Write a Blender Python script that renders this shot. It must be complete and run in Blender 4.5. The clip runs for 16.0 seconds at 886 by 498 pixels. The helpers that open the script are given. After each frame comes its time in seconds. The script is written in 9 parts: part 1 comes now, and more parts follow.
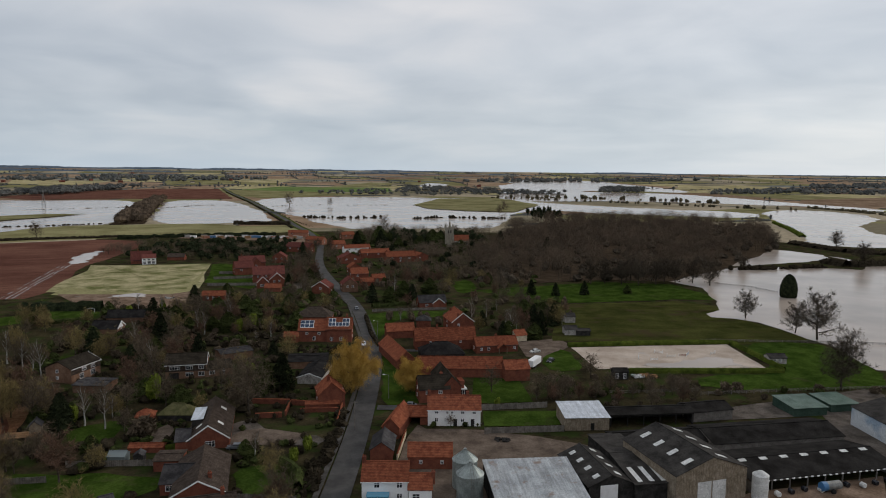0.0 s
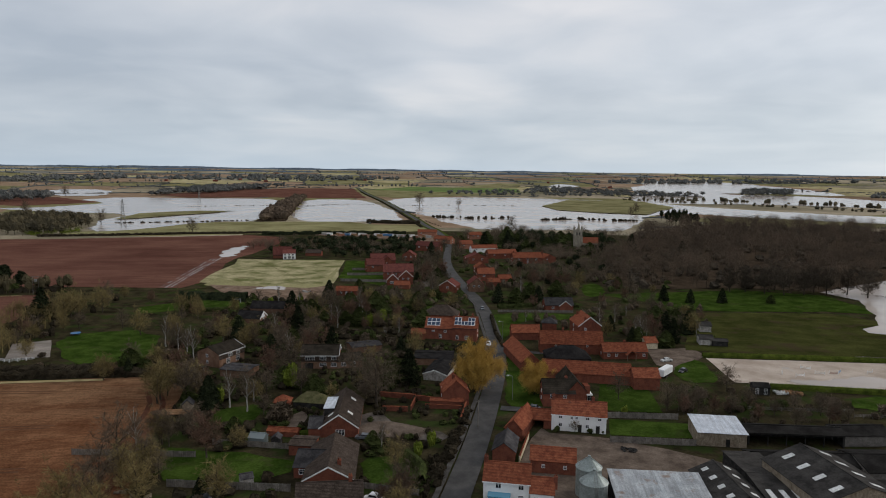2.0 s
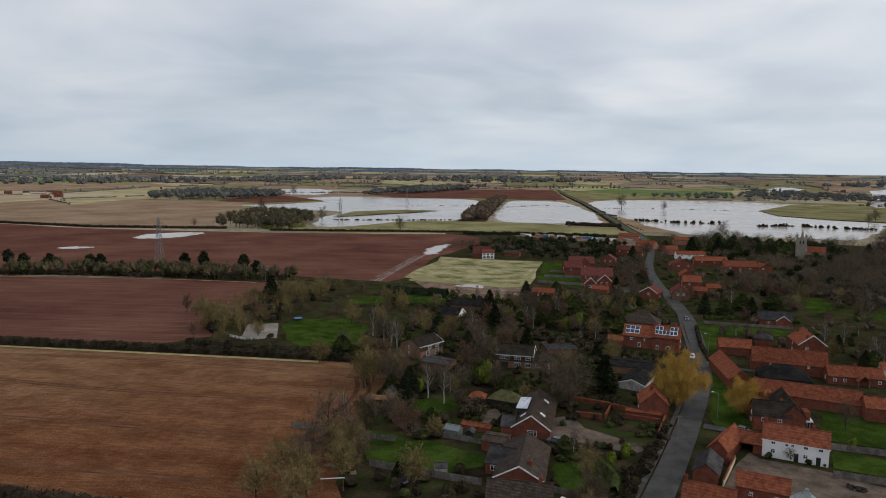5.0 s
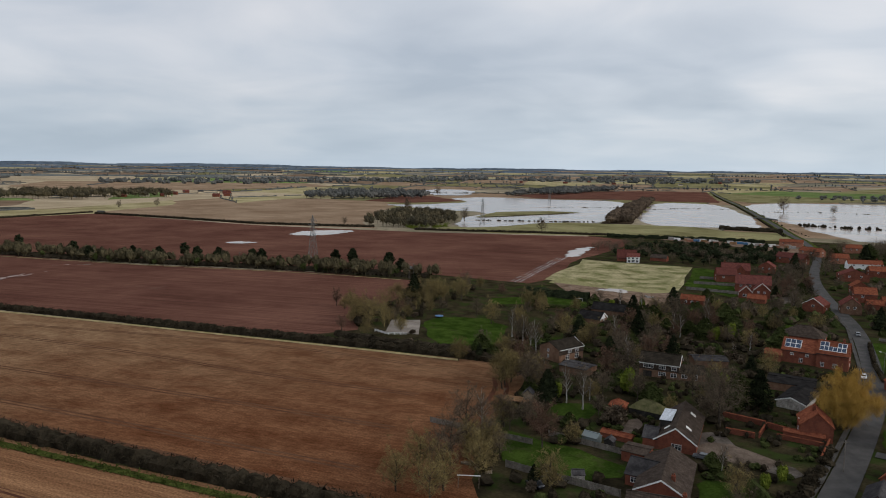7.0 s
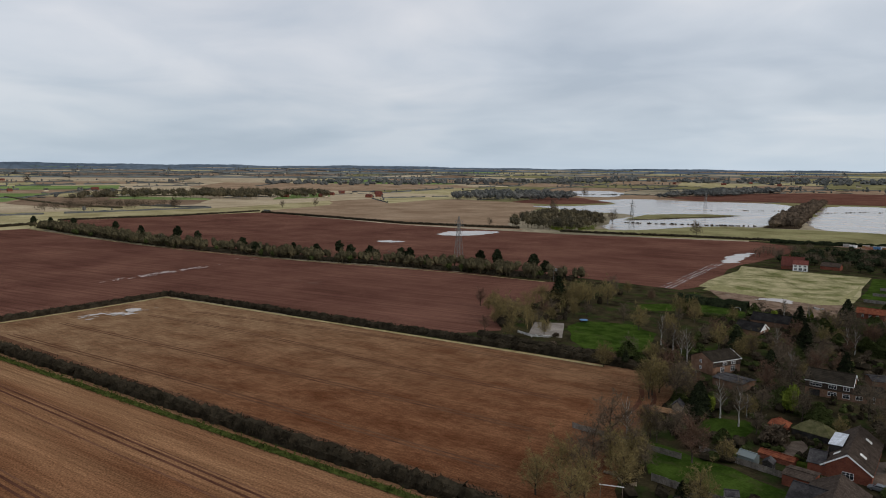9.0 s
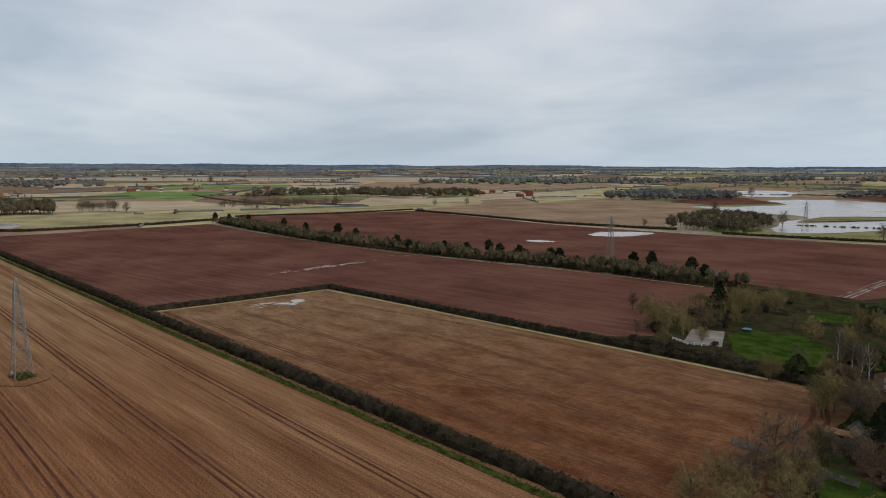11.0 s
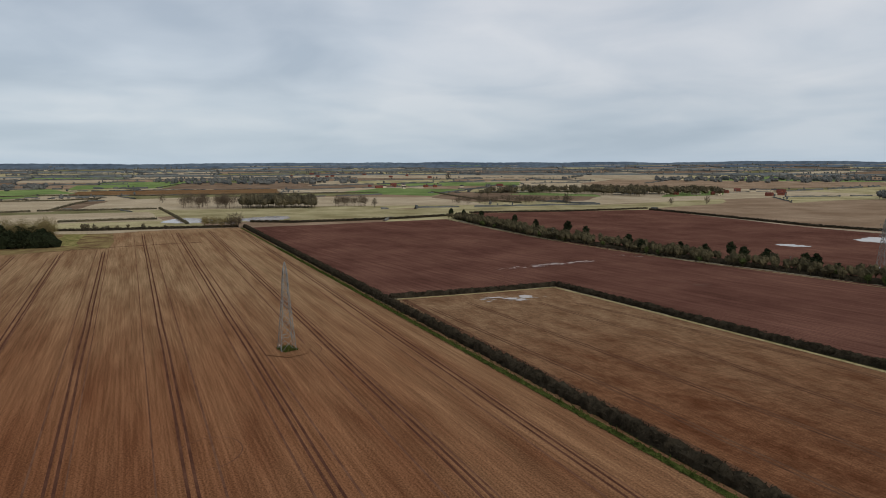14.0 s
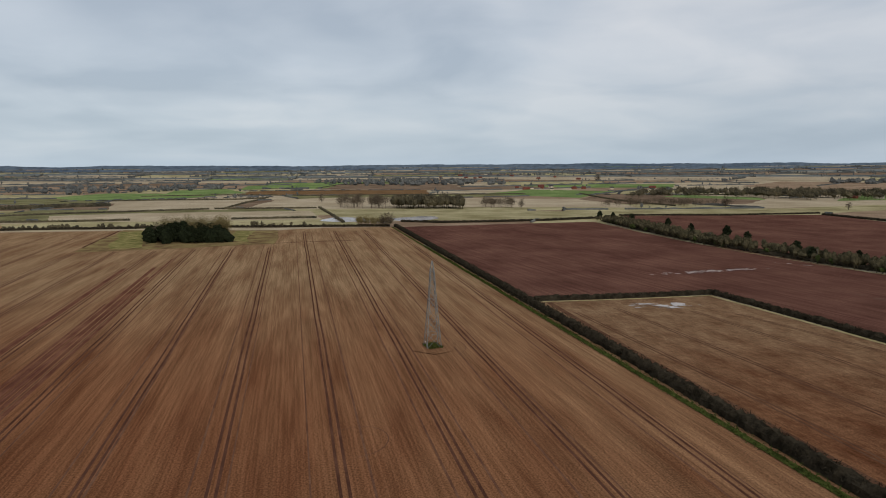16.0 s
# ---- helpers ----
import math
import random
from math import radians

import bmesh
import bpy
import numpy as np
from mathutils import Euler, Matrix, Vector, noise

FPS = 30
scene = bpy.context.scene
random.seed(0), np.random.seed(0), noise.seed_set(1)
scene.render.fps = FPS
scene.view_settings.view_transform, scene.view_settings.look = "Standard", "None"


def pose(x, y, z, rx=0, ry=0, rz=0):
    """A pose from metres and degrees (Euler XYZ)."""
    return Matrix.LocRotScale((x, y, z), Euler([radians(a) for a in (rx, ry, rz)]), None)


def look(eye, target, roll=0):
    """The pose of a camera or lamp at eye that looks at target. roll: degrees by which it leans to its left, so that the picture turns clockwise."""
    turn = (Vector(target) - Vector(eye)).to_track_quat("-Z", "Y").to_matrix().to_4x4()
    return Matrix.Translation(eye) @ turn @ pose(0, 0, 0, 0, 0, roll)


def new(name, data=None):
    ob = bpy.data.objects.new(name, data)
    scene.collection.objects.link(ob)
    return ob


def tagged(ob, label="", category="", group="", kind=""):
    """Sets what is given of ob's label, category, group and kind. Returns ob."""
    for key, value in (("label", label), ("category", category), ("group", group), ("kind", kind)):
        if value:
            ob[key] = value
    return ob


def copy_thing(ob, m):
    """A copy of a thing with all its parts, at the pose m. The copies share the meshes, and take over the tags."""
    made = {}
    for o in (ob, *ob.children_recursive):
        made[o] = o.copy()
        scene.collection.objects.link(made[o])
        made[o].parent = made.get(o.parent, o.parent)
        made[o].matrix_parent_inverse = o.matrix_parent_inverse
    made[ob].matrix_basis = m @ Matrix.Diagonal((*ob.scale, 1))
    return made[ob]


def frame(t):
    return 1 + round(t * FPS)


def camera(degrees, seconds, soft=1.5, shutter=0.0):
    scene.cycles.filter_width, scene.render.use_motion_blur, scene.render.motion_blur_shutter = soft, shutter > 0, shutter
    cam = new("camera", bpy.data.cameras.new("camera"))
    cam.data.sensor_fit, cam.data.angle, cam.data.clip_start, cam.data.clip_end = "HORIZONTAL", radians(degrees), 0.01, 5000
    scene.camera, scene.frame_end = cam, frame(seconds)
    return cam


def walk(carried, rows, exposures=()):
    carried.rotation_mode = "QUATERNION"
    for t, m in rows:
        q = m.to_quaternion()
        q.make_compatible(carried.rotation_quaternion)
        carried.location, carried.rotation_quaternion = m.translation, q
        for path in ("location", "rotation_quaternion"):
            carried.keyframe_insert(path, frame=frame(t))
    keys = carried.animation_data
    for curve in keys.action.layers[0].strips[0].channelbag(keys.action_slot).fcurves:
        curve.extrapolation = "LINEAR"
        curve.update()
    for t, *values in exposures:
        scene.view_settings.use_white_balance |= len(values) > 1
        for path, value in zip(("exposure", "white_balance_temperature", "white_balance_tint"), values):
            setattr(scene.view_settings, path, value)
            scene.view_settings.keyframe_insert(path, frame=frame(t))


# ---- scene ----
# ---- camera: a drone hovering over the village edge and turning left ----
cam = camera(65.75, 16.0, soft=1.0)
EYE = 70.0
TURNS = [
    (0.0, 0.00, -6.44, -0.62),
    (0.5, 2.73, -6.48, -0.63),
    (1.0, 5.43, -6.51, -0.64),
    (1.5, 8.16, -6.50, -0.69),
    (2.0, 10.65, -6.50, -0.73),
    (2.5, 13.32, -6.48, -0.74),
    (3.0, 15.97, -6.56, -0.77),
    (3.5, 18.76, -6.57, -0.74),
    (4.0, 21.51, -6.56, -0.74),
    (6.5, 36.07, -6.65, -0.76),
    (7.0, 39.02, -6.66, -0.73),
    (7.5, 41.97, -6.70, -0.68),
    (8.0, 45.04, -6.70, -0.57),
    (8.5, 48.11, -6.68, -0.53),
    (9.0, 51.15, -6.68, -0.50),
    (11.5, 66.87, -6.84, -0.08),
    (12.0, 70.09, -6.87, -0.01),
    (12.5, 73.30, -6.92, 0.02),
    (13.0, 76.46, -6.97, 0.11),
    (13.5, 79.59, -7.00, 0.17),
    (14.0, 82.77, -7.01, 0.19),
    (14.5, 85.96, -6.96, 0.22),
    (15.0, 89.02, -6.92, 0.28),
    (15.5, 92.02, -6.90, 0.25),
    (16.0, 95.00, -6.84, 0.30),
]
walk(cam, [(t, pose(0, 0, EYE, 0, 0, yaw) @ pose(0, 0, 0, 90 + pitch) @ pose(0, 0, 0, 0, 0, -lean)) for t, yaw, pitch, lean in TURNS],
     exposures=[(0.0, 0.0, 6700, 12), (3.5, 0.13, 6600, 12), (8.5, 0.14, 6600, 12), (12.5, 0.12, 6600, 11), (16.0, 0.06, 6600, 11)])

# ---- daylight: an overcast winter sky with a weak, wide sun ----
SUN_TURN, SUN_HEIGHT = 60.0, 26.0      # degrees clockwise from +y, and above the horizon
world = bpy.data.worlds.new("sky")
scene.world = world
world.use_nodes = True
wn, wl = world.node_tree.nodes, world.node_tree.links
wn.clear()


def wnode(kind, **values):
    n = wn.new(kind)
    for key, value in values.items():
        n.inputs[key].default_value = value
    return n


def wmath(op, a, b):
    n = wn.new("ShaderNodeMath")
    n.operation = op
    for i, v in enumerate((a, b)):
        if isinstance(v, (int, float)):
            n.inputs[i].default_value = v
        else:
            wl.new(v, n.inputs[i])
    return n.outputs[0]


def wramp(fac, stops):
    n = wn.new("ShaderNodeValToRGB")
    e = n.color_ramp.elements
    while len(e) < len(stops):
        e.new(0.5)
    for el, (p, c) in zip(e, stops):
        el.position, el.color = p, (*c, 1)
    wl.new(fac, n.inputs[0])
    return n.outputs[0]


def wmix(fac, a, b, blend="MIX"):
    n = wn.new("ShaderNodeMix")
    n.data_type, n.blend_type = "RGBA", blend
    for sock, v in ((n.inputs[0], fac), (n.inputs[6], a), (n.inputs[7], b)):
        if isinstance(v, (int, float)):
            sock.default_value = v
        elif isinstance(v, tuple):
            sock.default_value = (*v, 1)
        else:
            wl.new(v, sock)
    return n.outputs[2]


coord = wn.new("ShaderNodeTexCoord")
split = wn.new("ShaderNodeSeparateXYZ")
wl.new(coord.outputs["Generated"], split.inputs[0])
rise = wmath("MAXIMUM", split.outputs[2], 0.0)
# the cloud sheet lies flat overhead, so it draws together towards the horizon
depth = wmath("ADD", rise, 0.16)
sheet = wn.new("ShaderNodeCombineXYZ")
wl.new(wmath("DIVIDE", split.outputs[0], depth), sheet.inputs[0])
wl.new(wmath("DIVIDE", split.outputs[1], depth), sheet.inputs[1])
broad = wnode("ShaderNodeTexNoise", Scale=0.55, Detail=3.0, Roughness=0.5, Distortion=0.5)
fine = wnode("ShaderNodeTexNoise", Scale=1.5, Detail=5.0, Roughness=0.5, Distortion=0.4)
for n in (broad, fine):
    wl.new(sheet.outputs[0], n.inputs["Vector"])
lump = wmath("ADD", wmath("MULTIPLY", broad.outputs[0], 0.7), wmath("MULTIPLY", fine.outputs[0], 0.3))
cloud = wramp(lump, [(0.38, (0.42, 0.48, 0.555)), (0.5, (0.58, 0.63, 0.69)), (0.62, (0.78, 0.79, 0.81))])
low = wramp(rise, [(0.0, (0.60, 0.74, 0.86)), (0.05, (0.55, 0.67, 0.79)), (0.2, (0.64, 0.70, 0.76))])
veil = wramp(rise, [(0.0, (0.25, 0.25, 0.25)), (0.10, (0.8, 0.8, 0.8)), (0.3, (1.0, 1.0, 1.0))])
cover = wmix(veil, low, cloud)
lift = wramp(rise, [(0.0, (0.80, 0.82, 0.84)), (0.15, (0.92, 0.93, 0.94)), (0.4, (0.98, 0.97, 0.96))])
cover = wmix(1.0, cover, lift, "MULTIPLY")
# brighter towards the hidden sun
toward = wmath("ADD", wmath("MULTIPLY", split.outputs[0], math.sin(radians(SUN_TURN))), wmath("MULTIPLY", split.outputs[1], math.cos(radians(SUN_TURN))))
cover = wmix(1.0, cover, wramp(wmath("ADD", wmath("MULTIPLY", toward, 0.5), 0.5), [(0.0, (0.95, 0.965, 0.98)), (0.2, (0.87, 0.885, 0.91)), (0.5, (1.04, 1.04, 1.04)), (0.76, (1.08, 1.07, 1.06)), (1.0, (1.3, 1.28, 1.25))]), "MULTIPLY")
clear = wn.new("ShaderNodeTexSky")
clear.sky_type, clear.sun_disc = "NISHITA", False
clear.sun_elevation, clear.sun_rotation = radians(SUN_HEIGHT), radians(SUN_TURN)
blue, grey = wn.new("ShaderNodeBackground"), wn.new("ShaderNodeBackground")
wl.new(clear.outputs[0], blue.inputs[0])
blue.inputs[1].default_value = 0.10
wl.new(cover, grey.inputs[0])
grey.inputs[1].default_value = 1.0
both = wn.new("ShaderNodeMixShader")
both.inputs[0].default_value = 0.88
wl.new(blue.outputs[0], both.inputs[1])
wl.new(grey.outputs[0], both.inputs[2])
wout = wn.new("ShaderNodeOutputWorld")
wl.new(both.outputs[0], wout.inputs[0])

sun = new("sun", bpy.data.lights.new("sun", "SUN"))
sun.data.energy, sun.data.angle, sun.data.color = 1.0, radians(14), (1.0, 0.95, 0.88)
sx, sy = math.sin(radians(SUN_TURN)), math.cos(radians(SUN_TURN))
sun.matrix_world = look((sx * 100, sy * 100, 100 * math.tan(radians(SUN_HEIGHT))), (0, 0, 0))
scene.view_settings.exposure = 0.0


# ---- materials ----
def surface(name, dark, light, size=3.0, grain=0.15, rough=0.9, bump=0.3, spec=0.0, metal=0.0, speck=0.55, near_tone=None, near_tone_turn=17.3, streak=None, vary=0.0, drill=None, wear=None, bands=None, courses="Y", lay=None, low=0.35, high=0.65):
    """A procedural surface: two colours in patches of a size in metres, a finer grain, and, where given, streaks (degrees, long, wide),
    ruts or courses (degrees, pitch in metres, depth, colour), patches of wear (colour, size, share) and a change from thing to thing."""
    m = bpy.data.materials.new(name)
    m.use_nodes = True
    n, l = m.node_tree.nodes, m.node_tree.links
    p = n["Principled BSDF"]
    place = n.new("ShaderNodeNewGeometry").outputs["Position"]

    def noise_of(scale, detail, vec=place):
        t = n.new("ShaderNodeTexNoise")
        t.inputs["Scale"].default_value, t.inputs["Detail"].default_value, t.inputs["Roughness"].default_value = scale, detail, 0.6
        l.new(vec, t.inputs["Vector"])
        return t.outputs[0]

    def turned(angle, sx, sy, sz=1.0):
        t = n.new("ShaderNodeMapping")
        t.vector_type = "TEXTURE"
        t.inputs["Rotation"].default_value = (0, 0, radians(angle))
        t.inputs["Scale"].default_value = (sx, sy, sz)
        l.new(place, t.inputs["Vector"])
        return t.outputs[0]

    def ramp(fac, a, b, ca, cb):
        t = n.new("ShaderNodeValToRGB")
        t.color_ramp.elements[0].position, t.color_ramp.elements[1].position = a, b
        t.color_ramp.elements[0].color, t.color_ramp.elements[1].color = (*ca, 1), (*cb, 1)
        l.new(fac, t.inputs[0])
        return t.outputs[0]

    def mix(fac, a, b, blend="MIX"):
        t = n.new("ShaderNodeMix")
        t.data_type, t.blend_type = "RGBA", blend
        for sock, v in ((t.inputs[0], fac), (t.inputs[6], a), (t.inputs[7], b)):
            if isinstance(v, (int, float)):
                sock.default_value = v
            elif isinstance(v, tuple):
                sock.default_value = (*v, 1)
            else:
                l.new(v, sock)
        return t.outputs[2]

    colour = ramp(noise_of(1 / size, 3, turned(lay[0], lay[1], 1.0) if lay else place), low, high, dark, light)
    small = noise_of(1 / grain, 2)
    colour = mix(speck, colour, mix(1.0, colour, ramp(small, 0.3, 0.7, (0.55, 0.55, 0.55), (1.4, 1.4, 1.4)), "MULTIPLY"))
    height = small
    if streak:
        angle, long, wide, depth = streak
        s = noise_of(1.0, 3, turned(angle, long, wide))
        colour = mix(depth, colour, mix(1.0, colour, ramp(s, 0.35, 0.65, (0.45, 0.42, 0.4), (1.35, 1.35, 1.35)), "MULTIPLY"))
    if drill:
        angle, long, wide, depth = drill
        s = noise_of(1.0, 2, turned(angle, long, wide))
        colour = mix(depth, colour, mix(1.0, colour, ramp(s, 0.4, 0.6, (0.6, 0.56, 0.52), (1.3, 1.3, 1.3)), "MULTIPLY"))
    if bands:
        angle, pitch, depth, shade = bands
        w = n.new("ShaderNodeTexWave")
        w.bands_direction = courses
        w.inputs["Scale"].default_value, w.inputs["Distortion"].default_value = 0.314, 0.6
        w.inputs["Detail"].default_value = 2.0
        l.new(turned(angle, pitch, pitch, pitch), w.inputs["Vector"])
        colour = mix(mix(1.0, (depth, depth, depth), w.outputs[1], "MULTIPLY"), colour, shade)
    if near_tone:
        # darker, redder tint near the camera, painted in for its steeper view; broken edge
        cx, cy, near, far, tint = near_tone
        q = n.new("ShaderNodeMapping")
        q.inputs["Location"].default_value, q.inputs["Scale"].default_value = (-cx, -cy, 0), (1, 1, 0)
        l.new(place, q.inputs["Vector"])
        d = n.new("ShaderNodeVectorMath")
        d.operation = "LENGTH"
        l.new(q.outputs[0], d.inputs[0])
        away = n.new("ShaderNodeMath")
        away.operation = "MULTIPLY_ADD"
        l.new(noise_of(1 / 40, 4, turned(near_tone_turn, 3.0, 0.8)), away.inputs[0])
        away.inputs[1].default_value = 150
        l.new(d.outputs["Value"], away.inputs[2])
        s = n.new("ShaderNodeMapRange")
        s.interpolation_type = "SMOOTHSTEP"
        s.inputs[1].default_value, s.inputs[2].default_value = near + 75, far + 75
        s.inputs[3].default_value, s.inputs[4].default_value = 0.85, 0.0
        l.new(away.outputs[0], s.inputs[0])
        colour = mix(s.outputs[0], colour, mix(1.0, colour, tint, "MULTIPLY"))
    if wear:
        tint, wsize, share = wear
        colour = mix(ramp(noise_of(1 / wsize, 6, turned(lay[0], lay[1], 1.0) if lay else place), 1 - share, 1 - share + 0.12, (0, 0, 0), (0.85, 0.85, 0.85)), colour, tint)
    if vary:
        info = n.new("ShaderNodeObjectInfo")
        hsv = n.new("ShaderNodeHueSaturation")
        t = n.new("ShaderNodeMapRange")
        t.inputs[3].default_value, t.inputs[4].default_value = 1 - vary, 1 + vary
        l.new(info.outputs["Random"], t.inputs[0])
        l.new(t.outputs[0], hsv.inputs["Value"])
        l.new(colour, hsv.inputs["Color"])
        colour = hsv.outputs[0]
    l.new(colour, p.inputs["Base Color"])
    p.inputs["Roughness"].default_value, p.inputs["Metallic"].default_value = rough, metal
    p.inputs["Specular IOR Level"].default_value = spec
    b = n.new("ShaderNodeBump")
    b.inputs["Strength"].default_value, b.inputs["Distance"].default_value = bump, grain * 0.4
    l.new(height, b.inputs["Height"])
    l.new(b.outputs[0], p.inputs["Normal"])
    return m


ROWS_TURN = 17.3          # the drilled rows run with the long hedge
stubble = surface("stubble", (0.17, 0.086, 0.044), (0.30, 0.19, 0.104), 12, 0.5, speck=0.95, lay=(ROWS_TURN, 8), streak=(ROWS_TURN, 260, 3.5, 0.24), drill=(ROWS_TURN, 40, 0.8, 0.42), wear=((0.16, 0.072, 0.039), 26, 0.3), low=0.22, high=0.58, near_tone=(-110, -110, 50, 360, (0.68, 0.425, 0.35)))
stubble_tan = surface("stubble_tan", (0.15, 0.08, 0.043), (0.25, 0.155, 0.088), 9, 0.45, speck=0.9, lay=(20, 2.0), streak=(110, 7, 2.0, 0.22), drill=(20, 5, 1.0, 0.4), wear=((0.12, 0.058, 0.033), 30, 0.34), low=0.3, high=0.62, near_tone=(-90, 60, 60, 240, (0.66, 0.44, 0.365)))
plough = surface("plough", (0.104, 0.047, 0.035), (0.162, 0.079, 0.057), 60, 0.7, bump=0.6, speck=0.75, streak=(24, 160, 3.0, 0.3), drill=(24, 50, 0.9, 0.5), wear=((0.155, 0.09, 0.066), 45, 0.33))
fallow = surface("fallow", (0.23, 0.155, 0.10), (0.34, 0.245, 0.165), 70, 1.0, streak=(30, 150, 6, 0.3), vary=0.1)
umber = surface("umber", (0.17, 0.115, 0.075), (0.27, 0.19, 0.13), 80, 2.0, streak=(70, 150, 8, 0.3), vary=0.15)
straw = surface("straw", (0.34, 0.27, 0.175), (0.46, 0.375, 0.26), 90, 2.0, streak=(60, 150, 8, 0.2), vary=0.08)
coppice = surface("willow_coppice", (0.15, 0.085, 0.04), (0.22, 0.13, 0.065), 40, 3.0, streak=(80, 90, 5, 0.3))
meadow = surface("meadow", (0.235, 0.2, 0.10), (0.40, 0.345, 0.195), 60, 1.5, vary=0.12, wear=((0.21, 0.165, 0.09), 60, 0.36))
pale_grass = surface("pale_grass", (0.14, 0.125, 0.058), (0.27, 0.25, 0.125), 60, 1.5, vary=0.12, wear=((0.20, 0.15, 0.085), 60, 0.4))
lawn_far = surface("lawn_far", (0.115, 0.165, 0.055), (0.19, 0.25, 0.09), 90, 2.0, vary=0.15)
lawn = surface("lawn", (0.019, 0.036, 0.006), (0.045, 0.073, 0.013), 7, 0.6, vary=0.12, wear=((0.045, 0.048, 0.018), 9, 0.42))
park_grass = surface("park_grass", (0.03, 0.034, 0.010), (0.058, 0.06, 0.018), 14, 0.7, streak=(5, 40, 5, 0.3), wear=((0.052, 0.038, 0.021), 16, 0.46))
rough_grass = surface("rough_grass", (0.13, 0.075, 0.04), (0.26, 0.2, 0.085), 16, 0.6)
copse_grass = surface("copse_grass", (0.12, 0.115, 0.035), (0.30, 0.25, 0.10), 9, 0.5, speck=0.8, wear=((0.14, 0.07, 0.04), 12, 0.35))
straw_grass = surface("straw_grass", (0.125, 0.13, 0.048), (0.37, 0.325, 0.185), 15, 0.5, speck=0.8, wear=((0.21, 0.14, 0.085), 20, 0.36), low=0.36, high=0.6)
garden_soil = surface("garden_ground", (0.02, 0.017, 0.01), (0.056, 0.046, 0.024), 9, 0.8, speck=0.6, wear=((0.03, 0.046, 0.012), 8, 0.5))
dirt = surface("dirt", (0.12, 0.08, 0.055), (0.24, 0.17, 0.125), 6, 0.4, wear=((0.3, 0.27, 0.24), 7, 0.34))
dirt_grey = surface("sand_grey", (0.19, 0.165, 0.14), (0.29, 0.255, 0.22), 6, 0.4)
arena = surface("arena_sand", (0.34, 0.275, 0.22), (0.50, 0.42, 0.35), 12, 0.5, speck=0.2, wear=((0.42, 0.40, 0.38), 14, 0.36))
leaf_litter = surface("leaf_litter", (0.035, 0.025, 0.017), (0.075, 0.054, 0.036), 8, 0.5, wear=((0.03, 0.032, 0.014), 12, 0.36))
gravel = surface("gravel", (0.085, 0.064, 0.05), (0.165, 0.128, 0.10), 5, 0.3, wear=((0.08, 0.06, 0.05), 6, 0.4))
concrete = surface("concrete", (0.065, 0.055, 0.046), (0.145, 0.124, 0.106), 5, 0.3, wear=((0.25, 0.22, 0.195), 4, 0.32))
asphalt = surface("asphalt", (0.047, 0.045, 0.043), (0.08, 0.076, 0.072), 5, 0.12, rough=0.85, wear=((0.115, 0.11, 0.105), 6, 0.36), spec=0.1)
paving = surface("paving", (0.06, 0.055, 0.05), (0.10, 0.095, 0.088), 3, 0.2)
wheel_rut = surface("wheel_rut", (0.072, 0.031, 0.02), (0.12, 0.056, 0.035), 10, 0.4)
garden_path = surface("trodden_grass", (0.13, 0.115, 0.055), (0.2, 0.175, 0.09), 5, 0.4)
red_strip = surface("red_soil_strip", (0.115, 0.046, 0.029), (0.185, 0.084, 0.05), 14, 0.4, speck=0.8, drill=(ROWS_TURN, 60, 0.8, 0.5))
rut_tan = surface("tan_field_rut", (0.085, 0.042, 0.025), (0.135, 0.072, 0.042), 8, 0.4)
rut_faint = surface("faint_rut", (0.108, 0.05, 0.03), (0.175, 0.088, 0.052), 8, 0.4)
verge = surface("verge", (0.028, 0.04, 0.009), (0.085, 0.10, 0.026), 2.2, 0.4, speck=0.8, wear=((0.03, 0.026, 0.013), 3.0, 0.42))
bank_straw = surface("bank_straw", (0.24, 0.19, 0.09), (0.42, 0.34, 0.18), 6, 0.4)
far_farmland = surface("far_farmland", (0.19, 0.165, 0.11), (0.34, 0.285, 0.2), 260, 9, wear=((0.16, 0.175, 0.085), 330, 0.4), low=0.42, high=0.56)

brick = surface("red_brick", (0.14, 0.042, 0.026), (0.22, 0.07, 0.042), 1.6, 0.16, vary=0.14, bands=(0, 0.15, 0.25, (0.16, 0.12, 0.1)), courses="Z")
brick_brown = surface("brown_brick", (0.15, 0.085, 0.056), (0.23, 0.14, 0.095), 1.6, 0.16, vary=0.14)
brick_pale = surface("orange_brick", (0.26, 0.11, 0.07), (0.38, 0.18, 0.12), 1.6, 0.16, vary=0.14)
render_white = surface("white_render", (0.78, 0.78, 0.77), (0.86, 0.86, 0.85), 2.5, 0.2, bump=0.1, speck=0.08)
render_cream = surface("cream_render", (0.5, 0.42, 0.3), (0.62, 0.54, 0.4), 2.5, 0.2)
pantile = surface("pantile", (0.165, 0.05, 0.029), (0.29, 0.098, 0.052), 1.1, 0.3, speck=0.5, bump=0.8, vary=0.2, wear=((0.125, 0.058, 0.04), 1.6, 0.38), bands=(0, 0.6, 0.35, (0.075, 0.028, 0.02)))
tile_red = surface("dark_red_tile", (0.12, 0.042, 0.036), (0.18, 0.065, 0.052), 1.2, 0.3, bump=0.7, vary=0.15, bands=(0, 0.6, 0.3, (0.06, 0.024, 0.02)))
tile_brown = surface("brown_tile", (0.045, 0.034, 0.027), (0.092, 0.07, 0.056), 1.2, 0.3, bump=0.8, vary=0.2, spec=0.02, bands=(12, 0.6, 0.5, (0.025, 0.019, 0.016)), wear=((0.085, 0.08, 0.045), 2.5, 0.33))
slate = surface("slate", (0.034, 0.032, 0.033), (0.07, 0.066, 0.066), 2.0, 0.3, rough=0.9, bump=0.6, vary=0.25, spec=0.02)
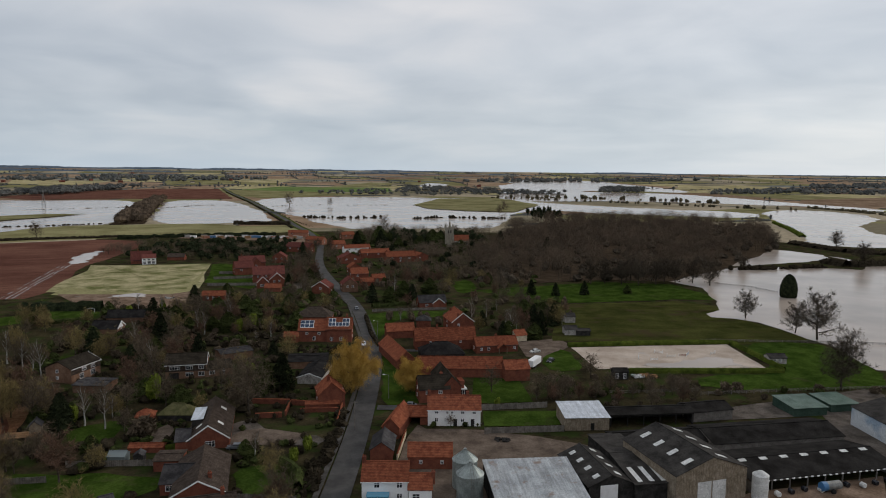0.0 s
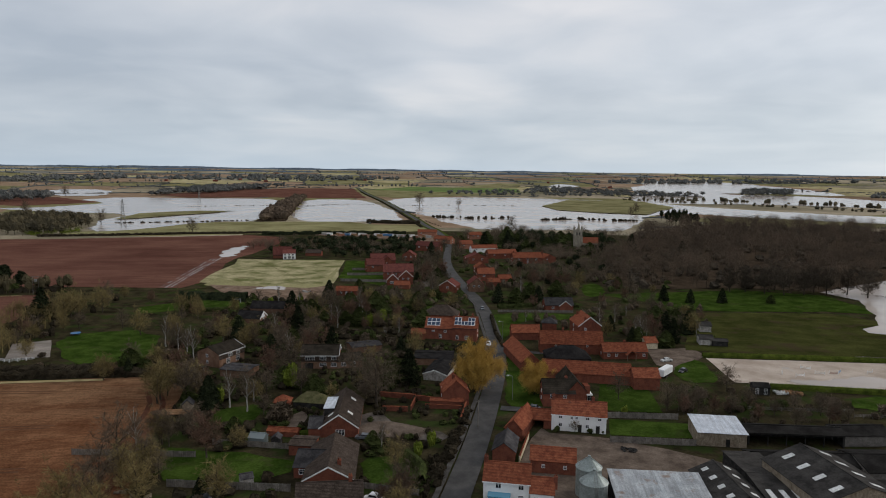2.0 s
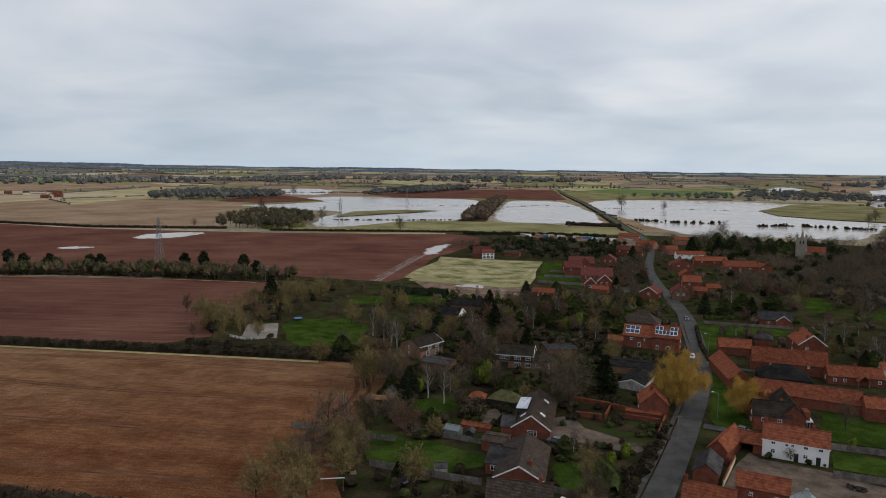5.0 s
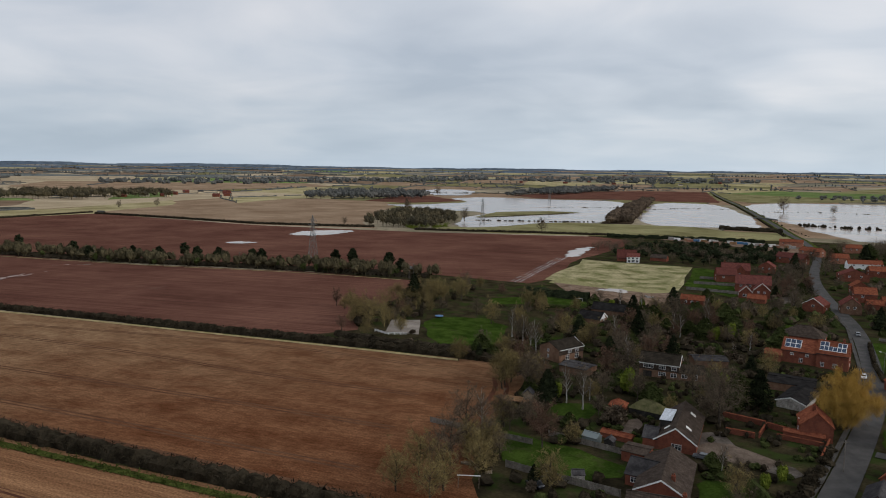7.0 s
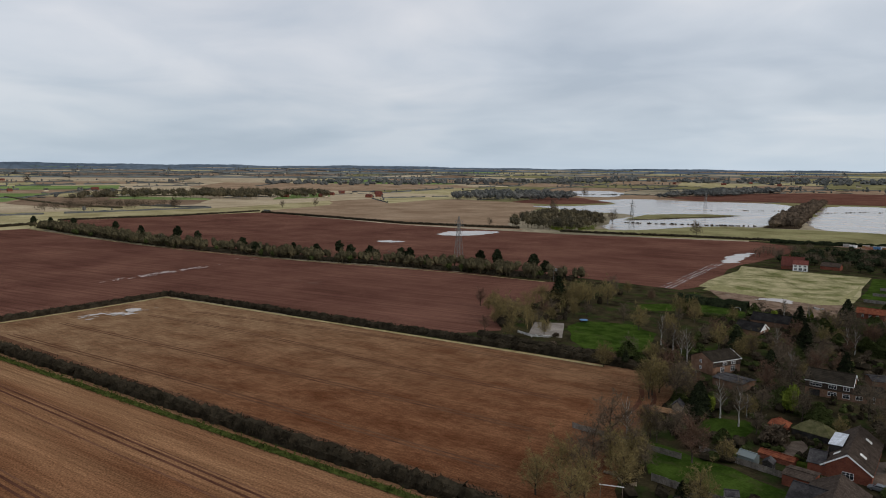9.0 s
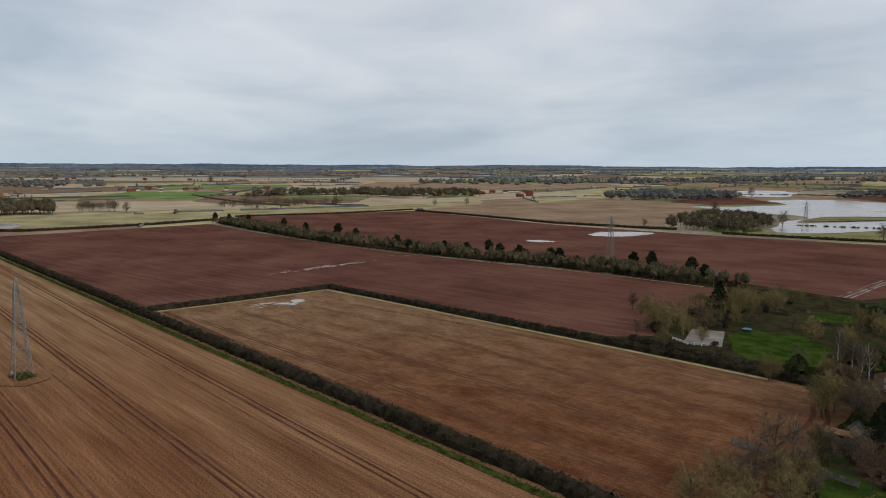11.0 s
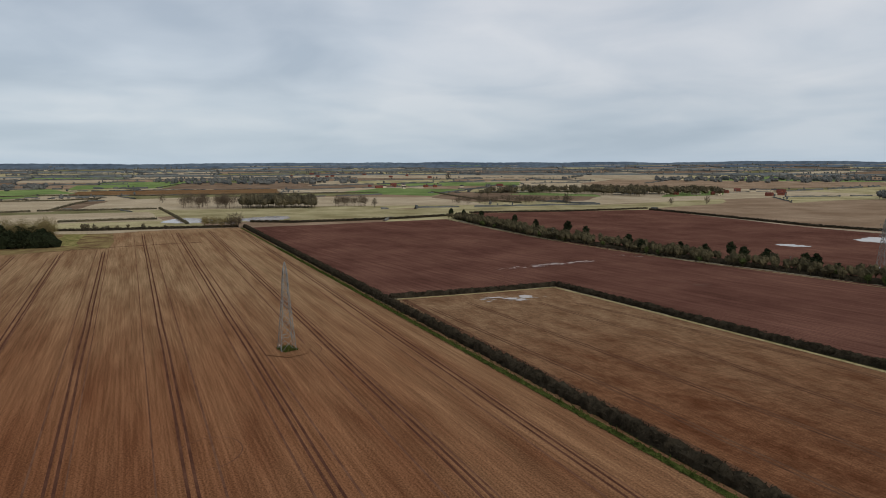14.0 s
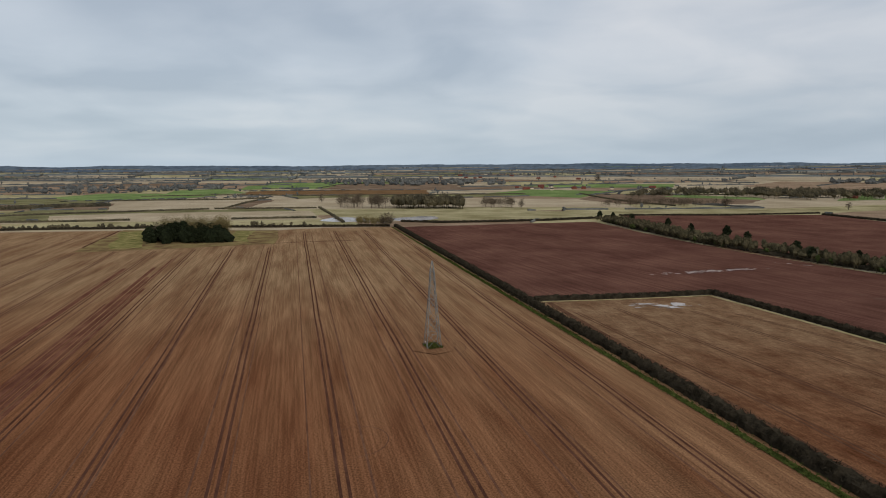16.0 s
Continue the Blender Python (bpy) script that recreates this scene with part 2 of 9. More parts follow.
tile_dark = surface("dark_brown_tile", (0.024, 0.02, 0.015), (0.052, 0.043, 0.033), 2.0, 0.3, rough=0.95, bump=0.7, vary=0.15, spec=0.01, bands=(12, 0.6, 0.4, (0.018, 0.015, 0.012)))
thatch = surface("mossy_thatch", (0.07, 0.07, 0.03), (0.13, 0.12, 0.06), 1.5, 0.2)
tar = surface("tarred_sheet", (0.013, 0.012, 0.012), (0.03, 0.028, 0.027), 3, 0.3, rough=0.95, spec=0.01, wear=((0.045, 0.042, 0.036), 3, 0.3))
corrugated = surface("corrugated_iron", (0.27, 0.29, 0.3), (0.42, 0.44, 0.45), 4, 0.3, rough=0.5, metal=0.3, wear=((0.20, 0.13, 0.09), 2.6, 0.42), streak=(96, 30, 0.9, 0.5), spec=0.3)
metal_roof = surface("galvanised_roof", (0.45, 0.48, 0.52), (0.6, 0.63, 0.67), 3, 0.3, rough=0.4, metal=0.4, streak=(95, 14, 0.8, 0.35), spec=0.3)
sheet_dark = surface("fibre_cement", (0.03, 0.028, 0.026), (0.065, 0.06, 0.055), 3, 0.3, rough=0.9, spec=0.01, bump=0.5, wear=((0.08, 0.08, 0.045), 4, 0.32))
sheet_black = surface("black_sheet", (0.013, 0.012, 0.011), (0.03, 0.028, 0.026), 4, 0.3, rough=0.9, spec=0.01, wear=((0.07, 0.066, 0.056), 5, 0.27))
clad_dark = surface("dark_boarding", (0.022, 0.021, 0.02), (0.05, 0.047, 0.044), 1.5, 0.3)
clad_wood = surface("weathered_boarding", (0.2, 0.16, 0.115), (0.3, 0.25, 0.19), 1.5, 0.25, streak=(0, 0.35, 0.35, 0.4))
clad_pale = surface("pale_boarding", (0.3, 0.28, 0.26), (0.45, 0.43, 0.4), 1.5, 0.25, streak=(0, 0.5, 0.5, 0.5))
clad_green = surface("green_sheet", (0.035, 0.06, 0.046), (0.06, 0.095, 0.074), 3, 0.3, rough=0.6)
green_roof = surface("green_roof", (0.06, 0.10, 0.078), (0.11, 0.16, 0.13), 3, 0.3, rough=0.5, wear=((0.22, 0.26, 0.23), 3, 0.24), spec=0.1)
clad_blue = surface("blue_white_sheet", (0.30, 0.38, 0.47), (0.55, 0.58, 0.6), 12, 0.3, rough=0.5, low=0.45, high=0.55, spec=0.3)
block = surface("block_wall", (0.12, 0.11, 0.1), (0.2, 0.185, 0.17), 2, 0.3, wear=((0.3, 0.28, 0.25), 3, 0.3))
timber = surface("timber", (0.16, 0.12, 0.085), (0.26, 0.2, 0.15), 1.0, 0.15)
deck_wood = surface("deck_wood", (0.22, 0.12, 0.06), (0.34, 0.2, 0.11), 1.0, 0.15)
fence_wood = surface("grey_fence", (0.13, 0.115, 0.1), (0.22, 0.2, 0.175), 1.2, 0.2, vary=0.2)
white_paint = surface("white_paint", (0.72, 0.72, 0.71), (0.8, 0.8, 0.8), 1.0, 0.2, rough=0.5, bump=0.05, spec=0.3, speck=0.1)
rooflight = surface("rooflight_sheet", (0.5, 0.5, 0.48), (0.68, 0.68, 0.66), 2, 0.3, rough=0.5)
steel = surface("galvanised_steel", (0.15, 0.153, 0.145), (0.25, 0.25, 0.235), 1.0, 0.2, rough=0.5, metal=0.3, spec=0.3)
silo_steel = surface("silo_steel", (0.20, 0.23, 0.22), (0.32, 0.36, 0.345), 1.4, 0.2, rough=0.45, metal=0.45, spec=0.3)
stone = surface("church_stone", (0.23, 0.20, 0.155), (0.36, 0.325, 0.26), 2.0, 0.3, wear=((0.16, 0.14, 0.11), 3, 0.35))
rubber = surface("rubber", (0.02, 0.02, 0.02), (0.035, 0.035, 0.035), 1, 0.1)

bark = surface("bark", (0.04, 0.033, 0.026), (0.085, 0.07, 0.055), 1.0, 0.15, vary=0.2)
birch_bark = surface("birch_bark", (0.25, 0.24, 0.22), (0.42, 0.41, 0.38), 0.8, 0.15)
twig_grey = surface("grey_brown_twigs", (0.078, 0.06, 0.043), (0.155, 0.12, 0.084), 2.0, 0.4, vary=0.25)
twig_red = surface("red_brown_twigs", (0.088, 0.052, 0.037), (0.165, 0.10, 0.07), 2.0, 0.4, vary=0.18)
twig_olive = surface("olive_twigs", (0.13, 0.10, 0.046), (0.25, 0.195, 0.085), 2.0, 0.4, vary=0.22)
twig_gold = surface("golden_willow_twigs", (0.30, 0.18, 0.04), (0.52, 0.33, 0.085), 2.0, 0.4)
needle_dark = surface("dark_needles", (0.012, 0.015, 0.009), (0.03, 0.037, 0.018), 1.5, 0.4, vary=0.25)
leaf_green = surface("evergreen_leaves", (0.026, 0.034, 0.012), (0.062, 0.075, 0.025), 1.5, 0.4, vary=0.3)
leaf_lime = surface("yellow_green_leaves", (0.06, 0.085, 0.012), (0.15, 0.18, 0.03), 1.2, 0.3, vary=0.2)
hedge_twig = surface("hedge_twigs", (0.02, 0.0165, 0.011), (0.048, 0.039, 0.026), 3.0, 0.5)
hedge_green = surface("clipped_hedge_leaves", (0.038, 0.055, 0.010), (0.10, 0.125, 0.022), 3.0, 0.4)
wood_twig = surface("woodland_twigs", (0.07, 0.053, 0.039), (0.15, 0.112, 0.08), 22.0, 1.0)
# paler and greyer than near twigs: distance haze is put into this colour
hazed_leaf = surface("hazed_tree_twigs", (0.08, 0.086, 0.085), (0.15, 0.148, 0.135), 60, 3.0)
# bluish greys: atmospheric haze is painted into both hill colours
hazed_far_hill = surface("hazed_far_hill", (0.075, 0.10, 0.132), (0.115, 0.145, 0.175), 500, 40)
hazed_near_hill = surface("hazed_near_hill", (0.10, 0.115, 0.115), (0.16, 0.17, 0.16), 400, 30)


def plain(name, colour, rough, metal=0.0, spec=0.5):
    m = bpy.data.materials.new(name)
    m.use_nodes = True
    p = m.node_tree.nodes["Principled BSDF"]
    p.inputs["Base Color"].default_value = (*colour, 1)
    p.inputs["Roughness"].default_value, p.inputs["Metallic"].default_value, p.inputs["Specular IOR Level"].default_value = rough, metal, spec
    return m


pane_glass = plain("window_glass", (0.02, 0.025, 0.03), 0.08)
blue_glass = plain("blue_glazing", (0.10, 0.30, 0.42), 0.1)
solar_cell = plain("solar_cell", (0.03, 0.055, 0.10), 0.2)
glasshouse = plain("greenhouse_glass", (0.16, 0.19, 0.19), 0.15)
paint_white = plain("car_paint_white", (0.75, 0.76, 0.77), 0.25)
paint_black = plain("car_paint_black", (0.015, 0.016, 0.02), 0.2)
paint_grey = plain("car_paint_grey", (0.12, 0.13, 0.14), 0.25)
paint_blue = plain("blue_paint", (0.05, 0.16, 0.32), 0.4)


def water_surface(name, colour, rough):
    m = plain(name, colour, rough)
    n, l = m.node_tree.nodes, m.node_tree.links
    p = n["Principled BSDF"]
    p.inputs["IOR"].default_value = 1.19
    place = n.new("ShaderNodeNewGeometry").outputs["Position"]
    t = n.new("ShaderNodeTexNoise")
    t.inputs["Scale"].default_value, t.inputs["Detail"].default_value = 0.02, 4
    l.new(place, t.inputs["Vector"])
    r = n.new("ShaderNodeValToRGB")
    r.color_ramp.elements[0].position, r.color_ramp.elements[1].position = 0.35, 0.65
    r.color_ramp.elements[0].color = (*[c * 0.8 for c in colour], 1)
    r.color_ramp.elements[1].color = (*[c * 1.15 for c in colour], 1)
    l.new(t.outputs[0], r.inputs[0])
    l.new(r.outputs[0], p.inputs["Base Color"])
    w = n.new("ShaderNodeTexNoise")
    w.inputs["Scale"].default_value, w.inputs["Detail"].default_value = 0.7, 3
    l.new(place, w.inputs["Vector"])
    b = n.new("ShaderNodeBump")
    b.inputs["Strength"].default_value, b.inputs["Distance"].default_value = 0.06, 0.1
    l.new(w.outputs[0], b.inputs["Height"])
    l.new(b.outputs[0], p.inputs["Normal"])
    return m


flood = water_surface("flood_water", (0.37, 0.31, 0.26), 0.16)
thin_water = water_surface("thin_muddy_water", (0.25, 0.16, 0.125), 0.3)


# ---- building helpers ----
from mathutils.geometry import tessellate_polygon

rng = random.Random(7)


def land(x, y):
    """The height of the ground: a flat plain, bent up far off to end at the camera's horizon."""
    r = math.hypot(x, y)
    return 72 * min(1.0, max(0.0, (r - 1800) / 3100)) ** 1.6


def mesh_of(name, verts, faces, material):
    me = bpy.data.meshes.new(name)
    me.from_pydata(verts, [], faces)
    me.materials.append(material)
    return me


def part(name, bm, material, parent, label="", kind=""):
    """Links a bmesh, or a mesh that is shared, as one mesh object under a thing or a part."""
    if isinstance(bm, bmesh.types.BMesh):
        me = bpy.data.meshes.new(name)
        bm.to_mesh(me)
        bm.free()
        me.materials.append(material)
    else:
        me = bm
    ob = new(name, me)
    ob.parent = parent
    return tagged(ob, label, kind=kind)


def box(bm, x0, x1, y0, y1, z0, z1, m=None):
    v = [bm.verts.new(((m @ Vector(c)) if m else Vector(c))) for c in
         ((x0, y0, z0), (x1, y0, z0), (x1, y1, z0), (x0, y1, z0), (x0, y0, z1), (x1, y0, z1), (x1, y1, z1), (x0, y1, z1))]
    for f in ((3, 2, 1, 0), (4, 5, 6, 7), (0, 1, 5, 4), (1, 2, 6, 5), (2, 3, 7, 6), (3, 0, 4, 7)):
        bm.faces.new([v[i] for i in f])


def bar(bm, a, b, w):
    """A square bar from a to b."""
    a, b = Vector(a), Vector(b)
    d = b - a
    m = Matrix.Translation(a) @ d.to_track_quat("Z", "Y").to_matrix().to_4x4()
    box(bm, -w / 2, w / 2, -w / 2, w / 2, 0, d.length, m)


def slab(bm, corners, thick):
    """A board with the four (or three) corners as its top face."""
    c = [Vector(p) for p in corners]
    n = (c[1] - c[0]).cross(c[2] - c[0]).normalized()
    if n.z < 0:
        n = -n
    top, low = [bm.verts.new(p) for p in c], [bm.verts.new(p - n * thick) for p in c]
    k = len(c)
    bm.faces.new(top)
    bm.faces.new(low[::-1])
    for i in range(k):
        bm.faces.new((top[i], low[i], low[(i + 1) % k], top[(i + 1) % k]))


def drum(bm, r, z0, z1, sides=20, r1=None, x=0.0, y=0.0, cap=True):
    r1 = r if r1 is None else r1
    ring = [[bm.verts.new((x + q * math.cos(6.2832 * i / sides), y + q * math.sin(6.2832 * i / sides), z)) for i in range(sides)] for q, z in ((r, z0), (r1, z1))]
    for i in range(sides):
        j = (i + 1) % sides
        bm.faces.new((ring[0][i], ring[0][j], ring[1][j], ring[1][i]))
    if cap:
        bm.faces.new(ring[0][::-1])
        bm.faces.new(ring[1])


def lathe(bm, profile, sides=28):
    """A round body from (radius, height) pairs."""
    rings = [[bm.verts.new((r * math.cos(6.2832 * i / sides), r * math.sin(6.2832 * i / sides), z)) for i in range(sides)] for r, z in profile]
    for lo, hi in zip(rings, rings[1:]):
        for i in range(sides):
            bm.faces.new((lo[i], lo[(i + 1) % sides], hi[(i + 1) % sides], hi[i]))


def thing(name, label, category, x, y, turn=0.0, z=0.0, group=""):
    ob = new(name)
    ob.matrix_world = pose(x, y, z, 0, 0, turn)
    return tagged(ob, label, category, group)


def rounded(points, times=2):
    for _ in range(times):
        points = [q for a, b in zip(points, points[1:] + points[:1]) for q in ((a[0] * .75 + b[0] * .25, a[1] * .75 + b[1] * .25), (a[0] * .25 + b[0] * .75, a[1] * .25 + b[1] * .75))]
    return points


def ragged(points, step, size):
    """A closed outline with its sides cut into steps and pushed in and out."""
    res = []
    for a, b in zip(points, points[1:] + points[:1]):
        a, b = Vector((*a, 0)), Vector((*b, 0))
        k = max(1, min(30, int((b - a).length / step)))
        side = Vector((-(b - a).y, (b - a).x, 0)).normalized() if (b - a).length > 0 else Vector((0, 0, 0))
        for i in range(k):
            p = a.lerp(b, i / k)
            p += side * size * noise.noise(p / (step * 2.5))
            res.append((p.x, p.y))
    return res


def inside(x, y, poly):
    hit = False
    for (x0, y0), (x1, y1) in zip(poly, poly[1:] + poly[:1]):
        if (y0 > y) != (y1 > y) and x < (x1 - x0) * (y - y0) / (y1 - y0) + x0:
            hit = not hit
    return hit


sheet_height = [0.02]
LAWNS, TAKEN = [], []        # open ground, and ground that buildings stand on


def flat_sheet(name, material, points, label, category, lift):
    bm = bmesh.new()
    corner = [bm.verts.new((x, y, 0)) for x, y in points]
    for tri in tessellate_polygon([[Vector((x, y, 0)) for x, y in points]]):
        bm.faces.new([corner[i] for i in tri])
    if max(math.hypot(*p) for p in points) > 1700:
        for axis in (0, 1):
            lo, hi = min(p[axis] for p in points), max(p[axis] for p in points)
            c = math.floor(lo / 90) * 90 + 90
            while c < hi:
                n = [0, 0, 0]
                n[axis] = 1
                bmesh.ops.bisect_plane(bm, geom=bm.verts[:] + bm.edges[:] + bm.faces[:], plane_co=Vector(n) * c, plane_no=n)
                c += 90
    bmesh.ops.triangulate(bm, faces=bm.faces[:])
    for v in bm.verts:
        v.co.z = land(v.co.x, v.co.y) + lift + (0.5 if math.hypot(v.co.x, v.co.y) > 1700 else 0)
    bmesh.ops.recalc_face_normals(bm, faces=bm.faces[:])
    for f in bm.faces:
        if f.normal.z < 0:
            f.normal_flip()
    ob = part(name, bm, material, None)
    return tagged(ob, label, category, kind="structure")


def field(name, material, points, label, lift=0.0):
    sheet_height[0] += 0.002
    far = max(math.hypot(*p) for p in points)
    pts = ragged(points, 25 if far > 500 else 6, 6 if far > 500 else 0.9)
    OPEN_GROUND.append(points)
    if material in (lawn, gravel, dirt):
        LAWNS.append(points)
    if material is lawn and far < 450 and "fenced" not in label and "cottage" not in label:
        pts = ragged(rounded(points, 1), 3, 1.6)
    return flat_sheet(name, material, pts, label, "field" if "field" in name or name == "pasture" else "ground", sheet_height[0] + lift)


def water(points, label):
    sheet_height[0] += 0.002
    far = max(math.hypot(*p) for p in points)
    reach = max(p[0] for p in points) - min(p[0] for p in points)
    LAWNS.append(points)
    OPEN_GROUND.append(points)
    if reach < 70:
        pts = ragged(ragged(rounded(points, 1), 4, 5.0), 1.2, 2.2)
    else:
        pts = ragged(ragged(rounded(points, 1), 30, 12), 8, 4)
    return flat_sheet("flood_water", flood, pts, label, "water", sheet_height[0] + 0.03)


def pool(label, cx, cy, turn, long, wide, seed, cell=0.7, liquid=None):
    """Shallow rain water lying in the hollows of a field: broken patches along the rows."""
    c, s = math.cos(radians(turn)), math.sin(radians(turn))
    z = sheet_height[0] + 0.04
    verts, faces, at = [], [], {}

    def corner(i, j):
        if (i, j) not in at:
            u, v = (i + 0.35 * noise.noise(Vector((i * .7, j * .7, seed)))) * cell * 1.6, (j + 0.35 * noise.noise(Vector((i * .7, j * .7, seed + 9)))) * cell
            at[i, j] = len(verts)
            verts.append((cx + u * c - v * s, cy + u * s + v * c, z))
        return at[i, j]

    ni, nj = int(long / 2 / cell / 1.6), int(wide / 2 / cell)
    for i in range(-ni, ni):
        for j in range(-nj, nj):
            q = (i / ni) ** 2 + (j / nj) ** 2
            wet = noise.noise(Vector((i * 0.11, j * 0.2, seed))) + 0.6 * noise.noise(Vector((i * 0.35, j * 0.6, seed + 4)))
            if wet > 0.9 * q - 0.12:
                faces.append((corner(i, j), corner(i + 1, j), corner(i + 1, j + 1), corner(i, j + 1)))
    sheet_height[0] += 0.002
    return tagged(new("rain_pool", mesh_of("rain_pool", verts, faces, liquid or flood)), label, "puddle", kind="structure")


def ribbon(name, material, line, width, label, category, lift, kind="structure"):
    """A strip of even width along a line on the ground."""
    fine = [Vector((*p, 0)) for p in line]
    for _ in range(2):
        fine = [fine[0]] + [q for a, b in zip(fine, fine[1:]) for q in (a.lerp(b, .25), a.lerp(b, .75))] + [fine[-1]]
    verts, faces = [], []
    for i, p in enumerate(fine):
        d = (fine[min(i + 1, len(fine) - 1)] - fine[max(i - 1, 0)]).normalized()
        s = Vector((-d.y, d.x, 0)) * width / 2
        for q in (p + s, p - s):
            verts.append((q.x, q.y, land(q.x, q.y) + lift + (0.9 if q.length > 1500 else 0)))
        if i:
            k = 2 * i
            faces.append((k - 2, k - 1, k + 1, k))
    return tagged(new(name, mesh_of(name, verts, faces, material)), label, category, kind=kind)


# ---- the ground: one sheet out to the hills ----
SEGS = 240
radii = [0, 60, 130, 220, 330, 460, 620, 800, 1000, 1300, 1600] + [1800 + 62 * i for i in range(51)]
gv, gf = [(0, 0, 0)], []
for r in radii[1:]:
    for s in range(SEGS):
        a = 2 * math.pi * s / SEGS
        gv.append((r * math.cos(a), r * math.sin(a), land(r, 0)))
for s in range(SEGS):
    gf.append((0, 1 + s, 1 + (s + 1) % SEGS))
for k in range(len(radii) - 2):
    for s in range(SEGS):
        a, b = 1 + k * SEGS + s, 1 + k * SEGS + (s + 1) % SEGS
        gf.append((a, a + SEGS, b + SEGS, b))
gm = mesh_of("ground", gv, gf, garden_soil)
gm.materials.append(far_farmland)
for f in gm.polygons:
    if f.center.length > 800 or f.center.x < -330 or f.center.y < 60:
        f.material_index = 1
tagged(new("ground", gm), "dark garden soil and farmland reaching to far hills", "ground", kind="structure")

# wooded ridges, one behind the other, up to skyline hills with haze painted in as blue
def ridge_line(radius, rise, seed, material, label, width=70):
    hv, hf = [], []
    for s in range(1441):
        a = math.radians(s / 4)
        c, d = math.cos(a), math.sin(a)
        lift = rise * (0.35 + 1.1 * noise.noise(Vector((c * 5 + seed, d * 5, seed))) + 0.5 * noise.noise(Vector((c * 19, d * 19 + seed, 3)))) + rise * 0.22 * noise.noise(Vector((c * 150, d * 150, seed)))
        z = land(radius, 0)
        west = min(1.0, max(0.0, (math.degrees(math.atan2(-c, d)) - 10) / 50))
        high = z + max(-2.0, lift + west * rise * 0.9)
        for r, h in ((radius - width, z - 4), (radius - 12, high), (radius + 12, high - 0.5), (radius + width, z - 4)):
            hv.append((r * c, r * d, h))
        if s:
            k = 4 * s
            for j in range(3):
                hf.append((k - 4 + j, k - 3 + j, k + 1 + j, k + j))
    tagged(new("backdrop_hills", mesh_of("backdrop_hills", hv, hf, material)), label, "hills", kind="structure")


ridge_line(3300, 4, 2.0, hazed_near_hill, "far wooded ridge on the plain")
ridge_line(3900, 5, 5.0, hazed_near_hill, "far wooded ridge on the plain")
ridge_line(4350, 9, 8.0, hazed_far_hill, "far wooded ridge coloured blue for distance haze")
ridge_line(4780, 13, 11.0, hazed_far_hill, "wooded hills along the horizon, coloured blue for distance haze")

# ---- a patchwork of far fields between hedges ----
patch_rng = random.Random(91)
PATCH = {}


def patch_corner(i, j):
    if (i, j) not in PATCH:
        u, v = i * 250 + patch_rng.uniform(-70, 70), j * 380 + patch_rng.uniform(-110, 110)
        c, w = math.cos(radians(17.3)), math.sin(radians(17.3))
        PATCH[i, j] = Vector((u * c - v * w, u * w + v * c, 0))
    return PATCH[i, j]


patch_sheets, PATCH_EDGES = {}, []
for i in range(-22, 22):
    for j in range(-14, 14):
        q = [patch_corner(i, j), patch_corner(i + 1, j), patch_corner(i + 1, j + 1), patch_corner(i, j + 1)]
        mid = (q[0] + q[1] + q[2] + q[3]) / 4
        way = math.degrees(math.atan2(-mid.x, mid.y))
        if not 840 < mid.length < 4650 or min(c.length for c in q) < 640 or not -55 < way < 150:
            continue
        west = way > 45
        kind = patch_rng.choice((straw, straw, meadow, fallow, umber, pale_grass, straw, meadow, fallow, umber, straw, lawn_far) if west else (pale_grass, fallow, meadow, umber, pale_grass, far_farmland, fallow, far_farmland))
        sv, sf = patch_sheets.setdefault(kind.name, (kind, [], []))[1:]
        k = len(sv)
        for a in range(7):
            for b in range(7):
                p = q[0].lerp(q[1], a / 6).lerp(q[3].lerp(q[2], a / 6), b / 6)
                sv.append((p.x, p.y, land(p.x, p.y) + (0.012 if p.length < 1700 else 0.07)))
                if a and b:
                    n = k + a * 7 + b
                    sf.append((n - 8, n - 1, n, n - 7))
        for a, b in ((q[0], q[1]), (q[1], q[2])):
            if patch_rng.random() < (0.88 if west else 0.55):
                PATCH_EDGES.append((a, b))
for kind, sv, sf in patch_sheets.values():
    tagged(new("far_fields", mesh_of("far_fields", sv, sf, kind)), "patchwork of winter fields far off on the plain", "field", kind="structure")

# ---- fields, lawns, yards and flood water ----
OPEN_GROUND = []
STUBBLE_EDGE = [(-798, -126), (-771, -230), (-749, -253), (-737, -426), (-713, -557), (-900, -700), (-300, -900), (300, -800), (300, 103), (-60, 103)]
ROUGH_PATCH = [(-544, -360), (-553, -336), (-576, -277), (-614, -207), (-749, -252), (-744, -430), (-642, -395)]
TAN_EDGE = [(-60, 107), (-354, 16), (-378, 113), (-267, 154), (-188, 184), (-140, 201), (-120, 196), (-108, 160), (-88, 120), (-66, 100)]
field("stubble_field", stubble, [(-798, -126), (-771, -230), (-749, -253), (-737, -426), (-713, -557), (-900, -700), (-300, -900), (300, -800), (300, 103), (-60, 103)], "brown drilled stubble field with dark tramlines")
field("stubble_field", stubble_tan, [(-60, 107), (-354, 16), (-378, 113), (-267, 154), (-188, 184), (-140, 201), (-120, 196), (-108, 160), (-88, 120), (-66, 100)], "tan stubble field enclosed by dark hedges")
field("ploughed_field", plough, [(-362, 13), (-795, -121), (-880, 117), (-636, 174), (-470, 240), (-365, 295), (-278, 322), (-262, 300), (-240, 235), (-215, 205), (-226, 178), (-267, 158), (-380, 117)], "red-brown ploughed field beside a tree belt")
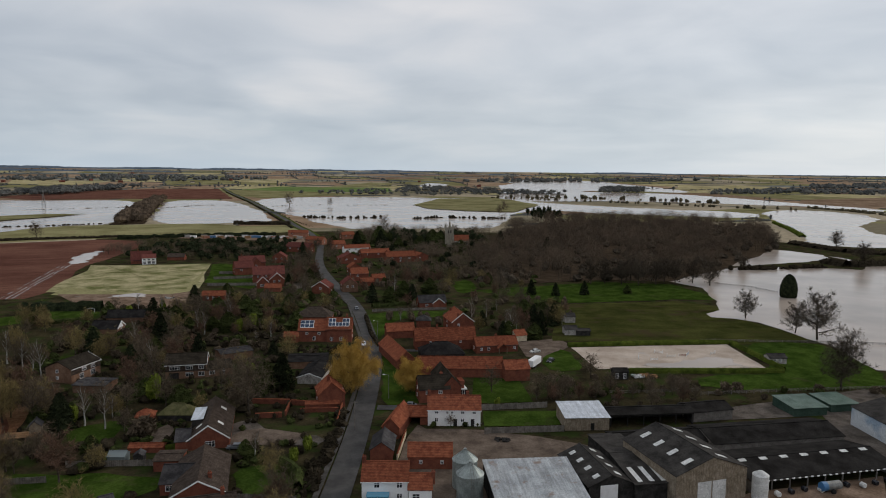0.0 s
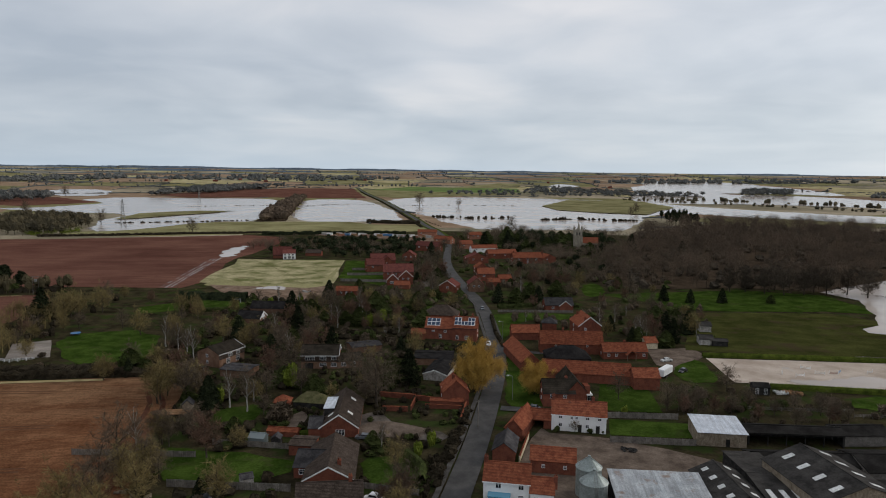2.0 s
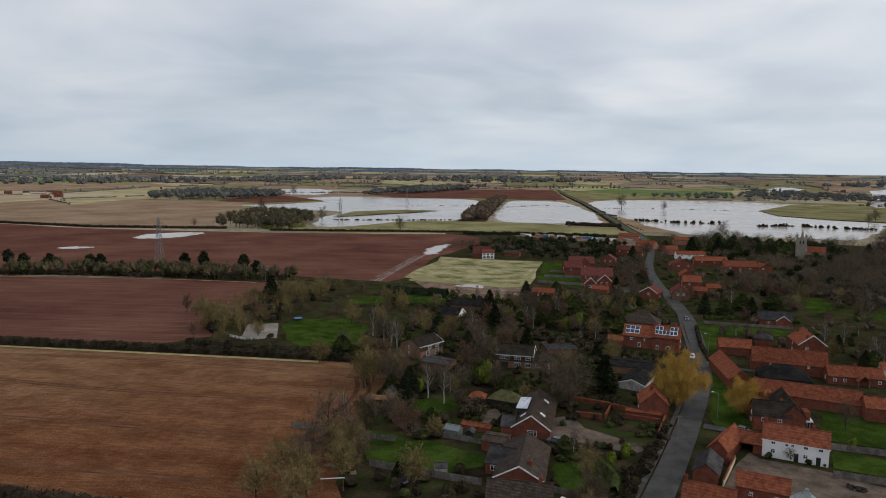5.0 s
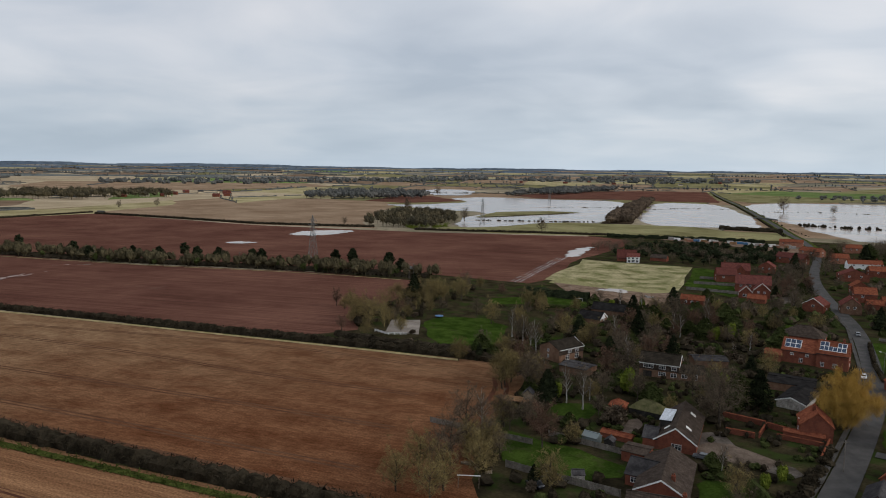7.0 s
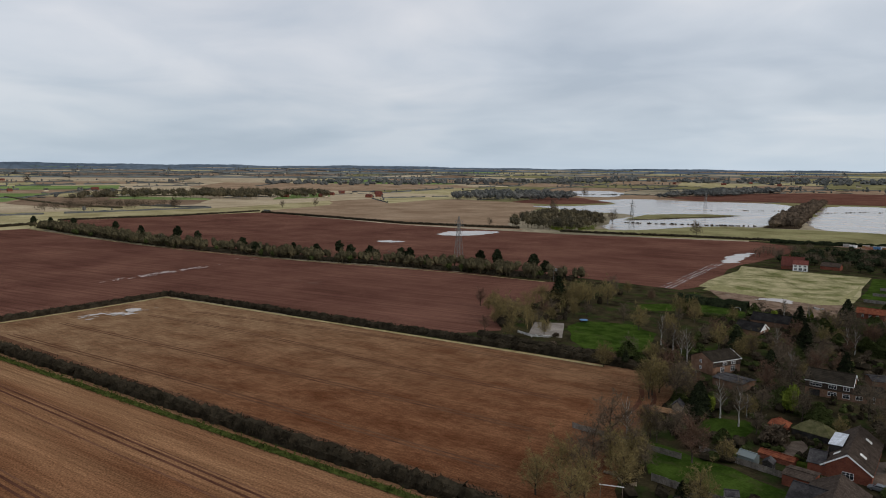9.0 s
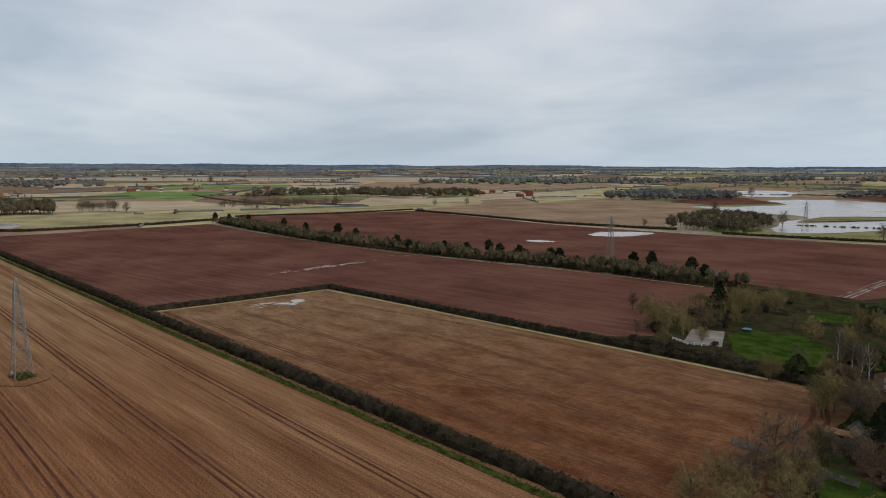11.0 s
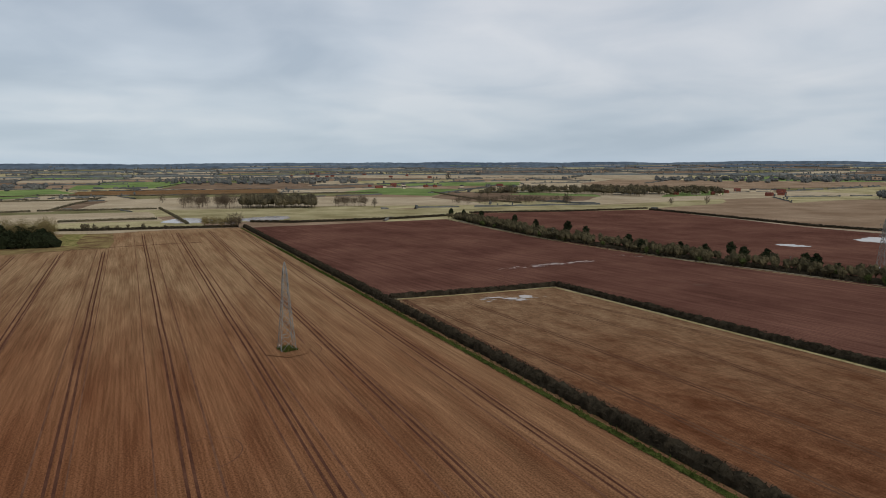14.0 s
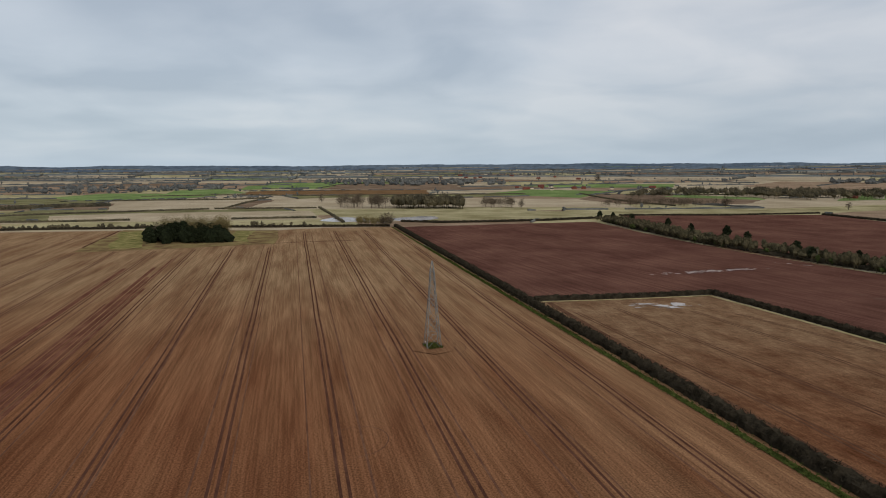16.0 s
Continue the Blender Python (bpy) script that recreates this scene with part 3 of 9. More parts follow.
field("ploughed_field", plough, [(-985, 170), (-1010, 452), (-702, 495), (-500, 572), (-335, 670), (-290, 660), (-268, 600), (-262, 545), (-258, 495), (-248, 462), (-226, 388), (-224, 362), (-255, 352), (-285, 345), (-365, 305), (-470, 252), (-636, 187), (-880, 132)], "red-brown ploughed field with standing rainwater")
field("fallow_field", fallow, [(-1014, 468), (-1055, 597), (-1221, 943), (-1221, 1028), (-993, 1035), (-883, 944), (-709, 713), (-635, 616), (-560, 572), (-703, 500)], "pale brown fallow field")
field("ploughed_field", plough, [(-1062, 1039), (-1192, 1281), (-1146, 1359), (-912, 1201), (-950, 1035)], "small red-brown ploughed field by flood water")
field("pasture", pale_grass, [(-526, 596), (-508, 679), (-459, 818), (-306, 890), (-254, 852), (-195, 872), (-160, 806), (-196, 747), (-329, 688), (-409, 632)], "dull green pasture strip between hedges")
field("ploughed_field", plough, [(-1038, 1580), (-1031, 1987), (-919, 2189), (-740, 2266), (-500, 1634), (-638, 1574), (-752, 1572), (-887, 1471)], "red-brown ploughed field beyond flood water")
field("pasture", pale_grass, [(-586, 1875), (-638, 2230), (-323, 2099), (-157, 2117), (-342, 1831), (-442, 1676)], "dull green field beside a straight road")
field("pasture", lawn_far, [(-662, 2212), (-603, 2535), (-201, 2562), (-167, 2242), (-330, 2140)], "green winter crop field far off")
field("pasture", pale_grass, [(-460, 2458), (-328, 3086), (-226, 3012), (-208, 2666)], "pale green field far off")
field("pasture", meadow, [(-1125, -291), (-1117, -99), (-1078, 118), (-1166, 475), (-1310, 741), (-1150, 653), (-1033, 456), (-1009, 168), (-937, 102), (-882, -141), (-875, -170), (-890, -220)], "pale green meadow along a stream")
field("pasture", meadow, [(-816, -636), (-872, -566), (-913, -461), (-927, -257), (-898, -202), (-811, -169), (-793, -247), (-733, -572)], "pale rough meadow strip")
field("fallow_field", umber, [(791, 1549), (1003, 1921), (1340, 2081), (1028, 1594), (880, 1495)], "dark brown field beyond flood water")
field("pasture", meadow, [(764, 2331), (966, 2836), (1303, 3086), (1389, 2860), (1099, 2368)], "dull green field beyond flood water")
field("fallow_field", straw, [(-1143, -445), (-1483, -495), (-1584, -350), (-1536, -46), (-1468, 208), (-1181, 226), (-1192, -26), (-1137, -261)], "pale straw-coloured field")
field("fallow_field", straw, [(-1092, -658), (-1358, -800), (-1436, -546), (-1114, -462)], "pale straw-coloured field")
field("fallow_field", straw, [(-866, -605), (-967, -675), (-1035, -562), (-1094, -311), (-915, -245), (-863, -454)], "pale straw-coloured field")
field("fallow_field", umber, [(-1698, -674), (-1934, -735), (-1994, -224), (-1697, -177)], "brown willow coppice field")
field("fallow_field", umber, [(-2085, -564), (-2484, -588), (-2632, -274), (-2373, -130), (-2032, -212)], "dull brown field far off")
field("pasture", lawn_far, [(-2045, -802), (-2334, -886), (-2533, -642), (-2252, -628)], "bright green field far off")
field("pasture", lawn_far, [(-1564, -1089), (-1794, -1078), (-1763, -715), (-1523, -734), (-1432, -923)], "bright green field far off")
field("fallow_field", umber, [(-1463, 160), (-1782, 253), (-1512, 558), (-1281, 438), (-1282, 225)], "dark bare field near far houses")
field("fallow_field", straw, [(-3037, -263), (-3345, -217), (-3117, 706), (-2922, 1472), (-2582, 1301), (-2797, 445)], "pale field far off")
field("fallow_field", fallow, [(-2226, 740), (-2573, 998), (-2046, 1696), (-1794, 1595), (-1754, 1065), (-2012, 819)], "pale brown field far off")
field("pasture", lawn_far, [(-2176, 274), (-2439, 347), (-2424, 590), (-2154, 515)], "green field far off")
field("pasture", lawn_far, [(-1768, -52), (-2060, 80), (-1920, 305), (-1542, 169)], "green field beside far houses")
field("fallow_field", coppice, [(-1709, -663), (-1764, -189), (-2031, -226), (-2034, -595), (-1920, -728)], "orange-brown willow coppice far off")
field("pasture", lawn_far, [(-1744, -892), (-1813, -688), (-2106, -872), (-1981, -977)], "green pasture far off")
field("pasture", lawn_far, [(-1579, 357), (-1434, 530), (-1546, 557), (-1699, 414)], "green pasture beside a far village")
field("pasture", lawn_far, [(-1395, 649), (-1465, 829), (-1679, 949), (-1656, 786)], "green pasture beside a far village")
field("lawn", straw_grass, [(-220, 382), (-244, 462), (-254, 490), (-173, 506), (-144, 400), (-155, 384)], "pale rough grass paddock")
field("lawn", pale_grass, [(-223.3, 394.8), (-183.0, 382.4), (-150.7, 396.3), (-166.6, 472.9), (-171.9, 498.2), (-155.7, 435.2), (-143.2, 381.4), (-173.3, 362.1), (-213.2, 374.1)], "greener grass along the edge of a paddock")
ribbon("path", garden_path, [(-245.1, 491.4), (-208.3, 454.3), (-172.5, 411.7)], 0.6, "trodden path across a paddock", "path", 0.2)
ribbon("path", pale_grass, [(-237.2, 422.6), (-221.1, 461.9), (-169.7, 481.6)], 1.0, "greener strip across a paddock", "path", 0.2)
field("bare_ground", dirt, [(-214, 375), (-153, 379), (-142, 393), (-129, 365), (-128, 338), (-180, 339)], "bare muddy building ground")
field("bare_ground", dirt, [(-168, 668), (-174, 725), (-150, 748), (-134, 700), (-134, 655)], "churned soil of a building site")
field("yard", concrete, [(-95, 408), (-91, 427), (-82, 417), (-87, 394)], "pale drive between new houses")
field("lawn", lawn, [(-204, 289), (-214, 309), (-176, 339), (-168, 318), (-190, 302)], "mown green lawn")
field("lawn", lawn, [(-211, 245), (-175, 265), (-145, 215), (-171, 204)], "mown green lawn with scattered toys")
field("lawn", dirt_grey, [(-201, 209), (-215, 228), (-205, 237), (-187, 215)], "grey sand riding patch")
field("lawn", lawn, [(-147, 421), (-171, 503), (-153, 504), (-129, 471), (-109, 399)], "green back gardens")
field("lawn", lawn, [(6, 431), (17, 444), (22, 405), (9, 387)], "green garden lawn")
field("lawn", lawn, [(-33, 429), (-21, 439), (-15, 419), (-28, 408)], "green garden lawn")
field("lawn", lawn, [(-75, 340), (-66, 353), (-60, 336), (-69, 325)], "green garden lawn")
field("lawn", lawn, [(-144, 242), (-141, 252), (-132, 248), (-136, 238)], "green garden lawn")
field("lawn", lawn, [(-69, 213), (-61, 216), (-56, 211), (-63, 206)], "green garden lawn")
field("lawn", lawn, [(-191, 302), (-205, 330), (-166, 333), (-164, 310)], "mown green garden lawn")
field("lawn", lawn, [(-96, 167), (-100, 178), (-89, 186), (-84, 174), (-88, 165)], "green garden lawn")
field("lawn", lawn, [(-98, 143), (-100, 150), (-90, 150), (-65, 151), (-61, 140), (-85, 130)], "green garden lawn")
field("lawn", lawn, [(-45, 142), (-49, 154), (-40, 158), (-35, 155), (-30, 144), (-38, 139)], "green front lawn behind a clipped hedge")
field("lawn", lawn, [(-18, 198), (-21, 233), (-23, 258), (-17, 248), (-12, 220), (-6, 209), (-7, 200)], "green verge with a lamp post")
field("lawn", lawn, [(-31, 281), (-38, 320), (-35, 336), (2, 342), (2, 328), (-25, 319), (-24, 282)], "green verge beside the road")
field("lawn", lawn, [(12, 195), (12, 183), (33, 185), (35, 196)], "green fenced lawn")
field("lawn", lawn, [(9, 202), (11, 228), (26, 227), (28, 204)], "green cottage garden")
field("yard", gravel, [(-10, 163), (-9, 176), (-6, 184), (-4, 181), (11, 180), (26, 176), (39, 170), (52, 151), (42, 130), (-9, 130), (-12, 149)], "muddy gravel farmyard")
field("yard", concrete, [(82, 190), (88, 201), (109, 208), (140, 220), (143, 214), (107, 158), (106, 172), (112, 195)], "stained concrete farmyard")
field("yard", dirt, [(50, 138), (69, 145), (104, 154), (90, 131), (48, 131)], "muddy farm track")
field("yard", concrete, [(-54, 167), (-58, 182), (-54, 187), (-48, 180), (-39, 174), (-33, 175), (-30, 172), (-32, 168), (-45, 170)], "gravel drive round a large tree")
field("yard", gravel, [(-73, 164), (-77, 177), (-75, 182), (-72, 179), (-70, 164)], "paved garden patio")
field("yard", gravel, [(-56, 171), (-54, 178), (-49, 180), (-36, 176), (-38, 169), (-51, 168)], "gravel driveway")
field("yard", gravel, [(31, 279), (49, 285), (53, 274), (38, 250), (32, 256)], "gravel yard")
field("parkland", lawn, [(17, 401), (101, 438), (146, 432), (159, 379), (132, 379), (66, 365)], "bright green parkland grass")
field("parkland", park_grass, [(46, 281), (61, 360), (130, 374), (150, 357), (148, 323), (158, 286), (121, 277), (82, 280)], "dull olive grazing pasture")
field("parkland", lawn, [(84, 217), (91, 234), (122, 237), (122, 280), (155, 284), (162, 267), (156, 234), (146, 219)], "green paddock behind a clipped hedge")
field("riding_arena", arena, [(52, 270), (118, 278), (118, 243), (56, 240)], "pale wet sand riding arena")
field("garden", lawn, [(40, 235), (36, 250), (45, 265), (49, 268), (52, 239)], "green patch beside the arena")
field("rough_ground", rough_grass, [(-544, -360), (-553, -336), (-576, -277), (-614, -207), (-749, -252), (-744, -430), (-642, -395)], "rough straw-coloured grass round a copse", 0.05)
field("rough_ground", copse_grass, [(-566, -344), (-600, -362), (-655, -385), (-718, -420), (-736, -398), (-680, -372), (-610, -338), (-579, -319)], "yellowish rough grass beside a copse", 0.06)
field("rough_ground", copse_grass, [(-636, -264), (-690, -282), (-740, -296), (-744, -276), (-690, -264), (-630, -240)], "yellow-green rough grass beside a copse", 0.06)
water([(105, 457), (161, 442), (150, 353), (128, 335), (148, 328), (156, 300), (161, 286), (163, 270), (156, 234), (250, 270), (330, 380), (360, 520), (330, 620), (330, 506), (266, 519), (210, 508), (165, 477)], "wide brown flood water round bare trees")
water([(180, 500), (251, 649), (314, 646), (337, 591), (280, 546), (218, 518)], "brown flood water behind trees")
water([(542, 1143), (618, 1338), (746, 1402), (772, 1195), (520, 880), (560, 680), (433, 667), (376, 692), (423, 817)], "pale flooded fields beyond a wood")
water([(-96, 807), (-150, 886), (-407, 1432), (-432, 1666), (-334, 1805), (-98, 1833), (22, 1791), (166, 1757), (272, 1538), (415, 1379), (584, 1277), (512, 1097), (306, 1178), (187, 1294), (109, 1143), (74, 854), (-17, 850)], "pale sheet of flood water")
water([(180, 1905), (378, 2141), (543, 1914), (730, 1758), (812, 1553), (859, 1345), (928, 1438), (888, 1673), (817, 2138), (676, 2318), (417, 2361)], "pale flooded river")
water([(137, 1682), (188, 2312), (442, 2506), (563, 2176), (712, 2085), (814, 1960), (858, 1695), (769, 1544), (643, 1681), (448, 1728), (242, 1676)], "pale flooded meadows with rows of trees")
water([(200, 2314), (239, 3073), (600, 3409), (820, 3173), (882, 2722), (860, 2302), (645, 2493)], "pale flooded meadows far off")
water([(-373, 865), (-462, 1102), (-612, 1514), (-506, 1553), (-438, 1464), (-228, 957), (-272, 885)], "pale sheet of flood water beside a road")
water([(-948, 965), (-878, 1011), (-880, 1108), (-888, 1187), (-1034, 1282), (-1012, 1419), (-870, 1443), (-659, 1518), (-504, 1076), (-411, 844), (-464, 827), (-482, 675), (-516, 648), (-606, 797), (-646, 920), (-778, 910)], "pale sheet of flood water")
water([(-1202, 1402), (-1473, 1714), (-1321, 1796), (-1085, 1451)], "pale flood pool")
water([(-566, 445), (-596, 486), (-577, 527), (-551, 534), (-540, 468)], "rain pool on ploughed soil")
water([(-549, 356), (-558, 376), (-530, 385), (-530, 370)], "rain pool on ploughed soil")
water([(-272, 492), (-290, 532), (-294, 588), (-274, 536), (-265, 497)], "rain water in a field corner")
water([(-884, -147), (-945, -151), (-978, -101), (-934, -83), (-872, -109)], "shallow flood in a meadow")
water([(-892, -226), (-917, -202), (-874, -140), (-846, -147)], "shallow flood in a meadow")
water([(-888, -246), (-960, -233), (-939, -196), (-880, -168), (-860, -209)], "shallow flood in a meadow")
water([(-182, 365), (-182, 374), (-175, 380), (-164, 377), (-162, 368), (-176, 369)], "rain pool on a muddy building ground")
water([(73, 240), (82, 250), (109, 259), (112, 245), (113, 243)], "rain water on arena sand")
water([(-98, 2958), (-45, 3107), (44, 2858), (-94, 2572)], "pale flood pool far off")
water([(281, 3140), (380, 3690), (631, 3643), (830, 3345), (734, 2953), (411, 2923)], "pale flooded meadows far off")
field("pasture", pale_grass, [(-30, 1284), (-62, 1435), (-10, 1756), (165, 1743), (207, 1487), (124, 1206), (48, 1226)], "grass island in flood water", 0.9)
field("pasture", pale_grass, [(-593, 805), (-639, 924), (-594, 1022), (-538, 1037), (-565, 904)], "grass strip in flood water", 0.9)
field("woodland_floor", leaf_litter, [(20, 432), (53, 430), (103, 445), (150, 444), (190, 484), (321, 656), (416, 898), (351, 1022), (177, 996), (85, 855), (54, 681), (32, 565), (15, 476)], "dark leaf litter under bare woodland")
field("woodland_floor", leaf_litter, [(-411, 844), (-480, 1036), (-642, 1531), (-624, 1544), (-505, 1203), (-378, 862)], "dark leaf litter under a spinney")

# wheel ruts of the sprayer, in pairs along the rows
LAWNS.append(TAN_EDGE)
along = Vector((-math.cos(radians(ROWS_TURN)), -math.sin(radians(ROWS_TURN)), 0))
across = Vector((-math.sin(radians(ROWS_TURN)), math.cos(radians(ROWS_TURN)), 0))
for k in range(26):
    off = 91 - 27.4 * k
    for half in (-1.0, 1.0):
        line = []
        for d in range(-40, 780, 30):
            q = across * (off * (1 + 0.00025 * d) + half + 0.5 * noise.noise(Vector((d / 60, k, 0)))) + along * d
            if inside(q.x, q.y, STUBBLE_EDGE) and not inside(q.x, q.y, ROUGH_PATCH):
                line.append((q.x, q.y))
        if len(line) > 3:
            ribbon("wheel_rut", wheel_rut, line, 0.75, "dark tractor wheel rut pressed into stubble", "wheel rut", 0.05)
# fainter single drill tracks between them
for k in range(60):
    off = 104 - 9.13 * k + rng.uniform(-2.5, 2.5)
    line = [across * (off * (1 + 0.00025 * d) + 0.4 * noise.noise(Vector((d / 50, k, 5)))) + along * d for d in range(-40, 780, 40)]
    line = [(q.x, q.y) for q in line if inside(q.x, q.y, STUBBLE_EDGE) and not inside(q.x, q.y, ROUGH_PATCH)]
    if len(line) > 6 and k % 3:
        a = rng.randrange(0, 5)
        ribbon("wheel_rut", rut_faint, line[a:], rng.uniform(0.35, 0.8), "faint drill track along the stubble rows", "wheel rut", 0.045)
# red soil showing in a long strip, and the track round the copse
for off, w, reach in ((-86.4, 2.6, 560), (-83.6, 2.4, 500), (-81.4, 1.6, 580), (-78.6, 1.6, 430), (-88.6, 1.2, 400), (-104, 3.0, 520)):
    line = [across * (off * (1 + 0.00025 * d)) + along * d for d in range(110, reach, 45)]
    ribbon("wheel_rut", red_strip, [(q.x, q.y) for q in line], w, "strip of bare red soil along stubble rows", "wheel rut", 0.04)
for half in (-1.1, 1.1):
    ribbon("wheel_rut", wheel_rut, [(-740 + half, -432), (-640 + half, -396), (-548 + half, -363), (-575 + half, -292), (-600 + half, -240), (-624 + half, -206), (-650 + half, -140)], 1.6, "dark tractor track round a copse", "wheel rut", 0.052)
for line in ([(-330, 111), (-270, 141), (-207, 168), (-156, 181)],
             [(-335, 92), (-256, 121), (-189, 137), (-136, 156)],
             [(-340, 56), (-239, 92), (-167, 117), (-123, 131)],
             [(-330, 35), (-204, 78), (-158, 92), (-112, 107)]):
    for half in (-0.95, 0.95):
        ribbon("wheel_rut", rut_tan, [(x, y + half) for x, y in line], 0.75, "dark tractor wheel rut in tan stubble field", "wheel rut", 0.05)
ribbon("wheel_rut", rut_tan, [(-352, 24), (-250, 52), (-180, 74), (-100, 98)], 3.0, "trampled headland along a hedge", "wheel rut", 0.045)
for x, y, r, s0, s1 in ((-166.7, -37.0, 8, 0.2, 4.4), (-259, -27, 13, 1.0, 4.6)):
    ribbon("wheel_rut", rut_faint, [(x + r * 1.25 * math.cos(s0 + (s1 - s0) * i / 24), y + r * math.sin(s0 + (s1 - s0) * i / 24)) for i in range(25)], 0.28, "curved tractor wheel mark in stubble", "wheel rut", 0.055)
for off in (-2.2, 2.2):
    ribbon("wheel_rut", wheel_rut, [(-93 + off, 112), (-102 + off, 132), (-110 + off, 152), (-117 + off, 175), (-127 + off, 188)], 1.5, "dark turning track along a field edge", "wheel rut", 0.05)
pool("broken rain pools on tan stubble", -348, 81, 105, 44, 20, 1.5, 0.55)
pool("shallow rain water along ploughed rows", -463, 136, 112, 96, 12, 4.5, 0.4, thin_water)
for off in (-3.2, 0.0, 2.6):
    for k in range(9):
        t0 = k / 9 + 0.02 * rng.random()
        t1 = t0 + rng.uniform(0.05, 0.16)
        ribbon("rain_pool", flood, [(-232 - 38 * t + off + 1.5 * noise.noise(Vector((t * 20, off, 0))), 358 + 128 * t) for t in (t0, (t0 + t1) / 2, t1)], rng.uniform(0.25, 0.8), "thin rain water lying in a wheel track", "puddle", 0.22)
pool("thin rain water along ploughed rows", -500, 205, 60, 40, 9, 7.5, liquid=thin_water)

# ---- the road and its edges ----
ROAD = [(-24.5, 60), (-23.2, 110), (-22.6, 140), (-22.3, 172), (-23.2, 212), (-24.8, 246), (-30.8, 286), (-45.0, 354.1), (-66.7, 415.7), (-92.4, 503.0), (-108, 600), (-120, 668),
        (-155, 785), (-182, 849), (-239, 1016), (-444, 1566), (-622, 2000), (-740, 2308)]
ribbon("road", asphalt, ROAD, 6.4, "grey worn asphalt village road", "road", 0.24)
ribbon("verge", verge, [(x - 5.5, y) for x, y in ROAD[11:]], 3.5, "grass bank of a straight causeway road", "verge", 0.22)
ribbon("verge", verge, [(x + 5.5, y) for x, y in ROAD[11:]], 3.5, "grass bank of a straight causeway road", "verge", 0.21)
pv = [(x - 4.3, y) for x, y in ROAD[1:10]]
fv, ff = [], []
for i, (x, y) in enumerate(pv):
    for dx, z in ((-0.6, 0.0), (-0.6, 0.36), (0.6, 0.36), (0.6, 0.0)):
        fv.append((x + dx, y, z))
    if i:
        k = 4 * i
        for j in range(3):
            ff.append((k - 4 + j, k + j, k + j + 1, k - 3 + j))
tagged(new("pavement", mesh_of("pavement", fv, ff, paving)), "narrow worn pavement with a raised kerb", "pavement", kind="structure")
ribbon("driveway", asphalt, [(-19, 197), (-12, 197), (-6, 198)], 4, "asphalt driveway off the road", "driveway", 0.25)
ribbon("driveway", paving, [(-19, 262), (-10, 263), (0, 261)], 3.5, "driveway beside brick barns", "driveway", 0.25)


# ---- vegetation ----
def tube(v, f, a, b, ra, rb, sides):
    d = (b - a).normalized()
    s = d.orthogonal().normalized()
    t = d.cross(s)
    k = len(v)
    for c, r in ((a, ra), (b, rb)):
        for i in range(sides):
            w = 6.2832 * i / sides
            q = c + (s * math.cos(w) + t * math.sin(w)) * r
            v.append((q.x, q.y, q.z))
    for i in range(sides):
        j = (i + 1) % sides
        f.append((k + i, k + j, k + sides + j, k + sides + i))


def blade(v, f, p, d, long, wide, r):
    s = d.cross(Vector((r.uniform(-1, 1), r.uniform(-1, 1), r.uniform(-1, 1))))
    if s.length < 1e-4:
        return
    s = s.normalized() * wide / 2
    k = len(v)
    q = p + d * long
    for c in (p + s, p - s, q):
        v.append((c.x, c.y, c.z))
    f.append((k, k + 1, k + 2))


def wild(r, up=0.0):
    return Vector((r.gauss(0, 1), r.gauss(0, 1), r.gauss(0, 1) + up)).normalized()


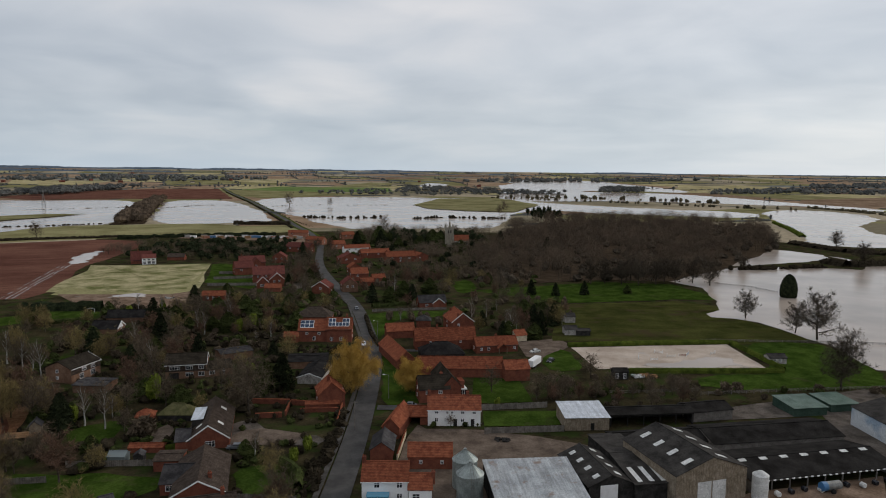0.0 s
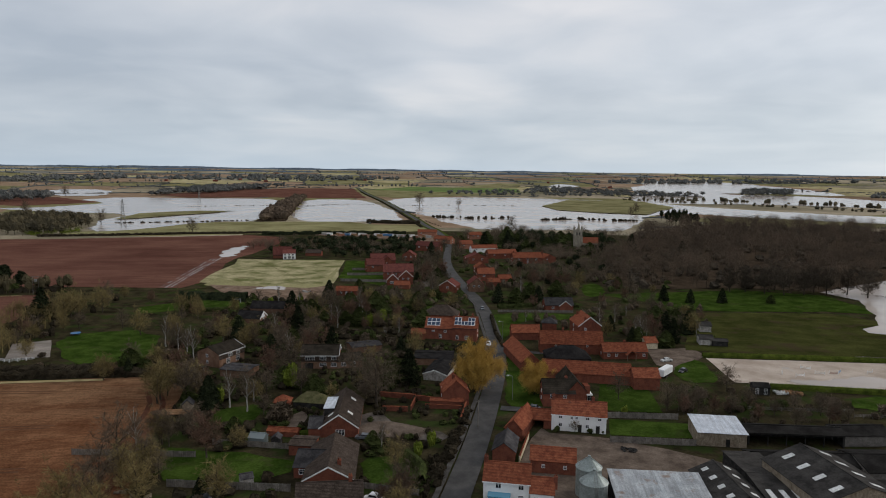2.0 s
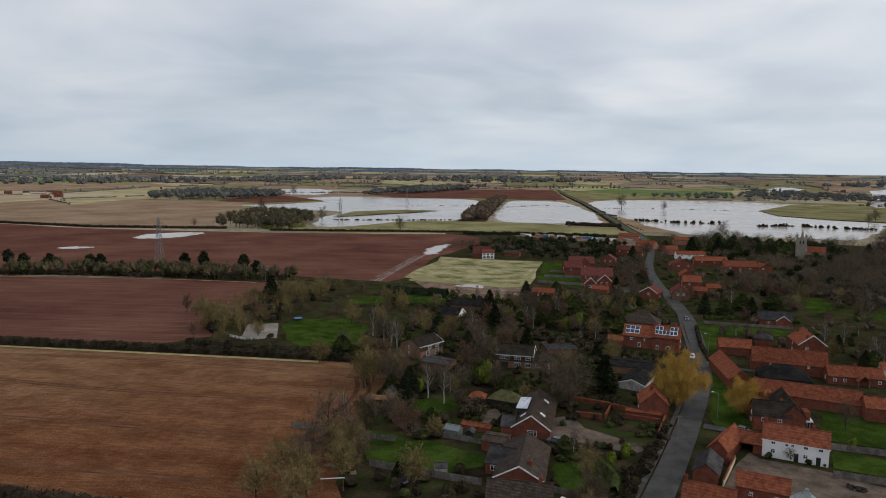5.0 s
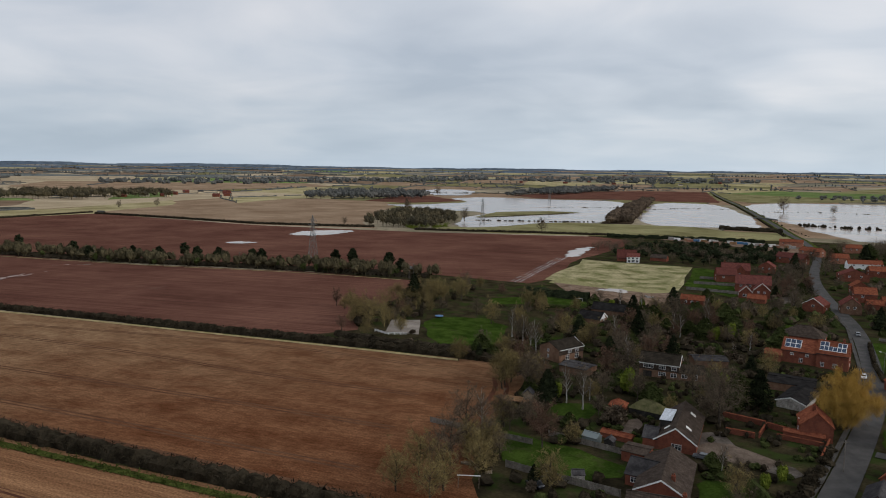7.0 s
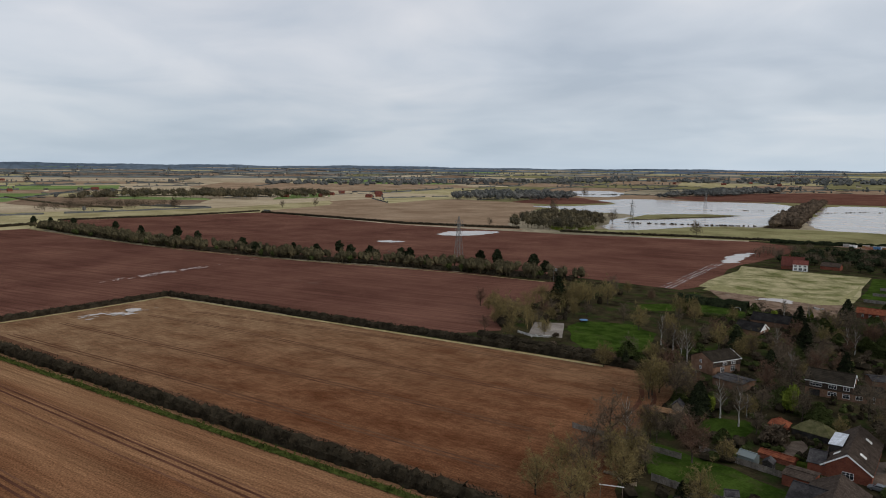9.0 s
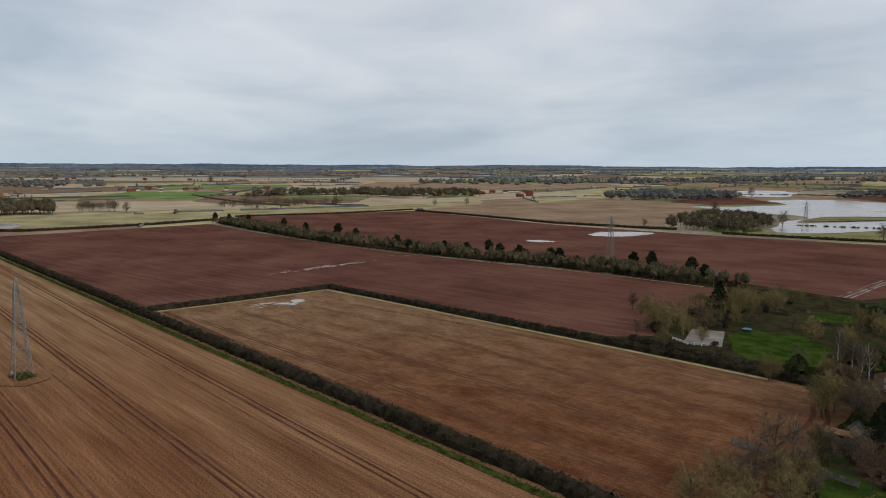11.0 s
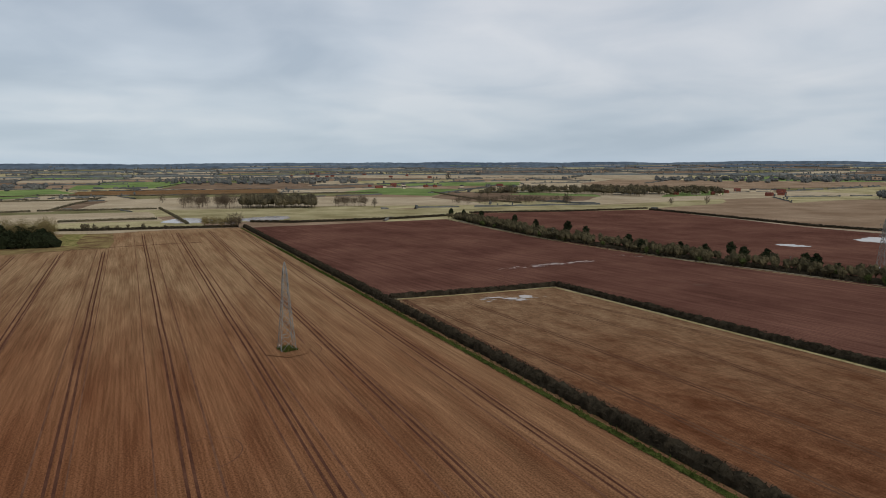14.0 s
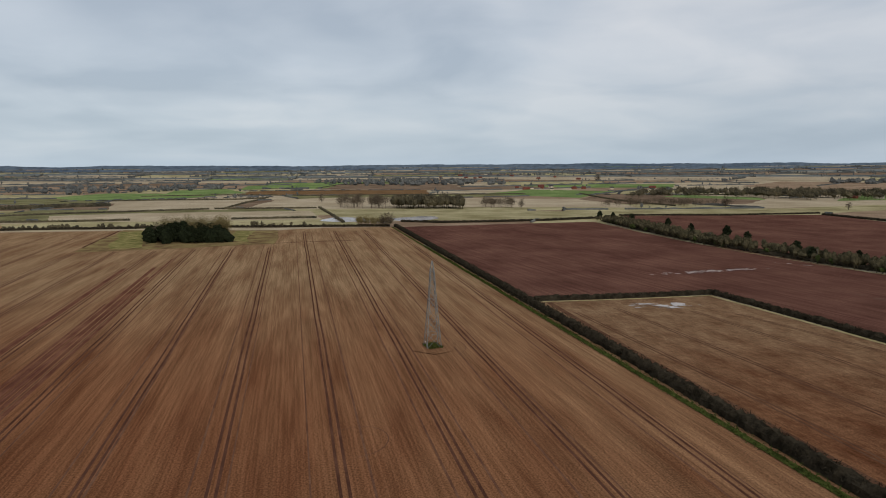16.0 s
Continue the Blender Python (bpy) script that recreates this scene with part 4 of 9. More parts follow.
def bare_tree(name, label, seed, high, spread, twigs, twig_mat, bark_mat=None, droop=0.0, lift=0.6, low=0.22, twig_long=1.1, twig_wide=0.075, limbs=10, group="bare garden trees"):
    """A leafless tree: a tapered trunk with limbs, boughs and a crown of fine twigs."""
    r = random.Random(seed)
    tv, tf, cv, cf = [], [], [], []
    tips = []
    p, d, rad = Vector((0, 0, -0.2)), Vector((0, 0, 1)), high * 0.024
    stem = [p]
    for i in range(5):
        q = p + (d + wild(r) * 0.13).normalized() * high * 0.15
        tube(tv, tf, p, q, rad, rad * 0.78, 7)
        p, rad = q, rad * 0.78
        stem.append(p)
    for i in range(limbs):
        t = low / 0.75 + (1 - low / 0.75) * (i + 0.5) / limbs
        k = min(4, int(t * 5))
        base = stem[k].lerp(stem[k + 1], t * 5 - k)
        a = i * 2.4 + r.uniform(-0.4, 0.4)
        out = spread * 0.5 * r.uniform(0.6, 0.92) * (1 - 0.45 * max(0.0, t - 0.55) / 0.45)
        tip = base + Vector((math.cos(a) * out, math.sin(a) * out, lift * out * r.uniform(0.7, 1.3) + (high * 0.16 if t > 0.8 else 0)))
        mid = base.lerp(tip, 0.5) + wild(r) * out * 0.12
        lr = high * 0.010 * (1.2 - 0.6 * t)
        tube(tv, tf, base, mid, lr, lr * 0.7, 4)
        tube(tv, tf, mid, tip, lr * 0.7, lr * 0.3, 4)
        for j in range(6):
            s = base.lerp(mid, 0.4 + 0.6 * j / 3) if j < 3 else mid.lerp(tip, (j - 2) / 3)
            e = s + (wild(r, 0.35) + (tip - base).normalized() * 0.6).normalized() * out * r.uniform(0.28, 0.5)
            tube(cv, cf, s, e, lr * 0.4, lr * 0.12, 3)
            tips.append((s, e))
            for _ in range(2):
                m = s.lerp(e, r.uniform(0.3, 0.9))
                e2 = m + wild(r, 0.3) * out * r.uniform(0.18, 0.36)
                tube(cv, cf, m, e2, lr * 0.2, lr * 0.08, 3)
                tips.append((m, e2))
    for i in range(twigs):
        s, e = tips[r.randrange(len(tips))]
        m = s.lerp(e, r.uniform(0.15, 1.05))
        d = (wild(r, 0.35) + (e - s).normalized() * 0.7).normalized()
        if droop:
            m = m + wild(r) * r.random() * 1.5
            d = (d * (1 - droop) + Vector((0, 0, -1)) * droop).normalized()
        blade(cv, cf, m, d, twig_long * r.uniform(0.5, 1.4), twig_wide, r)
    # the outer spray of the crown, all round
    mid = Vector((0, 0, high * (low + 1.0) * 0.5))
    for i in range(0 if droop else int(twigs * 0.8)):
        d = wild(r)
        q = r.random() ** 0.4 * (0.9 + 0.2 * noise.noise(d * 2.2 + Vector((seed, 0, 0))))
        m = mid + Vector((d.x * spread * 0.5, d.y * spread * 0.5, d.z * high * (1 - low) * 0.46)) * q
        blade(cv, cf, m, (d * 0.8 + wild(r, 0.5)).normalized(), twig_long * r.uniform(0.5, 1.3), twig_wide * 0.8, r)
    tree = tagged(new(name), label, "tree", group)
    part("trunk", mesh_of("trunk", tv, tf, bark_mat or bark), None, tree)
    part("crown", mesh_of("crown", cv, cf, twig_mat), None, tree)
    return tree


def leaf_clump(v, f, r, centre, size, count, leaf, squash=1.0, shell=0.55):
    for _ in range(count):
        d = wild(r)
        p = centre + Vector((d.x * size, d.y * size, d.z * size * squash)) * (shell + (1 - shell) * r.random() ** 0.6)
        blade(v, f, p, wild(r, 0.2), leaf * r.uniform(0.6, 1.4), leaf * 0.7, r)


def lump(v, f, r, centre, rx, rz, rough=0.25, rings=5, sides=9):
    """An uneven dense heart for evergreen crowns and bushes."""
    k = len(v)
    for i in range(rings + 1):
        a = math.pi * i / rings
        for j in range(sides):
            b = 6.2832 * j / sides
            q = 1 + rough * r.uniform(-1, 1)
            v.append((centre.x + rx * q * math.sin(a) * math.cos(b), centre.y + rx * q * math.sin(a) * math.sin(b), centre.z + rz * q * math.cos(a)))
    for i in range(rings):
        for j in range(sides):
            n = (j + 1) % sides
            f.append((k + i * sides + j, k + (i + 1) * sides + j, k + (i + 1) * sides + n, k + i * sides + n))


def conifer(name, label, seed, high, wide, material, count=1100, leaf=0.75, shape=0.8, foot=0.08):
    r = random.Random(seed)
    tv, tf, cv, cf = [], [], [], []
    tube(tv, tf, Vector((0, 0, -0.2)), Vector((0, 0, high * 0.9)), high * 0.022, 0.03, 6)
    for i in range(13):
        t = (i / 13) ** 1.15
        w = wide / 2 * max(0.10, (1 - t ** (1 / shape)))
        a = r.uniform(0, 6.2832)
        k = r.uniform(0.1, 0.5) * w
        lump(cv, cf, r, Vector((math.cos(a) * k, math.sin(a) * k, high * (foot + 0.05 + (0.93 - foot) * t))), w * r.uniform(0.55, 0.8), high * r.uniform(0.09, 0.15), 0.35, 4, 7)
    for i in range(count):
        t = r.random() ** 1.4
        z = high * (foot + (1 - foot) * t)
        w = wide / 2 * max(0.08, (1 - t ** (1 / shape))) * r.uniform(0.7, 1.12)
        a = r.uniform(0, 6.2832)
        p = Vector((math.cos(a) * w, math.sin(a) * w, z))
        blade(cv, cf, p, (Vector((math.cos(a), math.sin(a), r.uniform(-0.5, 0.5))) + wild(r) * 0.5).normalized(), leaf * r.uniform(0.6, 1.3), leaf * 0.55, r)
    tree = tagged(new(name), label, "tree", "dark evergreens")
    part("trunk", mesh_of("trunk", tv, tf, bark), None, tree)
    part("crown", mesh_of("crown", cv, cf, material), None, tree)
    return tree


def pine(name, label, seed, high, wide, material, count=900, leaf=0.9):
    """A young pine: a bare lower stem under a rounded, uneven head."""
    r = random.Random(seed)
    tv, tf, cv, cf = [], [], [], []
    tube(tv, tf, Vector((0, 0, -0.2)), Vector((0, 0, high * 0.8)), high * 0.018, 0.06, 6)
    for i in range(11):
        t = (i + 0.5) / 11
        a, k = i * 2.4, wide * 0.24 * math.sin(math.pi * (0.2 + 0.75 * t)) * r.uniform(0.6, 1.2)
        c = Vector((math.cos(a) * k, math.sin(a) * k, high * (0.28 + 0.66 * t)))
        w = wide * r.uniform(0.17, 0.25) * (1.15 - 0.55 * t)
        lump(cv, cf, r, c, w, w * 0.75, 0.35, 4, 7)
        leaf_clump(cv, cf, r, c, w * 1.15, count // 11, leaf, 0.8, 0.8)
    tree = tagged(new(name), label, "tree", "dark evergreens")
    part("trunk", mesh_of("trunk", tv, tf, bark), None, tree)
    part("crown", mesh_of("crown", cv, cf, material), None, tree)
    return tree


def clipped_dome(name, label, seed, high, wide, material):
    """A bell-shaped clipped yew: a smooth dense body with short leaves on it."""
    r = random.Random(seed)
    v, f = [], []
    outline = [(0.42, 0.0), (0.49, 0.12), (0.5, 0.3), (0.48, 0.48), (0.42, 0.66), (0.31, 0.82), (0.17, 0.94), (0.0, 1.0)]
    sides = 18
    for q, h in outline:
        for j in range(sides):
            b = 6.2832 * j / sides
            w = q * wide * (1 + 0.05 * r.uniform(-1, 1))
            v.append((w * math.cos(b), w * math.sin(b), h * high))
    for i in range(len(outline) - 1):
        for j in range(sides):
            n = (j + 1) % sides
            f.append((i * sides + j, i * sides + n, (i + 1) * sides + n, (i + 1) * sides + j))
    for _ in range(2600):
        i = r.randrange(len(outline) - 1)
        (q0, h0), (q1, h1), t, b = outline[i], outline[i + 1], r.random(), r.uniform(0, 6.2832)
        w = (q0 + (q1 - q0) * t) * wide * 1.0
        blade(v, f, Vector((w * math.cos(b), w * math.sin(b), (h0 + (h1 - h0) * t) * high)), (Vector((math.cos(b), math.sin(b), 0.4)) + wild(r) * 0.8).normalized(), r.uniform(0.3, 0.7), 0.3, r)
    ob = new(name, mesh_of(name, v, f, material))
    return tagged(ob, label, "tree", "dark evergreens")


def bush(name, label, seed, high, wide, material, count=500, leaf=0.45, heart=True):
    r = random.Random(seed)
    v, f = [], []
    for i in range(5):
        c = Vector((r.uniform(-.28, .28) * wide, r.uniform(-.28, .28) * wide, high * r.uniform(0.32, 0.6)))
        if heart:
            lump(v, f, r, c, wide * 0.27, high * 0.34, 0.3, 4, 8)
        leaf_clump(v, f, r, c, wide * 0.33, count // 5, leaf, high / wide * 1.15)
    ob = new(name, mesh_of(name, v, f, material))
    return tagged(ob, label, "shrub", "garden shrubs")


def put(proto, x, y, size=1.0, turn=None, label="", tall=1.0):
    ob = copy_thing(proto, pose(x, y, land(x, y), 0, 0, rng.uniform(0, 360) if turn is None else turn))
    s = size * rng.uniform(0.97, 1.03)
    ob.matrix_basis = ob.matrix_basis @ Matrix.Diagonal((s, s, s * tall, 1))
    if label:
        ob["label"] = label
    return ob


def hedge(label, line, high, wide, material, per_metre=10, leaf=0.5, heart=True, name="hedge", category="hedge", clipped=False, kind="stuff"):
    """A hedge along a line: an uneven dense heart with twigs standing out of it."""
    r = random.Random(len(line) * 31 + int(abs(line[0][0])))
    v, f = [], []
    for (x0, y0), (x1, y1) in zip(line, line[1:]):
        a, b = Vector((x0, y0, 0)), Vector((x1, y1, 0))
        long = (b - a).length
        d = (b - a) / max(long, 0.01)
        s = Vector((-d.y, d.x, 0))
        step = 1.6 if high < 4 else 3.0
        n = max(2, int(long / step))
        k = len(v)
        for i in range(n + 1):
            p = a.lerp(b, i / n)
            z = land(p.x, p.y)
            q = 0 if clipped else 0.3
            for w, h in ((-0.5, 0), (-0.46, 0.55), (-0.2, 0.92), (0.2, 0.92), (0.46, 0.55), (0.5, 0)):
                g = 1 + q * r.uniform(-1, 1)
                c = p + s * w * wide * g * (0.85 if heart else 0.1)
                v.append((c.x, c.y, z + h * high * (g if not clipped else 1.05) * (0.9 if heart else 0.2)))
            if i:
                for j in range(5):
                    m = k + 6 * i + j
                    f.append((m - 6, m - 5, m + 1, m))
        for _ in range(int(long * per_metre)):
            p = a.lerp(b, r.random())
            w, h = r.uniform(-0.5, 0.5), r.uniform(0.15, 1.0)
            if clipped:
                h = 0.95 if r.random() < .5 else h
            c = p + s * w * wide
            up = 0.9 if not clipped else 0.1
            blade(v, f, Vector((c.x, c.y, land(c.x, c.y) + h * high * (0.85 if not clipped else 0.95))), wild(r, up), leaf * r.uniform(0.5, 1.5) * (1 if not clipped else 0.5), leaf * 0.35, r)
    return tagged(new(name, mesh_of(name, v, f, material)), label, category, kind=kind)


# ground kept free of trees so the houses behind show from the camera
SIGHT_GAPS = [[(-94, 203), (-72, 203), (-70, 224), (-94, 222)], [(-122, 198), (-101, 198), (-101, 226), (-118, 226)], [(-57, 162), (-31, 162), (-30, 199), (-57, 199)],
          [(-48, 137), (-28, 137), (-28, 157), (-48, 157)], [(-112, 160), (-97, 160), (-97, 180), (-112, 180)], [(-156, 284), (-130, 284), (-130, 306), (-156, 304)],
          [(-62, 205), (-36, 205), (-36, 220), (-62, 236)], [(-66, 252), (-36, 252), (-36, 276), (-66, 276)], [(-84, 168), (-68, 168), (-68, 184), (-84, 184)]]


def clear_of(x, y, reach):
    for cx, cy, hx, hy, t in TAKEN:
        dx, dy = x - cx, y - cy
        u, v = dx * math.cos(t) + dy * math.sin(t), -dx * math.sin(t) + dy * math.cos(t)
        if abs(u) < hx + reach and abs(v) < hy + reach:
            return False
        # keep the fronts of the houses open
        if abs(u) < hx and -hy - 6 - reach < v < 0:
            return False
    for poly in LAWNS + SIGHT_GAPS:
        if inside(x, y, poly):
            return False
    for (x0, y0), (x1, y1) in zip(ROAD, ROAD[1:]):
        t = max(0.0, min(1.0, ((x - x0) * (x1 - x0) + (y - y0) * (y1 - y0)) / ((x1 - x0) ** 2 + (y1 - y0) ** 2)))
        if math.hypot(x - x0 - t * (x1 - x0), y - y0 - t * (y1 - y0)) < 5.5 + reach:
            return False
    return True


def hides_house(x, y, high):
    """True where a tree of that height would hide a house from the camera."""
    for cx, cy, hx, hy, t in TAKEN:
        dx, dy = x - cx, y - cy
        # strip from the house roughly towards the camera, which hovers at 70 m
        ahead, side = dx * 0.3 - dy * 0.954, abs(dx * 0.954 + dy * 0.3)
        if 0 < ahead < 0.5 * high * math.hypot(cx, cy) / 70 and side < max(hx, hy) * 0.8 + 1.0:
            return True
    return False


def clumps(label, line, count, high, wide, material, name="hedgerow", seed=3, twigs=26):
    """Separate thorn bushes along a line, as a gappy hedgerow."""
    r = random.Random(seed + int(abs(line[0][1])))
    v, f = [], []
    legs = [(Vector((*a, 0)), Vector((*b, 0))) for a, b in zip(line, line[1:])]
    total = sum((b - a).length for a, b in legs)
    for a, b in legs:
        for _ in range(max(1, int(count * (b - a).length / total))):
            p = a.lerp(b, r.random())
            h = high * r.uniform(0.35, 1.15)
            c = Vector((p.x + r.uniform(-1, 1) * wide * .3, p.y + r.uniform(-1, 1) * wide * .3, land(p.x, p.y) + h * 0.42))
            lump(v, f, r, c, wide * 0.36 * r.uniform(0.5, 1.2), h * 0.46, 0.4, 4, 7)
            for _ in range(twigs):
                blade(v, f, c + wild(r) * h * 0.36, wild(r, 0.7), h * r.uniform(0.2, 0.5), h * 0.09, r)
    return tagged(new(name, mesh_of(name, v, f, material)), label, "hedgerow", kind="stuff")


def wood(label, poly, count, high, wide, material, twigs=130, leaf=2.0, thick=0.2, name="woodland", trunks=True, seed=5, heart=0.0, avoid=False, off_lawns=False):
    """A wood seen from afar, as one mass of trunks and crowns."""
    r = random.Random(seed)
    v, f, tv, tf = [], [], [], []
    xs, ys = [p[0] for p in poly], [p[1] for p in poly]
    made = tries = 0
    while made < count and tries < count * 60:
        tries += 1
        x, y = r.uniform(min(xs), max(xs)), r.uniform(min(ys), max(ys))
        if not inside(x, y, poly) or (avoid and (not clear_of(x, y, 1.0) or hides_house(x, y, high * 0.8))):
            continue
        if off_lawns and (any(inside(x, y, p) for p in LAWNS) or any(abs((x - a) * math.cos(t) + (y - b) * math.sin(t)) < hx and abs((y - b) * math.cos(t) - (x - a) * math.sin(t)) < hy for a, b, hx, hy, t in TAKEN)):
            continue
        made += 1
        h, w, z = high * r.uniform(0.75, 1.15), wide * r.uniform(0.75, 1.2), land(x, y)
        if trunks:
            tube(v, f, Vector((x, y, z)), Vector((x + r.uniform(-.6, .6), y + r.uniform(-.6, .6), z + h * 0.6)), 0.26, 0.12, 4)
            for _ in range(4):
                a = r.uniform(0, 6.28)
                s = Vector((x, y, z + h * r.uniform(0.35, 0.6)))
                tube(v, f, s, s + Vector((math.cos(a) * w * .35, math.sin(a) * w * .35, h * 0.3)), 0.1, 0.04, 3)
        c = Vector((x, y, z + h * (0.62 if trunks else 0.4)))
        if heart:
            lump(v, f, r, c, w * heart, h * (0.36 * heart / 0.4 if trunks else 0.5), 0.35, 4, 7)
        for _ in range(twigs):
            d = wild(r)
            p = c + Vector((d.x * w * 0.5, d.y * w * 0.5, d.z * h * 0.38)) * r.random() ** 0.45
            blade(v, f, p, (d * 0.6 + wild(r, 0.7)).normalized(), leaf * r.uniform(0.5, 1.3), thick, r)
    return tagged(new(name, mesh_of(name, v, f, material)), label, "wood", kind="stuff")


# ---- buildings ----
TAKEN.append((-107, 170, 8, 5, 0.3))
FRAMES, PANES = {}, {}


def window(parent, x, y, z, w, h, turn=0.0, material=None):
    key = (round(w, 2), round(h, 2))
    if key not in FRAMES:
        bm = bmesh.new()
        t, n = 0.09, max(2, round(w / 0.8))
        xs = [0, t] + [c for i in range(1, n) for c in (w * i / n - 0.04, w * i / n + 0.04)] + [w - t, w]
        zs = [0, t, h * 0.62, h * 0.62 + 0.06, h - t, h]
        grid = [[bm.verts.new((x, -0.05, z)) for z in zs] for x in xs]
        for i in range(len(xs) - 1):
            for j in range(len(zs) - 1):
                if i % 2 == 0 or j % 2 == 0:
                    bm.faces.new((grid[i][j], grid[i + 1][j], grid[i + 1][j + 1], grid[i][j + 1]))
        got = bmesh.ops.extrude_face_region(bm, geom=bm.faces[:])
        bmesh.ops.translate(bm, vec=(0, 0.08, 0), verts=[q for q in got["geom"] if isinstance(q, bmesh.types.BMVert)])
        bmesh.ops.recalc_face_normals(bm, faces=bm.faces[:])
        FRAMES[key] = bpy.data.meshes.new("window")
        bm.to_mesh(FRAMES[key])
        bm.free()
        FRAMES[key].materials.append(white_paint)
        bm = bmesh.new()
        box(bm, t * 0.8, w - t * 0.8, -0.012, 0.02, t * 0.8, h - t * 0.8)
        PANES[key] = bpy.data.meshes.new("pane")
        bm.to_mesh(PANES[key])
        bm.free()
        PANES[key].materials.append(pane_glass)
    win = part("window", FRAMES[key], None, parent, "white-framed window with dark glass")
    win.matrix_local = pose(x, y, z, 0, 0, turn)
    part("pane", PANES[key], None, win)
    return win


def building(name, category, label, a, b, deep, eave, ridge, wall_mat, roof_mat, form, win=(), doors=(), chim=(), bay=None, open_front=None, lights=0, shutter=False,
             solar=None, barge=False, porch=None, dormer=None, white_end=False, white_door=None, white_wall=False, light_band=(0.35, 0.62, 1.3), light_sides=(0, 1), rafters=0, hung=0.0):
    """A building whose front wall runs from a to b; form: the ridge runs along the front, faces it with a gable, or the roof is hipped."""
    long = math.hypot(b[0] - a[0], b[1] - a[1])
    turn = math.degrees(math.atan2(b[1] - a[1], b[0] - a[0]))
    ob = thing(name, label, category, a[0], a[1], turn)
    mx = Matrix.Rotation(radians(turn), 2)
    c = Vector(a) + mx @ Vector((long / 2, deep / 2))
    TAKEN.append((c.x, c.y, long / 2 + 1.0, deep / 2 + 1.0, radians(turn)))
    L, W, E, R = long, deep, eave, ridge
    # walls
    bm = bmesh.new()
    if open_front:
        t = 0.25
        u0, u1 = open_front[0] * L, open_front[1] * L
        box(bm, 0, L, W - t, W, -0.2, E)
        box(bm, 0, t, 0, W - t, -0.2, E)
        box(bm, L - t, L, 0, W - t, -0.2, E)
        if u0 > t:
            box(bm, t, u0, 0, t, -0.2, E)
        if u1 < L - t:
            box(bm, u1, L - t, 0, t, -0.2, E)
        box(bm, max(u0, t), min(u1, L - t), 0, t, E - 0.5, E)
        n = max(1, int((u1 - u0) / 4.5))
        for i in range(1, n):
            c0 = u0 + (u1 - u0) * i / n
            box(bm, c0 - 0.12, c0 + 0.12, 0.02, 0.24, -0.2, E - 0.5)
        for x in (0.0, L):
            g = [bm.verts.new(p) for p in ((x, 0, E), (x, W, E), (x, W / 2, R - 0.15))]
            bm.faces.new(g)
    elif form == "hip":
        box(bm, 0, L, 0, W, -0.2, E)
    elif form == "mono":
        ends = [[bm.verts.new((x, q, z)) for q, z in ((0, -0.2), (W, -0.2), (W, R - 0.1), (0, E - 0.1))] for x in (0, L)]
        bm.faces.new(ends[0])
        bm.faces.new(ends[1][::-1])
        for i in range(4):
            bm.faces.new((ends[0][i], ends[1][i], ends[1][(i + 1) % 4], ends[0][(i + 1) % 4]))
        bmesh.ops.recalc_face_normals(bm, faces=bm.faces[:])
    else:
        prof = ((0, -0.2), (W, -0.2), (W, E), (W / 2, R - 0.12), (0, E)) if form == "along" else ((0, -0.2), (L, -0.2), (L, E), (L / 2, R - 0.12), (0, E))
        pts = [[bm.verts.new((x, q, z)) if form == "along" else bm.verts.new((q, x, z)) for q, z in prof] for x in ((0, L) if form == "along" else (0, W))]
        bm.faces.new(pts[0])
        bm.faces.new(pts[1][::-1])
        for i in range(5):
            j = (i + 1) % 5
            bm.faces.new((pts[0][i], pts[1][i], pts[1][j], pts[0][j]))
        bmesh.ops.recalc_face_normals(bm, faces=bm.faces[:])
    part("wall", bm, wall_mat, ob)
    # roof
    o = 0.35 if E > 2 else 0.2
    if form == "mono":
        n = max(1, round(L / 3.2))
        roof = None
        for i in range(n):
            bm = bmesh.new()
            x0, x1 = (L + 0.6) * i / n - 0.3, (L + 0.6) * (i + 1) / n - 0.3
            z = 0.03 * (i % 2)
            slab(bm, ((x0, -0.4, E + 0.06 + z), (x1 + 0.05, -0.4, E + 0.06 + z), (x1 + 0.05, W + 0.3, R + 0.1 + z), (x0, W + 0.3, R + 0.1 + z)), 0.1)
            roof = part("roof_sheet", bm, roof_mat, ob)
    elif form == "hip":
        k = min(L, W) / 2
        s = (R - E) / k
        e = E - o * s
        r0, r1 = ((k, W / 2), (L - k, W / 2)) if L >= W else ((L / 2, k), (L / 2, W - k))
        q = [(-o, -o, e), (L + o, -o, e), (L + o, W + o, e), (-o, W + o, e)]
        t0, t1 = (*r0, R), (*r1, R)
        bm = bmesh.new()
        if L >= W:
            slab(bm, (q[0], q[1], t1, t0), 0.12)
            slab(bm, (q[2], q[3], t0, t1), 0.12)
            slab(bm, (q[1], q[2], t1), 0.12)
            slab(bm, (q[3], q[0], t0), 0.12)
        else:
            slab(bm, (q[1], q[2], t1, t0), 0.12)
            slab(bm, (q[3], q[0], t0, t1), 0.12)
            slab(bm, (q[0], q[1], t0), 0.12)
            slab(bm, (q[2], q[3], t1), 0.12)
        roof = part("roof", bm, roof_mat, ob)
        bm = bmesh.new()
        bar(bm, (t0[0], t0[1], R + 0.02), (t1[0] + .01, t1[1], R + 0.02), 0.22)
        part("ridge", bm, roof_mat, roof)
    else:
        half = W / 2 if form == "along" else L / 2
        s = (R - E) / half
        e = E - o * s
        roofs = []
